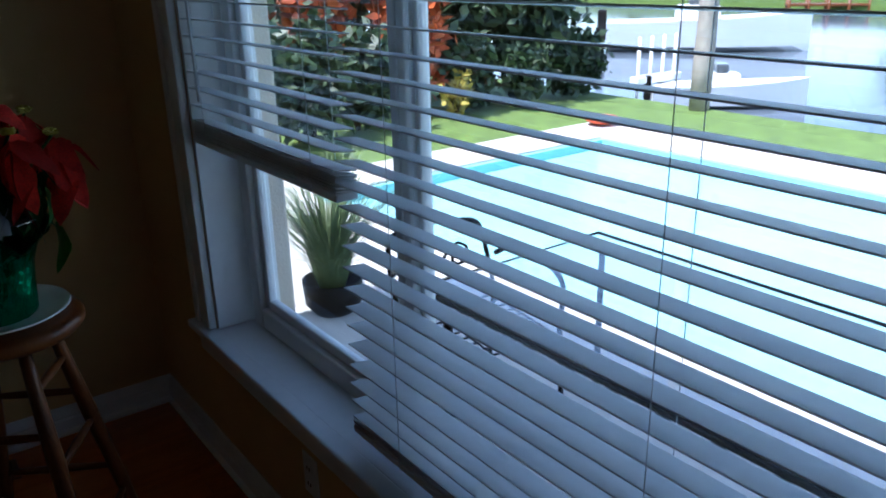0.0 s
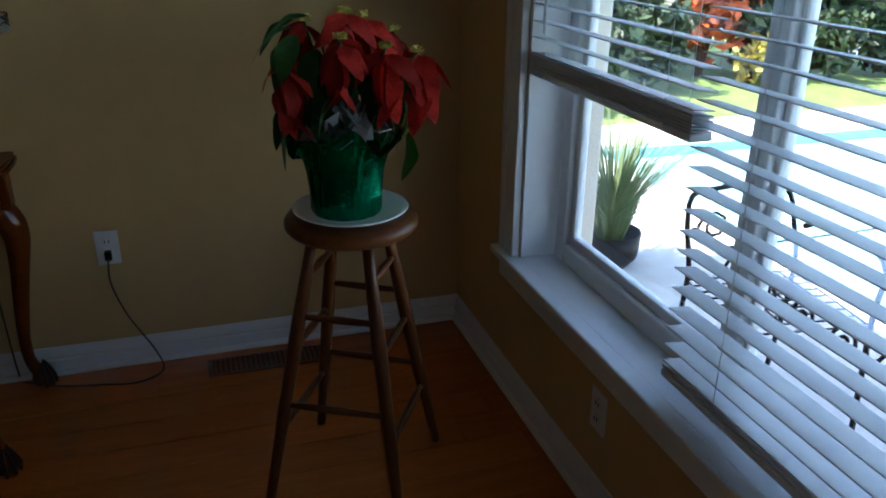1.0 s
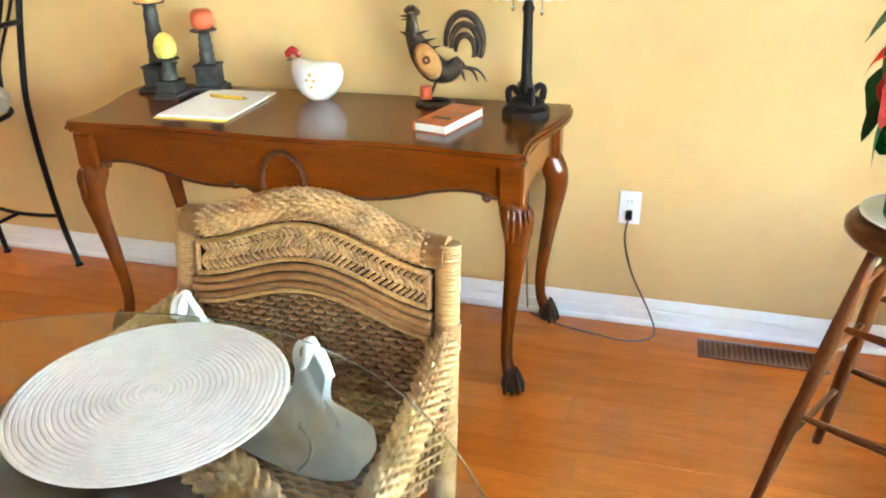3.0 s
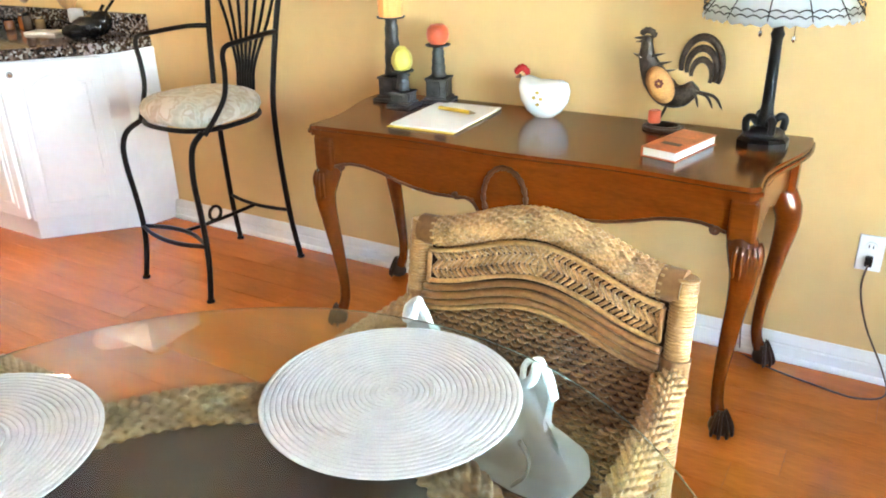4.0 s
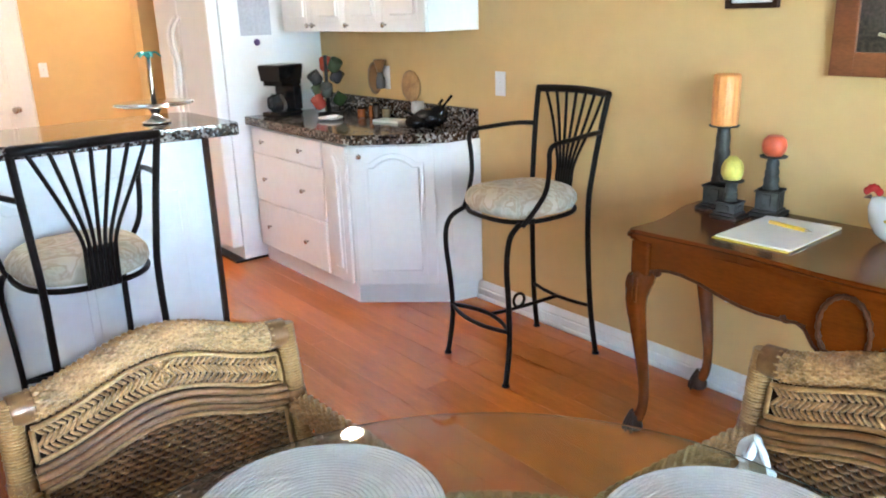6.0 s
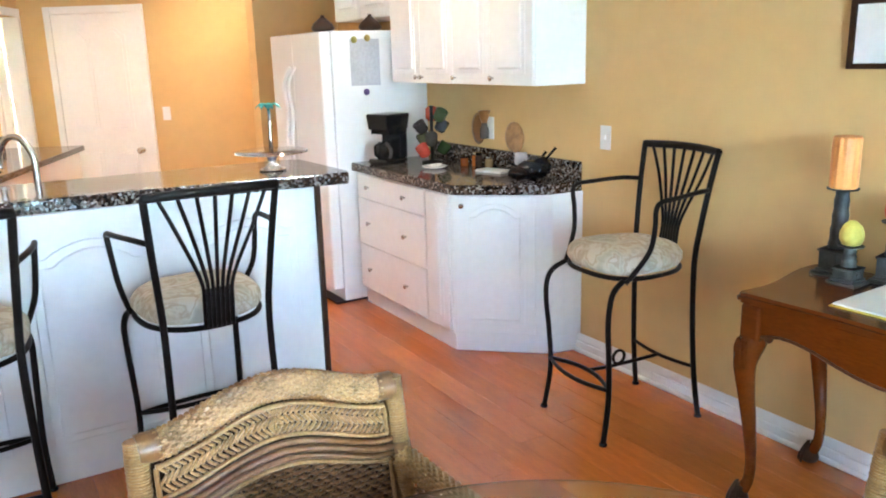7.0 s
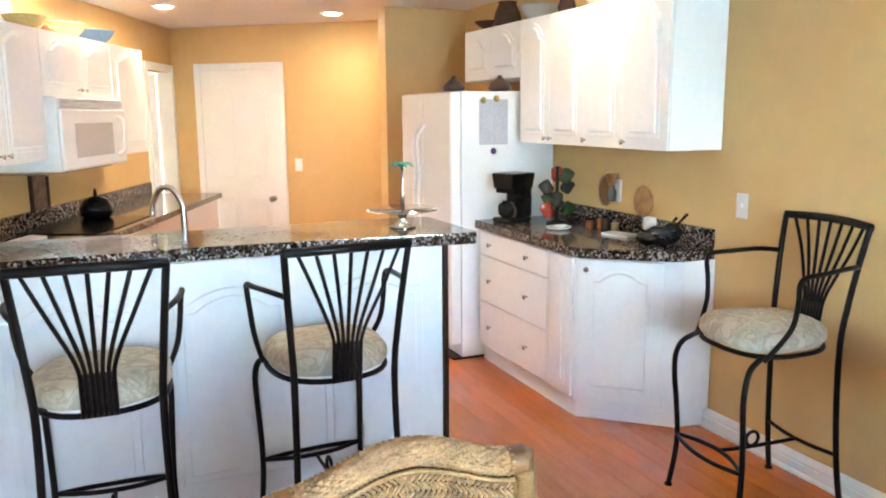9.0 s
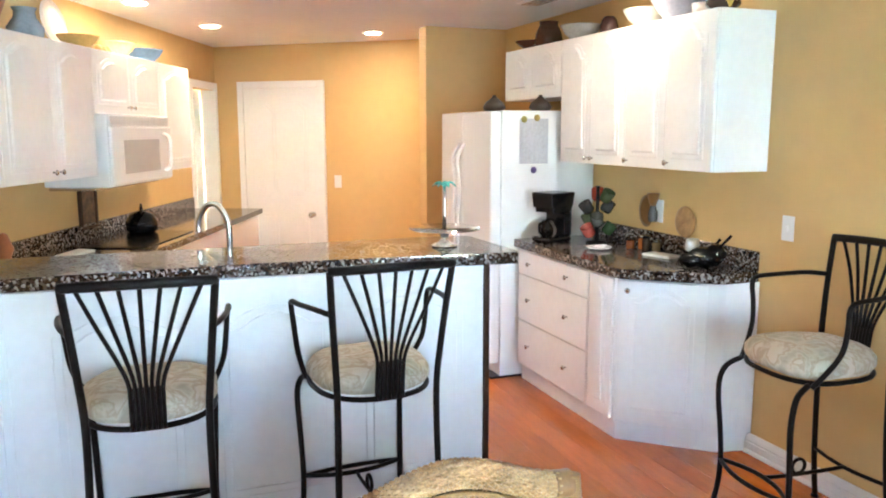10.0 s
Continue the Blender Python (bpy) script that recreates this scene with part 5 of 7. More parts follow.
pot("terracotta_pot", "terracotta pot on top of a wall cabinet", at_left(-1.35), [(0.06, 0), (0.09, 0.06), (0.12, 0.14), (0.11, 0.14), (0.06, 0.02)], (0.40, 0.15, 0.06), 0.6, "pot")
p = left_at(-0.46, 0.05)
o = pot("upright_plate", "white plate with painted rim standing upright", Matrix.Translation((p.x, p.y, ZT + 0.145)) @ Matrix.Rotation(math.atan2(LEFT.y, LEFT.x), 4, "Z") @ pose(0, 0, 0, 80, 0, 0), [(0.05, 0), (0.09, 0.004), (0.14, 0.016), (0.138, 0.02), (0.09, 0.008), (0.01, 0.006)], (0.70, 0.66, 0.58), 0.2, "plate")
for k in range(3):
    p = left_at(-0.22 + 0.06 * k, 0.2)
    pot("napkin_ring", "small orange glazed ornament between bowls", pose(p.x, p.y, ZT + 0.001), [(0.02, 0), (0.028, 0.02), (0.02, 0.045), (0.012, 0.055)], (0.50, 0.20, 0.06), 0.4, "ornament")
pot("brown_crock", "dark brown stoneware crock on top of a cabinet", pose(-6.15, -0.18, 2.132), [(0.08, 0), (0.10, 0.02), (0.085, 0.10), (0.06, 0.15), (0.065, 0.17), (0.05, 0.17)], (0.07, 0.03, 0.02), 0.15, "crock")
pot("brown_bowl", "wide brown bowl beside the crock", pose(-6.33, -0.2, 2.132), [(r, z * 0.6) for r, z in BOWL], (0.10, 0.04, 0.025), 0.2)
pot("grey_bowl", "grey stoneware bowl on top of a cabinet", pose(-5.75, -0.17, 2.132), BOWL, (0.42, 0.41, 0.40))
pot("brown_crock", "small dark brown jar on a saucer above the cabinets", pose(-5.43, -0.17, 2.132), [(0.09, 0), (0.10, 0.012), (0.05, 0.016), (0.055, 0.05), (0.045, 0.09), (0.03, 0.11), (0.01, 0.115)], (0.06, 0.03, 0.025), 0.15, "jar")
pot("cream_bowl", "cream bowl with a green stripe above the cabinets", pose(-5.06, -0.17, 2.132), BOWL, (0.62, 0.60, 0.50))
pot("lilac_bowl", "large lilac-grey bowl above the cabinets", pose(-4.80, -0.16, 2.132), [(r * 1.15, z * 1.3) for r, z in BOWL], (0.40, 0.40, 0.46))
pot("white_cup", "small white cup above the cabinets", pose(-4.57, -0.2, 2.132), [(0.03, 0), (0.045, 0.02), (0.05, 0.06), (0.045, 0.06), (0.03, 0.02)], (0.72, 0.70, 0.66), 0.2, "cup")
pot("dark_teapot", "dark lidded pot above the cabinets", pose(-4.42, -0.2, 2.132), [(0.05, 0), (0.08, 0.03), (0.07, 0.08), (0.03, 0.1), (0.012, 0.12)], (0.05, 0.035, 0.03), 0.2, "teapot")
for x in (-6.15, -5.98):
    pot("dark_ornament", "dark bronze lidded ornament on the refrigerator", pose(x + 0.1 if x < -6.1 else x + 0.07, -0.62 if x < -6.1 else -0.36, 1.712), [(0.06, 0), (0.075, 0.02), (0.06, 0.05), (0.03, 0.075), (0.012, 0.09), (0.012, 0.10)], (0.05, 0.03, 0.02), 0.3, "ornament", "ornaments on the refrigerator")
kt = thing("kettle", "shiny black kettle on the hob", "kettle", Matrix.Translation((*left_at(0.15, 0.25), 0.913)))
bm = B()
lathe(bm, [(0.08, 0), (0.10, 0.02), (0.105, 0.07), (0.08, 0.12), (0.04, 0.14), (0.012, 0.145), (0.014, 0.165)], 24)
part("body", bm, BLACK, kt)
bm = B()
tube(bm, catmull([(-0.08, 0, 0.12), (-0.05, 0, 0.18), (0.05, 0, 0.18), (0.08, 0, 0.12)], 5), 0.009, 8)
part("handle", bm, BLACK, kt)
bm = B()
prism(bm, [(-0.14, -0.05), (0.12, -0.07), (0.16, 0.03), (-0.10, 0.06)], 0, 0.012, 0.005)
o = solid("dish_cloth", bm, CLOTH, "folded white dish cloth on the dark counter", "cloth")
p = left_at(-0.75, 0.25)
o.matrix_basis = pose(p.x, p.y, 0.906, 0, 0, -20)
pot("copper_figure", "copper-coloured ornament on the dark counter", Matrix.Translation((*left_at(-1.35, 0.2), 0.906)), [(0.04, 0), (0.05, 0.02), (0.03, 0.08), (0.045, 0.12), (0.02, 0.19), (0.005, 0.2)], (0.40, 0.13, 0.05), 0.35, "ornament", "ornaments on the kitchen counter")

bm = B()
for a in range(6):
    tube(bm, catmull([(0, 0, 0.01), (0.02 * math.cos(a), 0.02 * math.sin(a), 0.05), (0.045 * math.cos(a), 0.045 * math.sin(a), 0.03 + 0.012 * (a % 3))], 4), [0.006, 0.006, 0.007, 0.008, 0.008, 0.007, 0.006, 0.004, 0.002], 6, flat=0.5)
o = solid("gold_ornament", bm, mat("gilt", (0.55, 0.42, 0.12), 0.35, metal=0.6), "small gilded leafy ornament on the cabinet top", "ornament")
o.location = (-4.325, -0.24, 2.131)

# recessed ceiling lights
BULB = glow("bulb_glow", (1.0, 0.85, 0.65), 3.0)
for x, y, share in ((-7.74, -2.23, 0.80), (-7.73, -0.95, 0.60), (-6.75, -2.75, 0.30), (-4.87, -0.54, 0.004), (-4.91, -1.73, 0.28)):
    th = thing("ceiling_downlight", "round recessed ceiling downlight, lit", "downlight", pose(x, y, CEIL), "recessed ceiling lights")
    bm = B()
    lathe(bm, [(0.075, -0.001), (0.088, -0.001), (0.088, -0.006), (0.080, -0.009), (0.075, -0.006)], 28)
    part("trim", bm, WHITE, th)
    bm = B()
    lathe(bm, [(0.005, -0.0095), (0.060, -0.0095), (0.060, -0.011), (0.005, -0.012)], 24)
    part("lens", bm, BULB, th)
    downlight(x, y, KITCHEN_W * share)
vent = thing("ceiling_vent", "small grey slatted ceiling vent", "vent", pose(-5.84, -0.42, CEIL))
bm = B()
box(bm, (-0.15, -0.08, -0.008), (0.15, 0.08, -0.001), 0.003)
part("frame", bm, WHITE, vent)
for k in range(6):
    bm = B()
    box(bm, (-0.13, -0.06 + k * 0.022, -0.012), (0.13, -0.048 + k * 0.022, -0.0085), 0.001)
    part("slat", bm, STEEL, vent)

# ---- things on the desk ----
VERD = mat("weathered_bronze", (0.055, 0.055, 0.050), 0.5, metal=0.45, vary=0.5, scale=30, bump=0.6, bump_scale=70)


def holder(m, h, label, base=0.055):
    """A square tower candle holder."""
    th = thing("candle_holder", label, "candle holder", m, "candle holders on the desk")
    bm = B()
    box(bm, (-base, -base, 0), (base, base, 0.012), 0.003)
    box(bm, (-base * 0.8, -base * 0.8, 0.0125), (base * 0.8, base * 0.8, 0.022), 0.003)
    part("foot", bm, VERD, th)
    hb = min(0.09, h * 0.45)
    bm = B()
    b = base * 0.68
    prism(bm, [(-b, -b), (b, -b), (b, b), (-b, b)], 0.0225, hb)
    for s in (-1, 1):
        box(bm, (-b * 0.4, s * b - 0.003, 0.03), (b * 0.4, s * b + 0.003, hb - 0.012), 0.002)
        box(bm, (s * b - 0.003, -b * 0.4, 0.03), (s * b + 0.003, b * 0.4, hb - 0.012), 0.002)
    box(bm, (-b * 1.12, -b * 1.12, hb - 0.008), (b * 1.12, b * 1.12, hb), 0.002)
    part("plinth", bm, VERD, th)
    bm = B()
    r0, r1 = base * 0.50, base * 0.36
    rows = []
    for i in range(13):
        s = i / 12
        r = r0 + (r1 - r0) * s + 0.0018 * math.sin(i * 2.1)
        rows.append((r, hb + 0.0005 + (h - hb - 0.008) * s))
    lathe(bm, rows, 12)
    part("column", bm, VERD, th)
    bm = B()
    lathe(bm, [(r1, h - 0.0075), (base * 0.80, h - 0.004), (base * 0.84, h + 0.001), (base * 0.8, h), (r1 * 0.5, h - 0.003)], 20)
    part("dish", bm, VERD, th)
    return th


holder(pose(-2.842, -0.133, DZ, 0, 0, 8), 0.30, "tall weathered bronze candle holder on the desk", 0.062)
holder(pose(-2.746, -0.217, DZ, 0, 0, 4), 0.13, "short weathered bronze candle holder on the desk", 0.05)
holder(pose(-2.673, -0.090, DZ, 0, 0, 12), 0.205, "medium weathered bronze candle holder on the desk", 0.055)
bm = B()
k = 48
prof = [(0.041, 0.0), (0.043, 0.004), (0.044, 0.08), (0.0435, 0.168), (0.040, 0.176), (0.03, 0.170), (0.006, 0.168)]
lathe(bm, prof, k)
for v in bm.verts:
    a = math.atan2(v.co.y, v.co.x)
    f = 1 + 0.05 * math.cos(12 * a)
    v.co.x, v.co.y = v.co.x * f, v.co.y * f
o = solid("pillar_candle", bm, ORANGE, "ribbed orange pillar candle on its bronze holder", "candle")
o.location = (-2.842, -0.133, DZ + 0.300)
bm = B()
lathe(bm, [(0.012, 0.002), (0.026, 0.0), (0.038, 0.016), (0.041, 0.036), (0.037, 0.056), (0.024, 0.069), (0.008, 0.066)], 24)
o = solid("apple_candle", bm, REDWAX, "red-orange apple-shaped candle on its holder", "candle")
o.location = (-2.673, -0.090, DZ + 0.206)
bm = B()
lathe(bm, [(0.012, 0), (0.028, 0.004), (0.037, 0.024), (0.036, 0.044), (0.027, 0.066), (0.012, 0.080), (0.003, 0.083)], 28)
for v in bm.verts:
    v.co *= 1 + 0.05 * math.sin(v.co.z * 260) * math.sin(8 * math.atan2(v.co.y, v.co.x))
o = solid("artichoke_candle", bm, YELLOW, "yellow artichoke-shaped candle on a short holder", "candle")
o.location = (-2.746, -0.217, DZ + 0.130)

hen = thing("ceramic_hen", "white glazed ceramic hen with a red comb", "ornament", pose(-2.233, -0.14, DZ, 0, 0, 4))
bm = B()
lathe(bm, [(0.022, 0), (0.035, 0.003), (0.062, 0.022), (0.082, 0.05), (0.088, 0.08), (0.080, 0.105), (0.060, 0.118), (0.02, 0.124)], 30, squash=0.8)
for v in bm.verts:
    s = max(-v.co.x - 0.03, 0)
    v.co.z += 0.5 * s * (v.co.z / 0.1)
    v.co.z += 0.20 * max(v.co.x - 0.03, 0) * (v.co.z / 0.1)
body = part("body", bm, CERAMIC, hen)
bm = B()
for a in range(5):
    t = a / 4
    g = bmesh.ops.create_icosphere(bm, subdivisions=2, radius=0.011)["verts"]
    for v in g:
        v.co = Vector((v.co.x * 1.0 - 0.098 + 0.036 * t, v.co.y * 0.7, v.co.z * 1.2 + 0.148 + 0.012 * math.sin(math.pi * t)))
part("comb", bm, mat("red_glaze", (0.38, 0.02, 0.015), 0.25), hen, "dark red glazed comb")
bm = B()
tube(bm, [(-0.085, 0, 0.132), (-0.104, 0, 0.126)], [0.008, 0.002], 6)
part("beak", bm, mat("brown_glaze", (0.15, 0.07, 0.03), 0.3), hen)
for x, z in ((0.0, 0.095), (-0.012, 0.078), (0.012, 0.075), (0.0, 0.055)):
    bm = B()
    g = bmesh.ops.create_icosphere(bm, subdivisions=2, radius=0.008)["verts"]
    y = -0.8 * math.sqrt(max(0.0877 ** 2 - x * x, 0)) + (0.0 if z > 0.07 else 0.003)
    for v in g:
        v.co = Vector((v.co.x * 0.9 + x, v.co.y * 0.35 + y, v.co.z * 0.7 + z))
    part("spot", bm, mat("ochre_spot", (0.55, 0.36, 0.06), 0.3), hen)

# metal rooster on a coiled stand
ro = thing("metal_rooster", "dark metal rooster sculpture with an ochre sunflower wing", "sculpture", pose(-1.805, -0.125, DZ, 0, 0, 3) @ Matrix.Scale(0.93, 4))
METAL = mat("burnished_metal", (0.075, 0.055, 0.040), 0.38, metal=0.7, vary=0.6, scale=30, bump=1.0, bump_scale=90)
bm = B()
for k in range(2):
    tube(bm, [((0.065 - 0.012 * k) * math.cos(a) - 0.03, (0.05 - 0.01 * k) * math.sin(a), 0.006 + 0.006 * k) for a in np.linspace(0, 2 * math.pi, 30, endpoint=False)], 0.006, 6, closed=True)
tube(bm, catmull([(-0.08, 0.0, 0.012), (-0.05, 0.0, 0.03), (-0.03, 0.0, 0.07), (-0.02, 0.0, 0.10)], 4), 0.005, 6)
part("stand", bm, METAL, ro)
bm = B()
spine = catmull([(-0.105, 0, 0.305), (-0.105, 0, 0.27), (-0.10, 0, 0.23), (-0.07, 0, 0.17), (-0.03, 0, 0.125), (0.02, 0, 0.118), (0.062, 0, 0.155)], 5)
rad = [float(v) for v in np.interp(np.linspace(0, 6, len(spine)), range(7), [0.017, 0.021, 0.029, 0.045, 0.048, 0.037, 0.020])]
tube(bm, spine, rad, 14, flat=0.55)
part("body", bm, METAL, ro)
bm = B()
for p in [((-0.104, 0, 0.298), (-0.148, 0, 0.296), (0.010, 0.002)), ((-0.104, 0, 0.288), (-0.142, 0, 0.284), (0.007, 0.002))]:
    tube(bm, [p[0], p[1]], list(p[2]), 6)
part("beak", bm, METAL, ro)
bm = B()
for i in range(5):
    a = 2.4 - i * 0.5
    c = Vector((-0.105 + 0.022 * math.cos(a), 0, 0.300 + 0.022 * math.sin(a)))
    g = bmesh.ops.create_icosphere(bm, subdivisions=1, radius=0.012)["verts"]
    for v in g:
        v.co = Vector((v.co.x, v.co.y * 0.4, v.co.z)) + c
part("comb", bm, METAL, ro)
bm = B()
lathe(bm, [(0.004, 0.0), (0.046, 0.001), (0.048, 0.006), (0.03, 0.012), (0.004, 0.013)], 24)
for v in bm.verts:
    v.co = Vector((v.co.x * 0.95 - 0.045 - v.co.y * 0.35, -0.028 - v.co.z, 0.155 + v.co.y * 1.25))
wing = part("wing", bm, mat("ochre_patina", (0.50, 0.24, 0.07), 0.45, vary=0.35, scale=40), ro, "ochre painted wing with a dark flower")
bm = B()
for k in range(7):
    a = k * 2 * math.pi / 7
    g = bmesh.ops.create_icosphere(bm, subdivisions=1, radius=0.0065)["verts"]
    for v in g:
        v.co = Vector((-0.048 + 0.010 * math.cos(a) + v.co.x, -0.042 + v.co.y * 0.4, 0.16 + 0.010 * math.sin(a) + v.co.z))
part("flower", bm, mat("dark_red_enamel", (0.12, 0.02, 0.01), 0.4), wing)
for i, (r, zc, w) in enumerate(((0.075, 0.215, 0.012), (0.055, 0.205, 0.011), (0.038, 0.19, 0.010))):
    bm = B()
    pts = [(0.075 + r * 0.85 * math.cos(a), 0.004 * (i - 1), zc + 0.0 + r * 1.25 * math.sin(a)) for a in np.linspace(math.pi * 1.05, -0.55, 22)]
    tube(bm, pts, [w * (0.6 + 0.5 * math.sin(math.pi * j / 21)) for j in range(22)], 8, flat=0.5)
    part("tail_feather", bm, METAL, ro)
for x, dx in ((0.03, -0.01), (0.06, 0.005), (0.09, 0.02), (0.11, 0.03)):
    bm = B()
    tube(bm, catmull([(0.025 + 0.3 * (x - 0.03), 0, 0.135), (x + dx * 0.4, -0.004, 0.125), (x + dx + 0.012, -0.004, 0.085)], 4), [0.010, 0.011, 0.011, 0.010, 0.009, 0.008, 0.007, 0.005, 0.002], 6, flat=0.5)
    part("tail_feather", bm, METAL, ro)
for x, z, dx in ((-0.118, 0.235, -0.03), (-0.085, 0.24, 0.04), (-0.065, 0.215, 0.045), (-0.05, 0.19, 0.045)):
    bm = B()
    tube(bm, [(x, 0, z), (x + dx, -0.003, z + 0.012)], [0.015, 0.002], 6, flat=0.5)
    part("hackle", bm, METAL, ro)
bm = B()
lathe(bm, [(0.018, 0), (0.020, 0.003), (0.020, 0.036), (0.016, 0.040)], 18)
o = solid("votive_candle", bm, REDWAX, "small red votive candle at the rooster's stand", "candle")
o.location = (-1.862, -0.128, DZ + 0.019)

# book, papers and pencil
bk = thing("book", "hardback book with an orange cover lying flat", "book", pose(-1.726, -0.33, DZ, 0, 0, -14))
bm = B()
box(bm, (-0.052, -0.113, 0.003), (0.050, 0.113, 0.026), 0.002)
part("page_block", bm, PAPER, bk)
COVER = mat("orange_book_cover", (0.52, 0.12, 0.025), 0.35, vary=0.5, scale=18)
for z in (0.0, 0.0265):
    bm = B()
    box(bm, (-0.056, -0.117, z), (0.053, 0.117, z + 0.0025), 0.001)
    part("cover", bm, COVER, bk)
bm = B()
box(bm, (-0.056, -0.117, 0.0028), (-0.053, 0.117, 0.0262), 0.001)
part("spine", bm, COVER, bk)
bm = B()
box(bm, (-0.03, -0.06, 0.0292), (0.03, -0.035, 0.0296))
part("title_bar", bm, mat("dark_title", (0.05, 0.02, 0.02), 0.4), bk)
pp = thing("paper_stack", "white papers over a yellow folder on the desk", "papers", pose(-2.525, -0.29, DZ, 0, 0, 2))
bm = B()
box(bm, (-0.125, -0.182, 0.0), (0.122, 0.165, 0.003), 0.001)
part("folder", bm, mat("yellow_card", (0.68, 0.52, 0.05), 0.5), pp)
bm = B()
box(bm, (-0.12, -0.170, 0.0032), (0.125, 0.172, 0.009), 0.001)
part("top_sheet", bm, PAPER, pp)
pc = thing("yellow_pencil", "yellow pencil lying across the papers", "pencil", pose(-2.515, -0.24, DZ + 0.016, 0, 0, -8))
bm = B()
tube(bm, [(-0.075, 0, 0), (0.058, 0, 0)], 0.0068, 6)
part("shaft", bm, mat("yellow_lacquer", (0.68, 0.44, 0.04), 0.35), pc)
bm = B()
tube(bm, [(0.0585, 0, 0), (0.082, 0, 0)], [0.0066, 0.001], 6)
part("tip", bm, mat("grey_point", (0.35, 0.28, 0.2), 0.5), pc)

# table lamp
lp = thing("table_lamp", "dark bronze table lamp with a white scalloped glass shade", "lamp", pose(-1.528, -0.18, DZ))
bm = B()
prism(bm, [(0.073 * math.cos(a), 0.073 * math.sin(a)) for a in np.linspace(math.pi / 8, 2 * math.pi + math.pi / 8, 8, endpoint=False)], 0.0, 0.03, 0.01)
lathe(bm, [(0.060, 0.0302), (0.056, 0.045), (0.040, 0.052), (0.025, 0.06)], 16)
part("base", bm, BLACKM, lp)
for k in range(4):
    a = k * math.pi / 2 + 0.5
    bm = B()
    tube(bm, catmull([(0.052 * math.cos(a), 0.052 * math.sin(a), 0.045), (0.055 * math.cos(a), 0.055 * math.sin(a), 0.076), (0.04 * math.cos(a), 0.04 * math.sin(a), 0.085), (0.02 * math.cos(a), 0.02 * math.sin(a), 0.065)], 4), 0.011, 8)
    part("scroll_foot", bm, BLACKM, lp)
bm = B()
lathe(bm, [(0.022, 0.0605), (0.028, 0.075), (0.020, 0.095), (0.017, 0.12), (0.0145, 0.30), (0.019, 0.315), (0.013, 0.33), (0.012, 0.385), (0.022, 0.395), (0.022, 0.405), (0.01, 0.41), (0.008, 0.52)], 16)
part("column", bm, BLACKM, lp)
SHADE = sheer("white_opal_glass", (0.80, 0.82, 0.82), 0.25, 0.5)
k, n = 96, 12
bm = B()
rows = []
for i in range(13):
    s = i / 12
    row = []
    for j in range(k):
        a = 2 * math.pi * j / k
        fac = 1 + 0.012 * abs(math.cos(n * a / 2))
        r = (0.055 + 0.148 * s ** 0.85) * fac
        z = 0.525 - 0.155 * s ** 1.25
        if i == 12:
            z -= 0.012 * abs(math.sin(n * 1.5 * a))
        row.append(bm.verts.new((r * math.cos(a), r * math.sin(a), z)))
    rows.append(row)
for a, b in zip(rows, rows[1:]):
    for j in range(k):
        bm.faces.new((a[j], a[(j + 1) % k], b[(j + 1) % k], b[j])).smooth = True
bmesh.ops.solidify(bm, geom=bm.faces[:], thickness=0.003)
shade = part("shade", bm, SHADE, lp, "white panelled glass shade with scalloped rim")
for j in range(n):
    a = 2 * math.pi * j / n
    bm = B()
    tube(bm, [((0.055 + 0.148 * s ** 0.85) * 1.014 * math.cos(a), (0.055 + 0.148 * s ** 0.85) * 1.014 * math.sin(a), 0.528 - 0.155 * s ** 1.25) for s in np.linspace(0, 1, 8)], 0.0016, 4)
    part("lead_seam", bm, BLACKM, shade)
for z, off in ((0.395, 0), (0.380, 0.5)):
    bm = B()
    pts = []
    for j in range(144):
        a = 2 * math.pi * j / 144
        pts.append((0.201 * math.cos(a), 0.201 * math.sin(a), z + 0.007 * abs(math.sin(18 * a + off * math.pi))))
    tube(bm, pts, 0.0016, 4, closed=True)
    part("lead_seam", bm, BLACKM, shade)
for a in (2.6, 5.6):
    bm = B()
    x, y = 0.06 * math.cos(a), 0.06 * math.sin(a)
    tube(bm, [(x, y, 0.45), (x, y, 0.315)], 0.0012, 4)
    lathe(bm, [(0.002, 0.30), (0.006, 0.306), (0.005, 0.314), (0.002, 0.317)], 8, (x, y, 0))
    part("pull_chain", bm, STEEL, lp)

# framed pictures on the yellow wall
art = picture("wall_art", pose(-2.19, 0, 1.62), 0.36, 0.37, 0.075, mat("red_brown_frame", (0.20, 0.062, 0.02), 0.35, vary=0.25, scale=6, stretch=(1, 3, 3)), mat("dark_scroll_art", (0.06, 0.045, 0.035), 0.35, vary=0.8, scale=9), "large wood-framed dark scroll artwork on the wall")
SCROLL = mat("cream_scroll", (0.45, 0.36, 0.22), 0.5)
for s in (-1, 1):
    for q in (-1, 1):
        bm = B()
        tube(bm, [(p.x, p.y - 0.018, p.z) for p in catmull([(s * 0.22, 0, q * 0.24), (s * 0.14, 0, q * 0.25), (s * 0.11, 0, q * 0.17), (s * 0.17, 0, q * 0.13), (s * 0.20, 0, q * 0.18), (s * 0.16, 0, q * 0.20)], 6)], 0.006, 6)
        part("scroll", bm, SCROLL, art, "cream scrollwork")
picture("framed_picture", pose(-2.845, 0, 1.58), 0.098, 0.115, 0.018, DARKWOOD, PAPER, "small dark framed print on the yellow wall")


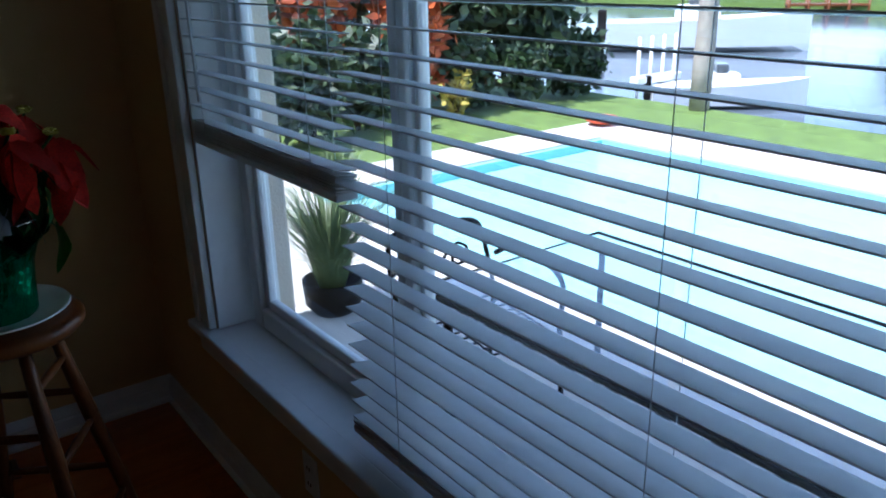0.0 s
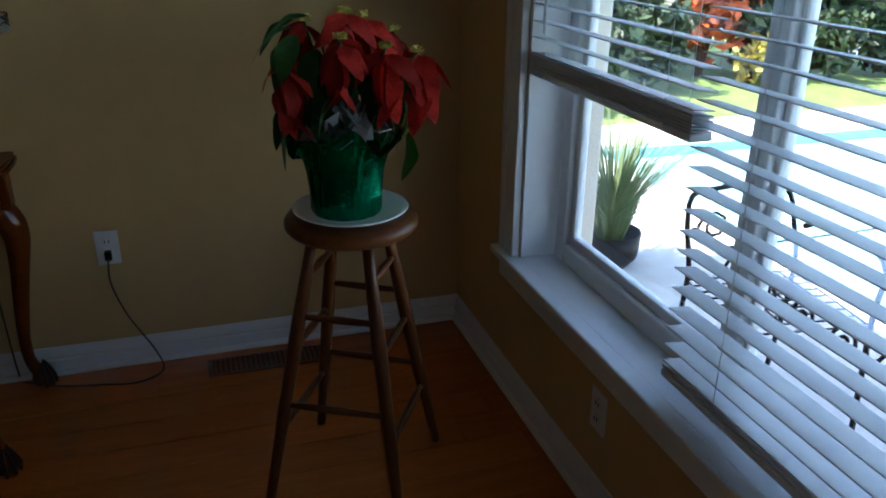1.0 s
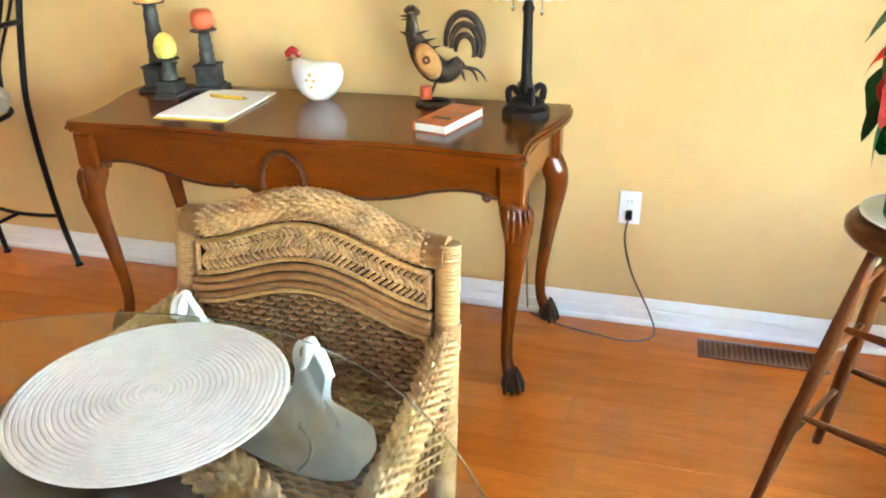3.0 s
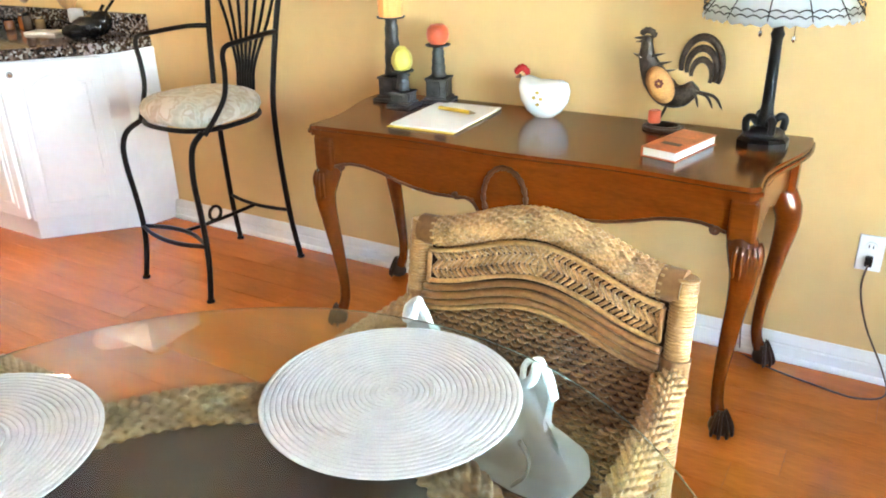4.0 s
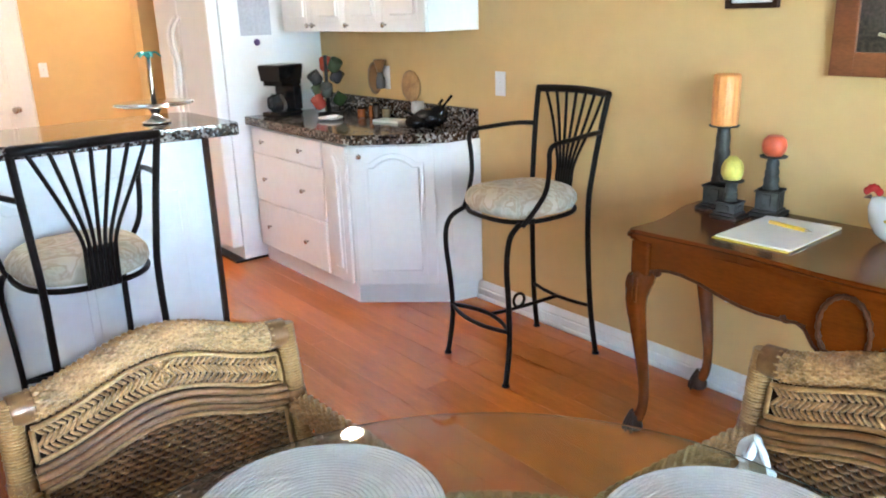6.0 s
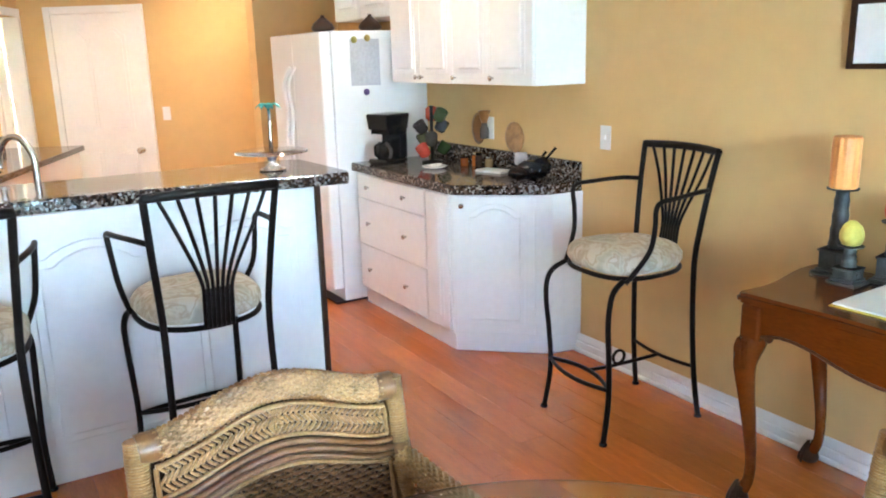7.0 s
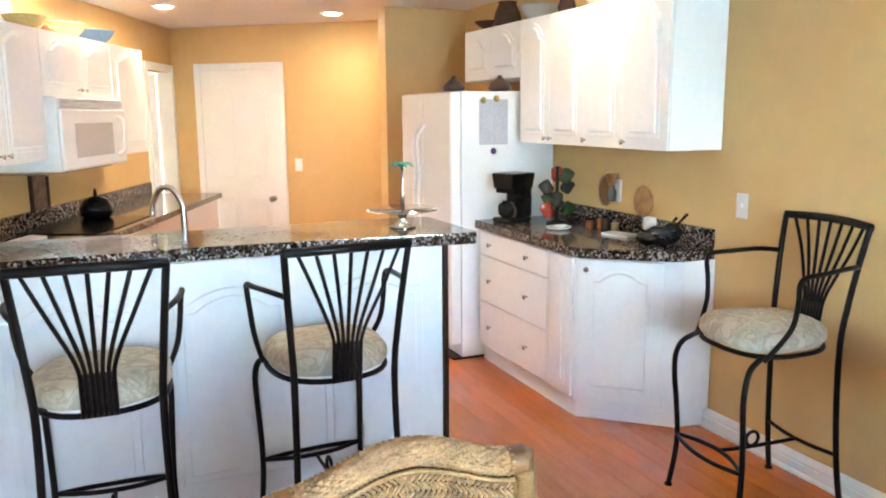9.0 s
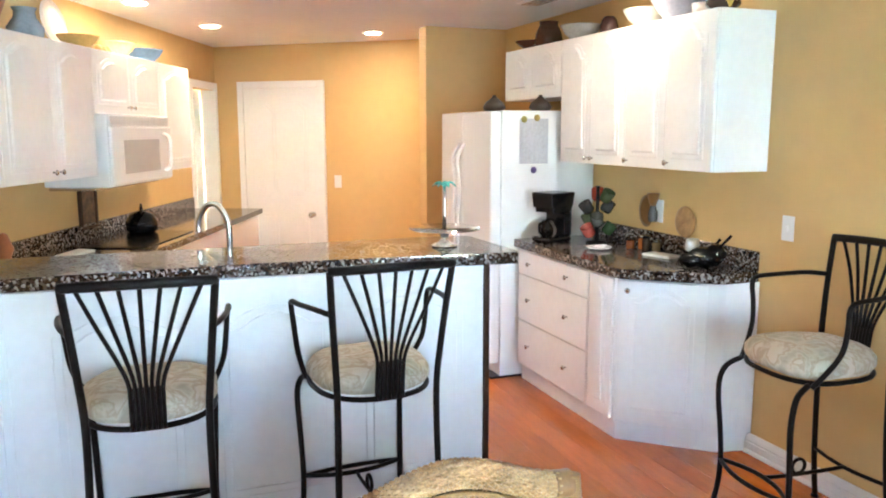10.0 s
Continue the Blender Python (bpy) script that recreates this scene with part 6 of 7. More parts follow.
# ---- plant stool and poinsettia ----
SX, SY, SZ = -0.536, -0.722, 0.735
ws = thing("wooden_stool", "turned oak stool with round seat and rungs", "stool", pose(-0.557, -0.79, 0))
bm = B()
lathe(bm, [(0.10, SZ - 0.045), (0.155, SZ - 0.042), (0.168, SZ - 0.028), (0.168, SZ - 0.014), (0.160, SZ - 0.003), (0.14, SZ), (0.02, SZ - 0.003)], 40, (SX + 0.557, SY + 0.79, 0))
part("seat", bm, STOOLWOOD, ws)
feet = [(-0.25, -0.068), (-0.063, 0.243), (0.244, 0.062), (0.057, -0.24)]
tops = [(f[0] * 0.40 + 0.012, f[1] * 0.40 + 0.045) for f in feet]


def on_leg(i, z):
    s = z / (SZ - 0.045)
    return Vector((feet[i][0] + (tops[i][0] - feet[i][0]) * s, feet[i][1] + (tops[i][1] - feet[i][1]) * s, z))


for i in range(4):
    bm = B()
    tube(bm, [on_leg(i, z) for z in np.linspace(0.0, SZ - 0.044, 12)], [0.0125, 0.0135, 0.0145, 0.016, 0.018, 0.0165, 0.018, 0.019, 0.018, 0.0165, 0.015, 0.013], 10)
    part("leg", bm, STOOLWOOD, ws)
for i, zs in ((0, (0.20, 0.42, 0.60)), (1, (0.27, 0.50)), (2, (0.20, 0.42, 0.60)), (3, (0.27, 0.50))):
    for z in zs:
        a, b = on_leg(i, z), on_leg((i + 1) % 4, z)
        bm = B()
        tube(bm, [a.lerp(b, s) for s in np.linspace(0, 1, 7)], [0.0075, 0.0085, 0.0095, 0.0105, 0.0095, 0.0085, 0.0075], 8)
        part("rung", bm, STOOLWOOD, ws)
bm = B()
lathe(bm, [(0.05, 0), (0.09, 0.002), (0.135, 0.010), (0.145, 0.016), (0.143, 0.019), (0.13, 0.013), (0.08, 0.006), (0.02, 0.005)], 40)
o = solid("saucer_plate", bm, CERAMIC, "white dinner plate under the flower pot", "plate")
o.location = (SX, SY, SZ + 0.0005)

pl = thing("poinsettia", "potted poinsettia with red bracts in green foil wrap", "potted plant", pose(SX - 0.01, SY, SZ + 0.0075))
bm = B()
k = 56
rows = []
for i, (r, z) in enumerate(((0.084, 0.0), (0.087, 0.01), (0.090, 0.06), (0.096, 0.11), (0.105, 0.145), (0.118, 0.172), (0.136, 0.196))):
    row = []
    for j in range(k):
        a = 2 * math.pi * j / k
        f = 1 + (0.012 + 0.02 * (i / 6) ** 2) * math.sin(13 * a + i * 0.7) + 0.045 * noise.noise(Vector((9 * math.cos(a), 9 * math.sin(a), z * 45)))
        dz = (0.030 * math.sin(3 * a + 0.8) + 0.018 * math.sin(7 * a)) * (1 if i == 6 else 0.5 if i == 5 else 0)
        row.append(bm.verts.new((r * f * math.cos(a), r * f * math.sin(a), z + dz)))
    rows.append(row)
for a, b in zip(rows, rows[1:]):
    for j in range(k):
        bm.faces.new((a[j], a[(j + 1) % k], b[(j + 1) % k], b[j]))
bm.faces.new(rows[0][::-1])
bmesh.ops.solidify(bm, geom=bm.faces[:], thickness=-0.0015)
part("foil_wrap", bm, FOIL, pl, "crinkled shiny green foil pot wrap")
bm = B()
lathe(bm, [(0.02, 0.135), (0.085, 0.140), (0.095, 0.15), (0.05, 0.155), (0.005, 0.157)], 20)
part("soil", bm, SOIL, pl)
bm = B()
for i in range(46):
    a, r = random.uniform(0, 6.28), random.uniform(0.03, 0.115)
    x, y = r * math.cos(a), r * math.sin(a)
    box(bm, (-0.03, -0.02, 0), (0.03, 0.02, 0.001), 0, pose(x, y, 0.195 + random.uniform(0, 0.075), random.uniform(-60, 60), random.uniform(-60, 60), random.uniform(0, 360)))
tagged(part("cellophane", bm, mat("clear_cellophane", (0.55, 0.57, 0.58), 0.08, metal=0.4), pl, "crumpled silvery cellophane lining"), kind="stuff")


def leaf_mesh(length, width, droop, lobed=0.0):
    bm = B()
    n = 9
    rows = []
    for i in range(n + 1):
        s = i / n
        w = width * (math.sin(math.pi * s ** 0.85) ** 0.8) * (1 + lobed * math.sin(s * 16)) + 0.0012
        x, z = length * s, -droop * s * s * length
        rows.append([bm.verts.new((x, q * w, z + 0.18 * abs(q) * w - (0.02 * length * math.sin(s * 9) * abs(q)))) for q in (-1, -0.5, 0, 0.5, 1)])
    for a, b in zip(rows, rows[1:]):
        for j in range(4):
            bm.faces.new((a[j], a[j + 1], b[j + 1], b[j])).smooth = True
    return bm


random.seed(11)
HEADS = ((-0.135, -0.060, 0.385, 0.95), (-0.02, -0.105, 0.430, 0.85), (0.085, -0.090, 0.405, 1.0), (0.175, -0.035, 0.385, 1.05), (0.070, 0.070, 0.455, 0.9), (-0.070, 0.075, 0.450, 0.8), (0.150, 0.085, 0.420, 0.9), (0.010, -0.010, 0.475, 0.9))
red_leaf = part("bract", leaf_mesh(0.140, 0.033, 0.55, 0.10), RED, pl, "red poinsettia bract")
green_leaf = part("leaf", leaf_mesh(0.130, 0.036, 0.6, 0.06), LEAF, pl, "dark green poinsettia leaf")
used = [False, False]


def put_leaf(src, which, at, yaw, pitch, roll, size):
    m = Matrix.Translation(at) @ Euler((radians(roll), radians(pitch), radians(yaw))).to_matrix().to_4x4() @ Matrix.Diagonal((size, size * random.uniform(0.85, 1.1), size, 1))
    if not used[which]:
        src.matrix_basis, used[which] = m, True
    else:
        tagged(again(src, m), src.get("label", ""))


for si, (hx, hy, hz, big) in enumerate(HEADS):
    tip = Vector((hx, hy, hz))
    bm = B()
    tube(bm, catmull([(hx * 0.2, hy * 0.2, 0.15), (hx * 0.5, hy * 0.5, 0.18 + 0.4 * (hz - 0.15)), tip], 5), 0.0038, 6)
    part("stem", bm, LEAF, pl)
    for k in range(9):
        low = k >= 5
        put_leaf(red_leaf, 0, tip + Vector((0, 0, -0.005 * k)), k * 80 + random.uniform(-20, 20) + si * 33, random.uniform(48, 82) if low else random.uniform(5, 45), random.uniform(-35, 35), big * random.uniform(0.85, 1.05) * (1 if low else 0.72))
    for k in range(4):
        put_leaf(green_leaf, 1, Vector((hx * 0.8, hy * 0.8, hz - 0.055 - 0.022 * k)), k * 68 + random.uniform(-25, 25), random.uniform(25, 75), random.uniform(-35, 35), random.uniform(0.65, 1.0))
    bm = B()
    for k in range(9):
        g = bmesh.ops.create_icosphere(bm, subdivisions=1, radius=0.0052)["verts"]
        for v in g:
            v.co = Vector((v.co.x + random.uniform(-0.016, 0.016), v.co.y + random.uniform(-0.016, 0.016), v.co.z + random.uniform(0.004, 0.014))) + tip
    part("flower_bud", bm, YELLOW, pl)
# green shoots that stand clear of the bracts, and leaves that hang over the rim
for x, y, z, yaw, pch, size in ((-0.11, -0.03, 0.45, 185, 5, 0.8), (-0.11, -0.05, 0.43, 205, 35, 0.85), (-0.10, 0.03, 0.46, 160, 15, 0.75), (-0.11, -0.07, 0.44, 225, 40, 0.75), (-0.08, -0.10, 0.41, 215, 62, 0.75), (-0.07, 0.0, 0.47, 170, -5, 0.7), (0.11, -0.07, 0.30, 310, 75, 1.0), (0.14, -0.05, 0.28, 330, 78, 1.0), (0.155, -0.01, 0.31, 355, 66, 0.95), (0.10, 0.10, 0.30, 50, 60, 1.0), (-0.10, 0.10, 0.32, 130, 50, 1.0)):
    put_leaf(green_leaf, 1, Vector((x, y, z)), yaw, pch, random.uniform(-20, 20), size)

LIME = mat("young_green_leaf", (0.10, 0.24, 0.025), 0.5, vary=0.3, scale=20, bump=0.2, bump_scale=40)
for x, y, z, yaw in ((0.125, -0.03, 0.285, -15), (0.15, -0.045, 0.20, 10)):
    young = part("leaf", leaf_mesh(0.115, 0.034, 0.35, 0.05), LIME, pl, "bright young green leaf")
    young.matrix_basis = Matrix.Translation((x, y, z)) @ Euler((0, radians(80), radians(yaw))).to_matrix().to_4x4()

# ---- canvas tote on the wicker seat ----
tb = thing("tote_bag", "white canvas tote bag with knotted handles on the chair seat", "bag", pose(-1.808, -1.436, 0.427, 0, 0, -17.4))
bm = B()
rows = []
n, k = 18, 72
for i in range(n + 1):
    s = i / n
    row = []
    for j in range(k):
        a = 2 * math.pi * j / k
        c, sn = math.cos(a), math.sin(a)
        w = 0.215 * (1 - 0.04 * s) + 0.010 * math.sin(math.pi * s)
        d = 0.078 * (1 - 0.93 * s ** 1.3) + 0.016 * math.sin(math.pi * s)
        x = w * math.copysign(abs(c) ** 0.6, c)
        y = d * math.copysign(abs(sn) ** 0.7, sn)
        u = x / 0.2
        peak = math.exp(-((abs(u) - 0.78) / 0.20) ** 2)
        z = (0.145 + 0.108 * peak * s * s + 0.012 * math.sin(x * 38 + 1)) * s
        fold = noise.noise(Vector((x * 11, y * 11, z * 9))) + 0.6 * noise.noise(Vector((x * 24 + 5, y * 24, z * 12)))
        crease = math.sin(x * 42 + z * 30 + 2 * noise.noise(Vector((x * 8, 0, z * 8)))) * (0.3 + 0.7 * s)
        y += (0.022 * fold + 0.008 * crease) * (1 if sn >= 0 else -1) * min(1, 3 * s + 0.1)
        row.append(bm.verts.new((x * (1 + 0.10 * math.sin(math.pi * s)) + 0.016 * fold, y + 0.055 * (1 - s), z + 0.012 * fold * s)))
    rows.append(row)
for a, b in zip(rows, rows[1:]):
    for j in range(k):
        bm.faces.new((a[j], a[(j + 1) % k], b[(j + 1) % k], b[j])).smooth = True
bm.faces.new(rows[0][::-1])
bmesh.ops.solidify(bm, geom=bm.faces[:], thickness=0.002)
part("body", bm, CLOTH, tb)
for s in (-1, 1):
    bm = B()
    c = Vector((s * 0.157, 0.0, 0.268))
    tube(bm, catmull([c + Vector((-0.02 * s, 0.045, -0.06)), c + Vector((0, 0.02, -0.01)), c + Vector((0.012, 0, 0.018)), c + Vector((0.018, -0.018, 0.0)), c + Vector((0, -0.02, -0.016)), c + Vector((-0.016, 0.0, 0.004)), c + Vector((0.0, 0.014, 0.022)), c + Vector((0.016, 0.004, 0.024)), c + Vector((0.03, 0.01, -0.005)), c + Vector((0.035, 0.02, -0.05))], 7), 0.0095, 10, flat=0.6)
    part("handle", bm, CLOTH, tb, "knotted canvas handle")
bm = B()
tube(bm, catmull([(0.17, -0.042, 0.15), (0.185, -0.035, 0.12), (0.18, -0.035, 0.08), (0.15, -0.038, 0.04)], 5), 0.008, 6, flat=0.4)
part("print", bm, mat("grey_print_ink", (0.30, 0.30, 0.28), 0.7), tb, "grey printed border")

# ---- outdoors ----
CONCRETE = mat("pale_deck_concrete", (0.55, 0.52, 0.47), 0.8, vary=0.10, scale=1.5, bump=0.3, bump_scale=90)
GRASS = mat("lawn_grass", (0.11, 0.17, 0.035), 0.9, vary=0.35, scale=5, bump=0.6, bump_scale=60)
POOLTILE = mat("pool_plaster", (0.26, 0.58, 0.61), 0.5, vary=0.08, scale=2)
WATER = mat("pool_water", (0.33, 0.64, 0.67), 0.05, vary=0.10, scale=1.5, bump=0.25, bump_scale=6)
CANAL = mat("canal_water", (0.10, 0.12, 0.15), 0.12, vary=0.15, scale=0.5, bump=0.6, bump_scale=3)
STUCCO = mat("beige_stucco", (0.58, 0.50, 0.40), 0.85, vary=0.08, scale=4, bump=0.5, bump_scale=120)
G = -0.15
bm = B()
box(bm, (-60, -200, -3.0), (0.0, 200, -0.11))
for lo, hi in (((0.0, -200, -3.0), (1.9, 200, G - 0.03)), ((5.2, -200, -3.0), (7.28, 200, G - 0.03)), ((1.9, 2.6, -3.0), (5.2, 200, G - 0.03)), ((1.9, -200, -3.0), (5.2, -6.5, G - 0.03)), ((1.9, -6.5, -3.0), (5.2, 2.6, G - 1.2))):
    box(bm, lo, hi)
solid("ground", bm, GRASS, "sunlit green lawn running down to the canal", "lawn", "structure")
bm = B()
box(bm, (7.28, -200, -3.0), (400, 400, -0.95))
solid("water", bm, CANAL, "grey-blue canal water beyond the lawn", "water", "structure")
PX0, PX1, PY0, PY1 = 1.92, 5.12, -6.0, 2.56
bm = B()
for lo, hi in (((0.2, -9, G - 0.05), (PX0, 4.2, G)), ((PX1, -9, G - 0.05), (5.8, 3.15, G)), ((PX0, PY1, G - 0.05), (PX1, 3.15, G)), ((PX0, -9, G - 0.05), (PX1, PY0, G))):
    box(bm, lo, hi, 0.01)
solid("pavement", bm, CONCRETE, "pale concrete pool deck in the sun", "patio", "structure")
pool = thing("swimming_pool", "rectangular swimming pool with pale blue water", "pool", kind="structure")
bm = B()
for lo, hi in (((PX0 + 0.01, PY1 - 0.06, G - 0.4), (PX1 - 0.01, PY1 - 0.005, G - 0.02)), ((PX1 - 0.06, PY0, G - 0.4), (PX1 - 0.005, PY1 - 0.06, G - 0.02)), ((PX0 + 0.005, PY0, G - 0.4), (PX0 + 0.06, PY1 - 0.06, G - 0.02))):
    box(bm, lo, hi)
part("pool_wall", bm, POOLTILE, pool)
bm = B()
box(bm, (PX0 + 0.06, PY0, G - 0.4), (PX1 - 0.06, PY1 - 0.06, G - 0.10))
part("pool_water", bm, WATER, pool)
bm = B()
box(bm, (-11, -8, 2.50), (0.42, 0.8, 2.68))
solid("roof", bm, STUCCO, "low house roof with a short eave", "roof", "structure")
bm = B()
box(bm, (0.2005, -0.53, G), (0.27, 0.8, 2.49), 0.01)
solid("wall_exterior", bm, STUCCO, "beige stucco outside wall", "wall", "structure")
bm = B()
lathe(bm, [(0.02, 0), (0.10, 0.02), (0.17, 0.05), (0.16, 0.09), (0.05, 0.10)], 20)
o = solid("pool_float", bm, mat("red_vinyl", (0.60, 0.09, 0.03), 0.4), "small red pool float on the deck edge", "float")
o.location = (5.55, 2.95, G)


def bush(name, label, x, y, w, h, leaf_mat, n, seed, z=G, flowers=None, category="shrub"):
    """Branches with many small leaf clumps, uneven in outline."""
    random.seed(seed)
    th = thing(name, label, category, pose(x, y, z))
    bm = B()
    tips = []
    for i in range(9):
        a = random.uniform(0, 2 * math.pi)
        tip = Vector((w * random.uniform(0.2, 0.8) * math.cos(a), w * random.uniform(0.2, 0.8) * math.sin(a), h * random.uniform(0.4, 0.95)))
        tube(bm, catmull([(0, 0, 0), tip * 0.4 + Vector((0, 0, 0.1 * h)), tip], 3), [0.05 * h / 2, 0.04 * h / 2, 0.035 * h / 2, 0.03 * h / 2, 0.02 * h / 2, 0.01 * h / 2, 0.006 * h / 2], 5)
        tips.append(tip)
    part("branches", bm, DARKWOOD, th)

    def leaves(count, size, low):
        verts, faces = [], []
        for i in range(count):
            t = random.choice(tips)
            p = t * random.uniform(low, 1.1) + Vector([random.gauss(0, 0.22 * w), random.gauss(0, 0.22 * w), random.gauss(0, 0.12 * h)])
            if p.z < 0.02:
                p.z = random.uniform(0.02, 0.3 * h)
            u = Vector([random.gauss(0, 1) for _ in range(3)]).normalized()
            v = u.cross(Vector([random.gauss(0, 1) for _ in range(3)])).normalized()
            s = size * random.uniform(0.6, 1.3)
            b = len(verts)
            verts += [p - u * s, p + v * s * 0.45, p + u * s, p - v * s * 0.45]
            faces.append((b, b + 1, b + 2, b + 3))
        me = bpy.data.meshes.new("crown")
        me.from_pydata([tuple(q) for q in verts], [], faces)
        return me

    o = new("crown", leaves(n, 0.05 * h ** 0.5 + 0.03, 0.5))
    o.data.materials.append(leaf_mat)
    o.parent = th
    tagged(o, kind="stuff")
    if flowers:
        o = new("flowers", leaves(n // 3, 0.06, 0.8))
        o.data.materials.append(flowers)
        o.parent = th
        tagged(o, kind="stuff")
    return th


DARKLEAF = mat("hedge_leaf", (0.030, 0.055, 0.020), 0.5, vary=0.4, scale=3)
REDLEAF = mat("croton_leaf", (0.42, 0.085, 0.020), 0.5, vary=0.5, scale=6)
PALELEAF = mat("grass_blade_leaf", (0.15, 0.20, 0.085), 0.5, vary=0.4, scale=6)
bush("red_shrub", "tall shrub with red and orange leaves by the lawn", 4.5, 4.95, 0.5, 2.0, REDLEAF, 1500, 3)
bush("red_shrub", "croton shrub with orange-red leaves", 3.5, 5.3, 0.6, 2.3, REDLEAF, 1200, 8)
for i, (x, y, w, h) in enumerate(((2.4, 5.9, 0.9, 2.8), (5.5, 5.4, 0.8, 2.4), (6.3, 5.0, 0.7, 1.9), (6.8, 4.6, 0.4, 0.9), (1.2, 6.2, 1.0, 3.0), (4.4, 6.4, 1.2, 3.0))):
    bush("hedge_shrub", "dense dark green shrub behind the pool deck", x, y, w, h, DARKLEAF, 2200, 20 + i)
for i, (x, y, w, h) in enumerate(((1.4, 3.9, 0.5, 1.2), (2.1, 4.0, 0.5, 1.15), (2.8, 4.2, 0.45, 1.1), (3.5, 4.5, 0.45, 1.0), (5.2, 4.75, 0.4, 0.75), (5.8, 4.4, 0.35, 0.6))):
    bush("bed_shrub", "low dark green shrub in the planting bed", x, y, w, h, DARKLEAF, 1500, 80 + i)
bush("flowering_shrub", "low yellow-green plant at the deck edge", 4.75, 4.4, 0.2, 0.45, mat("yellow_leaf", (0.40, 0.33, 0.07), 0.5, vary=0.4), 260, 40)
bush("small_tree", "broad green tree over the lawn by the canal", 6.5, 5.2, 0.8, 2.6, mat("tree_leaf", (0.055, 0.085, 0.025), 0.5, vary=0.4), 2600, 50, category="tree")

# potted spiky grass by the window
sg = thing("potted_grass", "spiky ornamental grass in a dark pot", "potted plant", pose(1.0, 0.60, G))
bm = B()
lathe(bm, [(0.10, 0), (0.14, 0.05), (0.15, 0.17), (0.135, 0.17), (0.12, 0.12), (0.01, 0.12)], 20)
part("pot", bm, BLACKM, sg)
random.seed(5)
verts, faces = [], []
for i in range(420):
    a, spread = random.uniform(0, 2 * math.pi), random.uniform(0.12, 0.62)
    hh = random.uniform(0.45, 0.95)
    d = Vector((math.cos(a), math.sin(a), 0))
    side = Vector((-d.y, d.x, 0)) * random.uniform(0.004, 0.008)
    prev = None
    for s in (0, 0.35, 0.7, 1.0):
        p = d * (0.06 + spread * s * s) + Vector((0, 0, 0.12 + hh * s * (1 - 0.30 * s)))
        b = len(verts)
        verts += [tuple(p - side * (1.05 - s)), tuple(p + side * (1.05 - s))]
        if prev is not None:
            faces.append((prev, prev + 1, b + 1, b))
        prev = b
me = bpy.data.meshes.new("blades")
me.from_pydata(verts, [], faces)
me.materials.append(PALELEAF)
o = new("blades", me)
o.parent = sg
tagged(o, kind="stuff")


def iron_chair(m):
    th = thing("patio_chair", "black wrought iron patio chair with scrolled back", "chair", m)
    for s in (-1, 1):
        bm = B()
        tube(bm, catmull([(s * 0.22, 0.22, 0.0), (s * 0.21, 0.20, 0.42), (s * 0.22, 0.18, 0.62), (s * 0.23, -0.10, 0.64), (s * 0.21, -0.2, 0.60)], 5), 0.010, 6)
        part("arm", bm, BLACKM, th)
        bm = B()
        tube(bm, catmull([(s * 0.21, -0.26, 0.0), (s * 0.20, -0.20, 0.42), (s * 0.20, -0.25, 0.60), (s * 0.18, -0.28, 0.70), (s * 0.10, -0.29, 0.72)], 5), 0.010, 6)
        part("back_post", bm, BLACKM, th)
        bm = B()
        tube(bm, [(s * 0.09 + 0.06 * (1 - t / 14) * math.cos(t * 0.8), -0.27, 0.59 + 0.06 * (1 - t / 14) * math.sin(t * 0.8)) for t in range(14)], 0.006, 5)
        part("scroll", bm, BLACKM, th)
    bm = B()
    tube(bm, catmull([(-0.12, -0.29, 0.715), (0, -0.295, 0.73), (0.12, -0.29, 0.715)], 4), 0.010, 6)
    part("top_rail", bm, BLACKM, th)
    seat = B()
    for i in range(9):
        q = -0.2 + 0.05 * i
        tube(seat, [(q, -0.2, 0.42), (q, 0.2, 0.42)], 0.004, 4)
        tube(seat, [(-0.2, q, 0.424), (0.2, q, 0.424)], 0.004, 4)
    tagged(part("mesh_seat", seat, BLACKM, th), kind="stuff")
    return th


iron_chair(pose(0.85, -0.70, G, 0, 0, 172))
pt = thing("patio_table", "black wrought iron table with a scrolled lattice rim", "table", pose(1.02, -1.45, G))
bm = B()
box(bm, (-0.40, -0.82, 0.64), (0.40, 0.72, 0.652), 0.003)
part("tabletop", bm, PANE, pt).visible_shadow = False
bm = B()
tube(bm, [(-0.41, -0.83, 0.646), (0.41, -0.83, 0.646), (0.41, 0.73, 0.646), (-0.41, 0.73, 0.646)], 0.010, 6, closed=True)
part("rim", bm, BLACKM, pt)
for i in range(10):
    bm = B()
    y = -0.66 + i * 0.147
    tube(bm, [(-0.412, y + 0.045 * (1 - t / 13) * math.cos(t * 0.8), 0.60 + 0.04 * (1 - t / 13) * math.sin(t * 0.8)) for t in range(13)], 0.006, 5)
    part("scroll", bm, BLACKM, pt)
for sx in (-1, 1):
    for sy in (-1, 1):
        bm = B()
        tube(bm, [(sx * 0.36, sy * 0.66, 0), (sx * 0.36, sy * 0.66, 0.64)], 0.012, 6)
        part("leg", bm, BLACKM, pt)

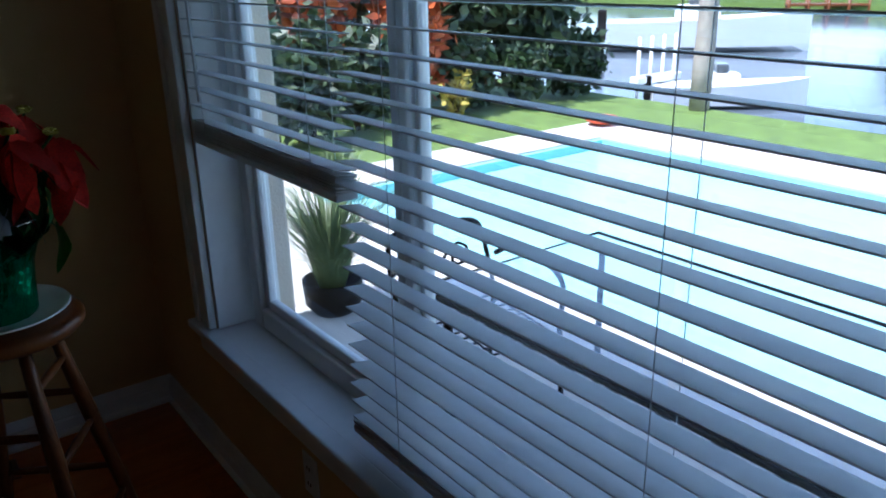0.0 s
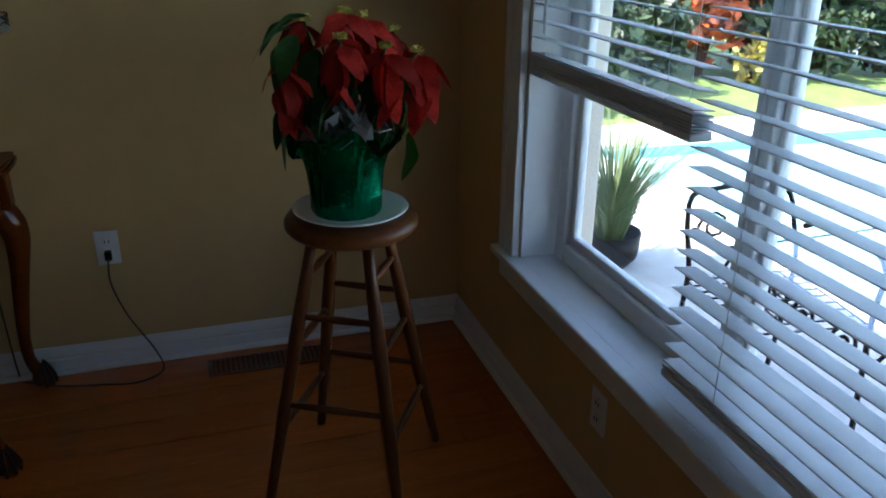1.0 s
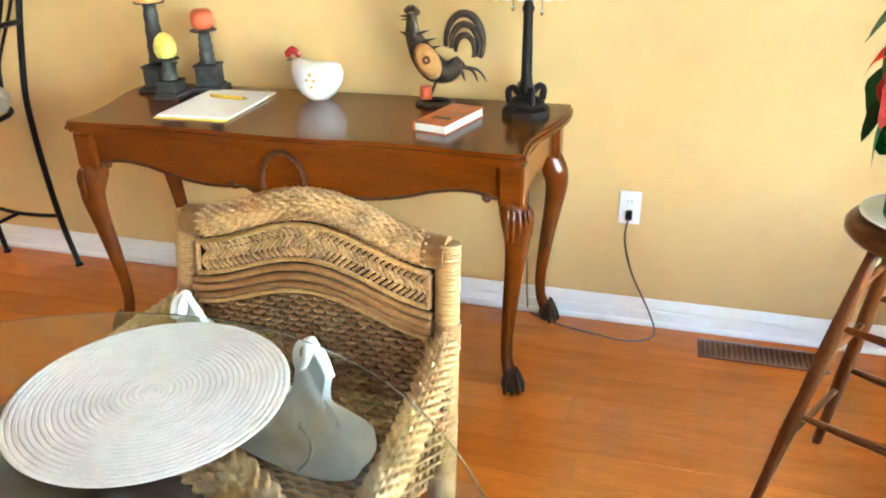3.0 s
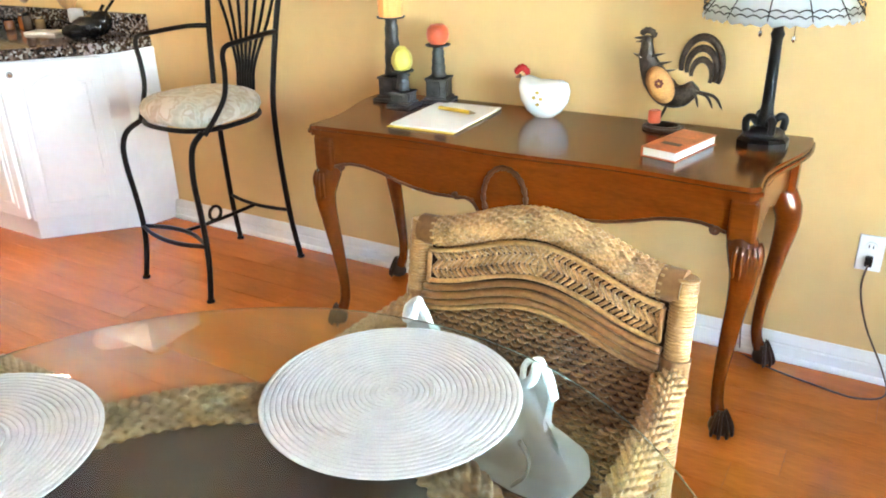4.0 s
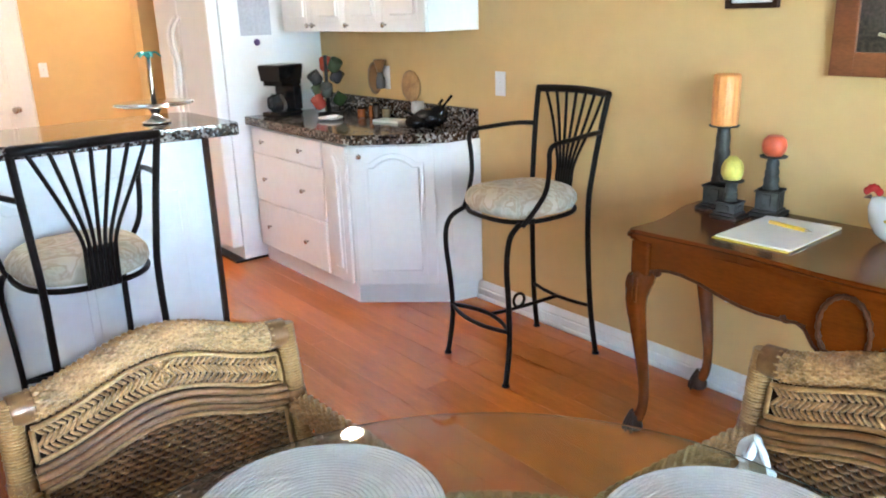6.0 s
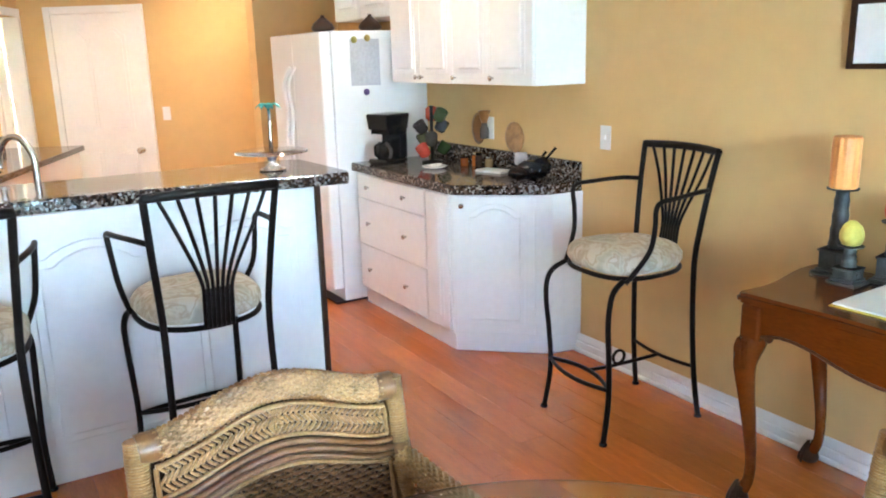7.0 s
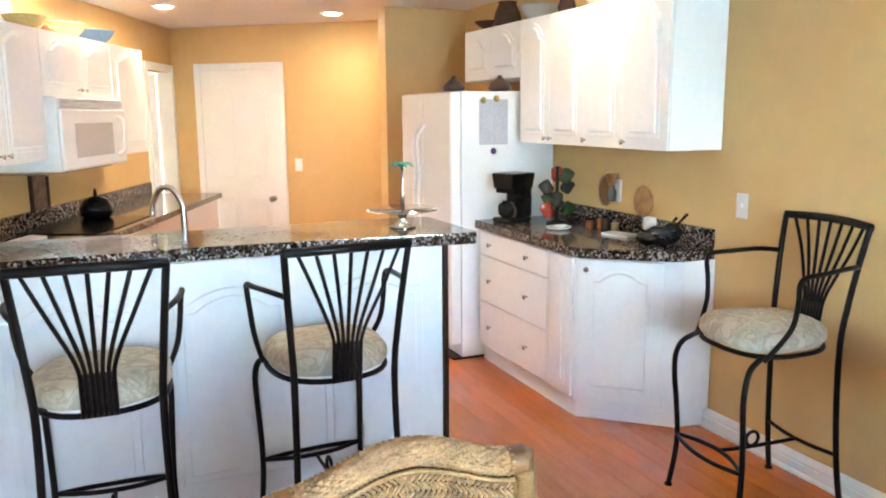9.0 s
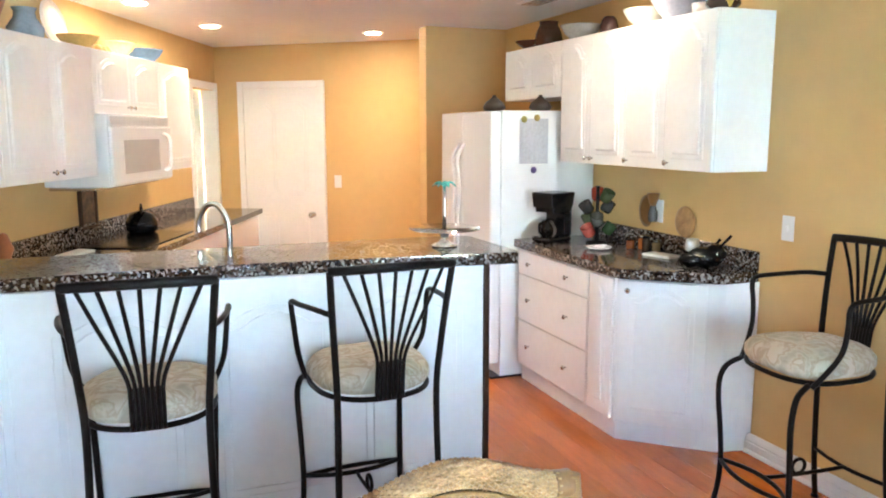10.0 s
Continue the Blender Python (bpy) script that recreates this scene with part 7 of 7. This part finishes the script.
# palm by the canal
pm = thing("palm_tree", "tall palm with a smooth grey trunk by the water", "palm tree", pose(7.15, 2.9, G - 0.03))
bm = B()
tube(bm, [(0.02 * math.sin(i * 0.7), 0, i * 0.5) for i in range(15)], [0.115 - 0.003 * i + 0.006 * (i % 2) for i in range(15)], 14)
part("trunk", bm, mat("palm_bark", (0.34, 0.30, 0.26), 0.85, vary=0.25, scale=8, bump=0.6, bump_scale=30), pm)
random.seed(4)
verts, faces = [], []
for f in range(16):
    a = f * 2 * math.pi / 16
    for i in range(26):
        s = i / 26
        c = Vector((2.4 * s * math.cos(a), 2.4 * s * math.sin(a), 7.0 + 0.9 * s - 1.9 * s * s))
        for q in (-1, 1):
            side = Vector((-math.sin(a) * q, math.cos(a) * q, -0.5)) * (0.55 * (1 - 0.6 * s))
            t = Vector((math.cos(a), math.sin(a), 0)) * 0.03
            b = len(verts)
            verts += [tuple(c - t), tuple(c + t), tuple(c + side)]
            faces.append((b, b + 1, b + 2))
me = bpy.data.meshes.new("crown")
me.from_pydata(verts, [], faces)
me.materials.append(PALELEAF)
o = new("crown", me)
o.parent = pm
tagged(o, kind="stuff")


def boat(m, size, label):
    th = thing("motor_boat", label, "boat", m)
    bm = B()
    rows = []
    for i in range(13):
        s = i / 12
        w = 0.16 * size * (1 - max(s - 0.45, 0) ** 2 / 0.3025 * 0.97)
        x = size * (s - 0.5)
        hgt = 0.14 * size * (1 + 0.35 * s * s)
        rows.append([bm.verts.new((x, y * w, z)) for y, z in ((-1, hgt), (-0.85, 0.02 * size), (0, -0.02 * size), (0.85, 0.02 * size), (1, hgt), (0.86, hgt * 0.96), (-0.86, hgt * 0.96))])
    for a, b in zip(rows, rows[1:]):
        for j in range(7):
            bm.faces.new((a[j], a[(j + 1) % 7], b[(j + 1) % 7], b[j]))
    bm.faces.new(rows[0])
    bm.faces.new(rows[-1][::-1])
    part("hull", bm, FRIDGE, th)
    bm = B()
    box(bm, (-0.16 * size, -0.08 * size, 0.14 * size), (0.06 * size, 0.08 * size, 0.22 * size), 0.02 * size)
    part("console", bm, FRIDGE, th)
    bm = B()
    box(bm, (-0.10 * size, -0.06 * size, 0.221 * size), (-0.02 * size, 0.06 * size, 0.28 * size), 0.01 * size)
    part("windscreen", bm, mat("tinted_screen", (0.10, 0.11, 0.12), 0.1), th)
    bm = B()
    box(bm, (-0.55 * size, -0.03 * size, 0.04 * size), (-0.505 * size, 0.03 * size, 0.2 * size), 0.01 * size)
    part("outboard", bm, BLACKM, th)
    return th


boat(pose(11.45, 5.35, -0.93, 0, 0, -46), 2.6, "small white motor boat moored in the canal")
boat(pose(19.0, 11.2, -0.90, 0, 0, -50), 5.5, "large white cruiser moored along the dock")
dk = thing("boat_dock", "wooden boat dock on piles across the canal", "dock", pose(35.5, 16.5, -0.95, 0, 0, -55) @ Matrix.Scale(0.55, 4))
bm = B()
box(bm, (-3.2, -1, 0.7), (3.2, 1, 0.9), 0.03)
part("deck", bm, STOOLWOOD, dk)
for i in range(5):
    for s in (-0.9, 0.9):
        bm = B()
        tube(bm, [(-3 + i * 1.5, s, -0.3), (-3 + i * 1.5, s, 1.2)], 0.14, 8)
        part("pile", bm, STOOLWOOD, dk)
bm = B()
box(bm, (10.2, 6.3, -0.55), (11.4, 6.5, -0.42), 0.02)
for i in range(4):
    tube(bm, [(10.3 + i * 0.33, 6.4, -1.0), (10.3 + i * 0.33, 6.4, 0.25)], 0.03, 8)
solid("mooring_posts", bm, FRIDGE, "white mooring walkway with posts in the canal", "dock")
bm = B()
box(bm, (36, -40, -0.96), (60, 80, -0.3))
solid("far_bank", bm, GRASS, "green far bank of the canal", "lawn", "structure")
random.seed(9)
for i in range(5):
    bush("far_tree", "tree on the far bank of the canal", 40 + random.uniform(-1, 4), 10 + i * 6, 2.2, 5, DARKLEAF, 1200, 60 + i, -0.3, category="tree")

# ---- floor planks ----
plank_bm = B()
W, L = 0.127, 1.2
box(plank_bm, (0.0004, 0.0003, -0.012), (L - 0.0004, W - 0.0003, 0.0), 0.0006)
plank = part("plank", plank_bm, FLOOR, floor)
far_planks = B()
first = True
for r in range(49):
    y = -W * (r + 1)
    off = random.uniform(0, L)
    for c in range(-1, 10):
        x = -c * L - off
        size = min(L, 0.0 - x)
        if size < 0.004:
            continue
        if y > -3.2 and -6.4 < x + L and x > -7 and size == L:
            if first:
                plank.matrix_basis = pose(x, y, 0)
                first = False
            else:
                again(plank, pose(x, y, 0))
        else:
            box(far_planks, (x + 0.0004, y + 0.0003, -0.012), (x + size - 0.0004, y + W - 0.0003, 0.0))
tagged(part("plank_field", far_planks, FLOOR, floor), kind="stuff")
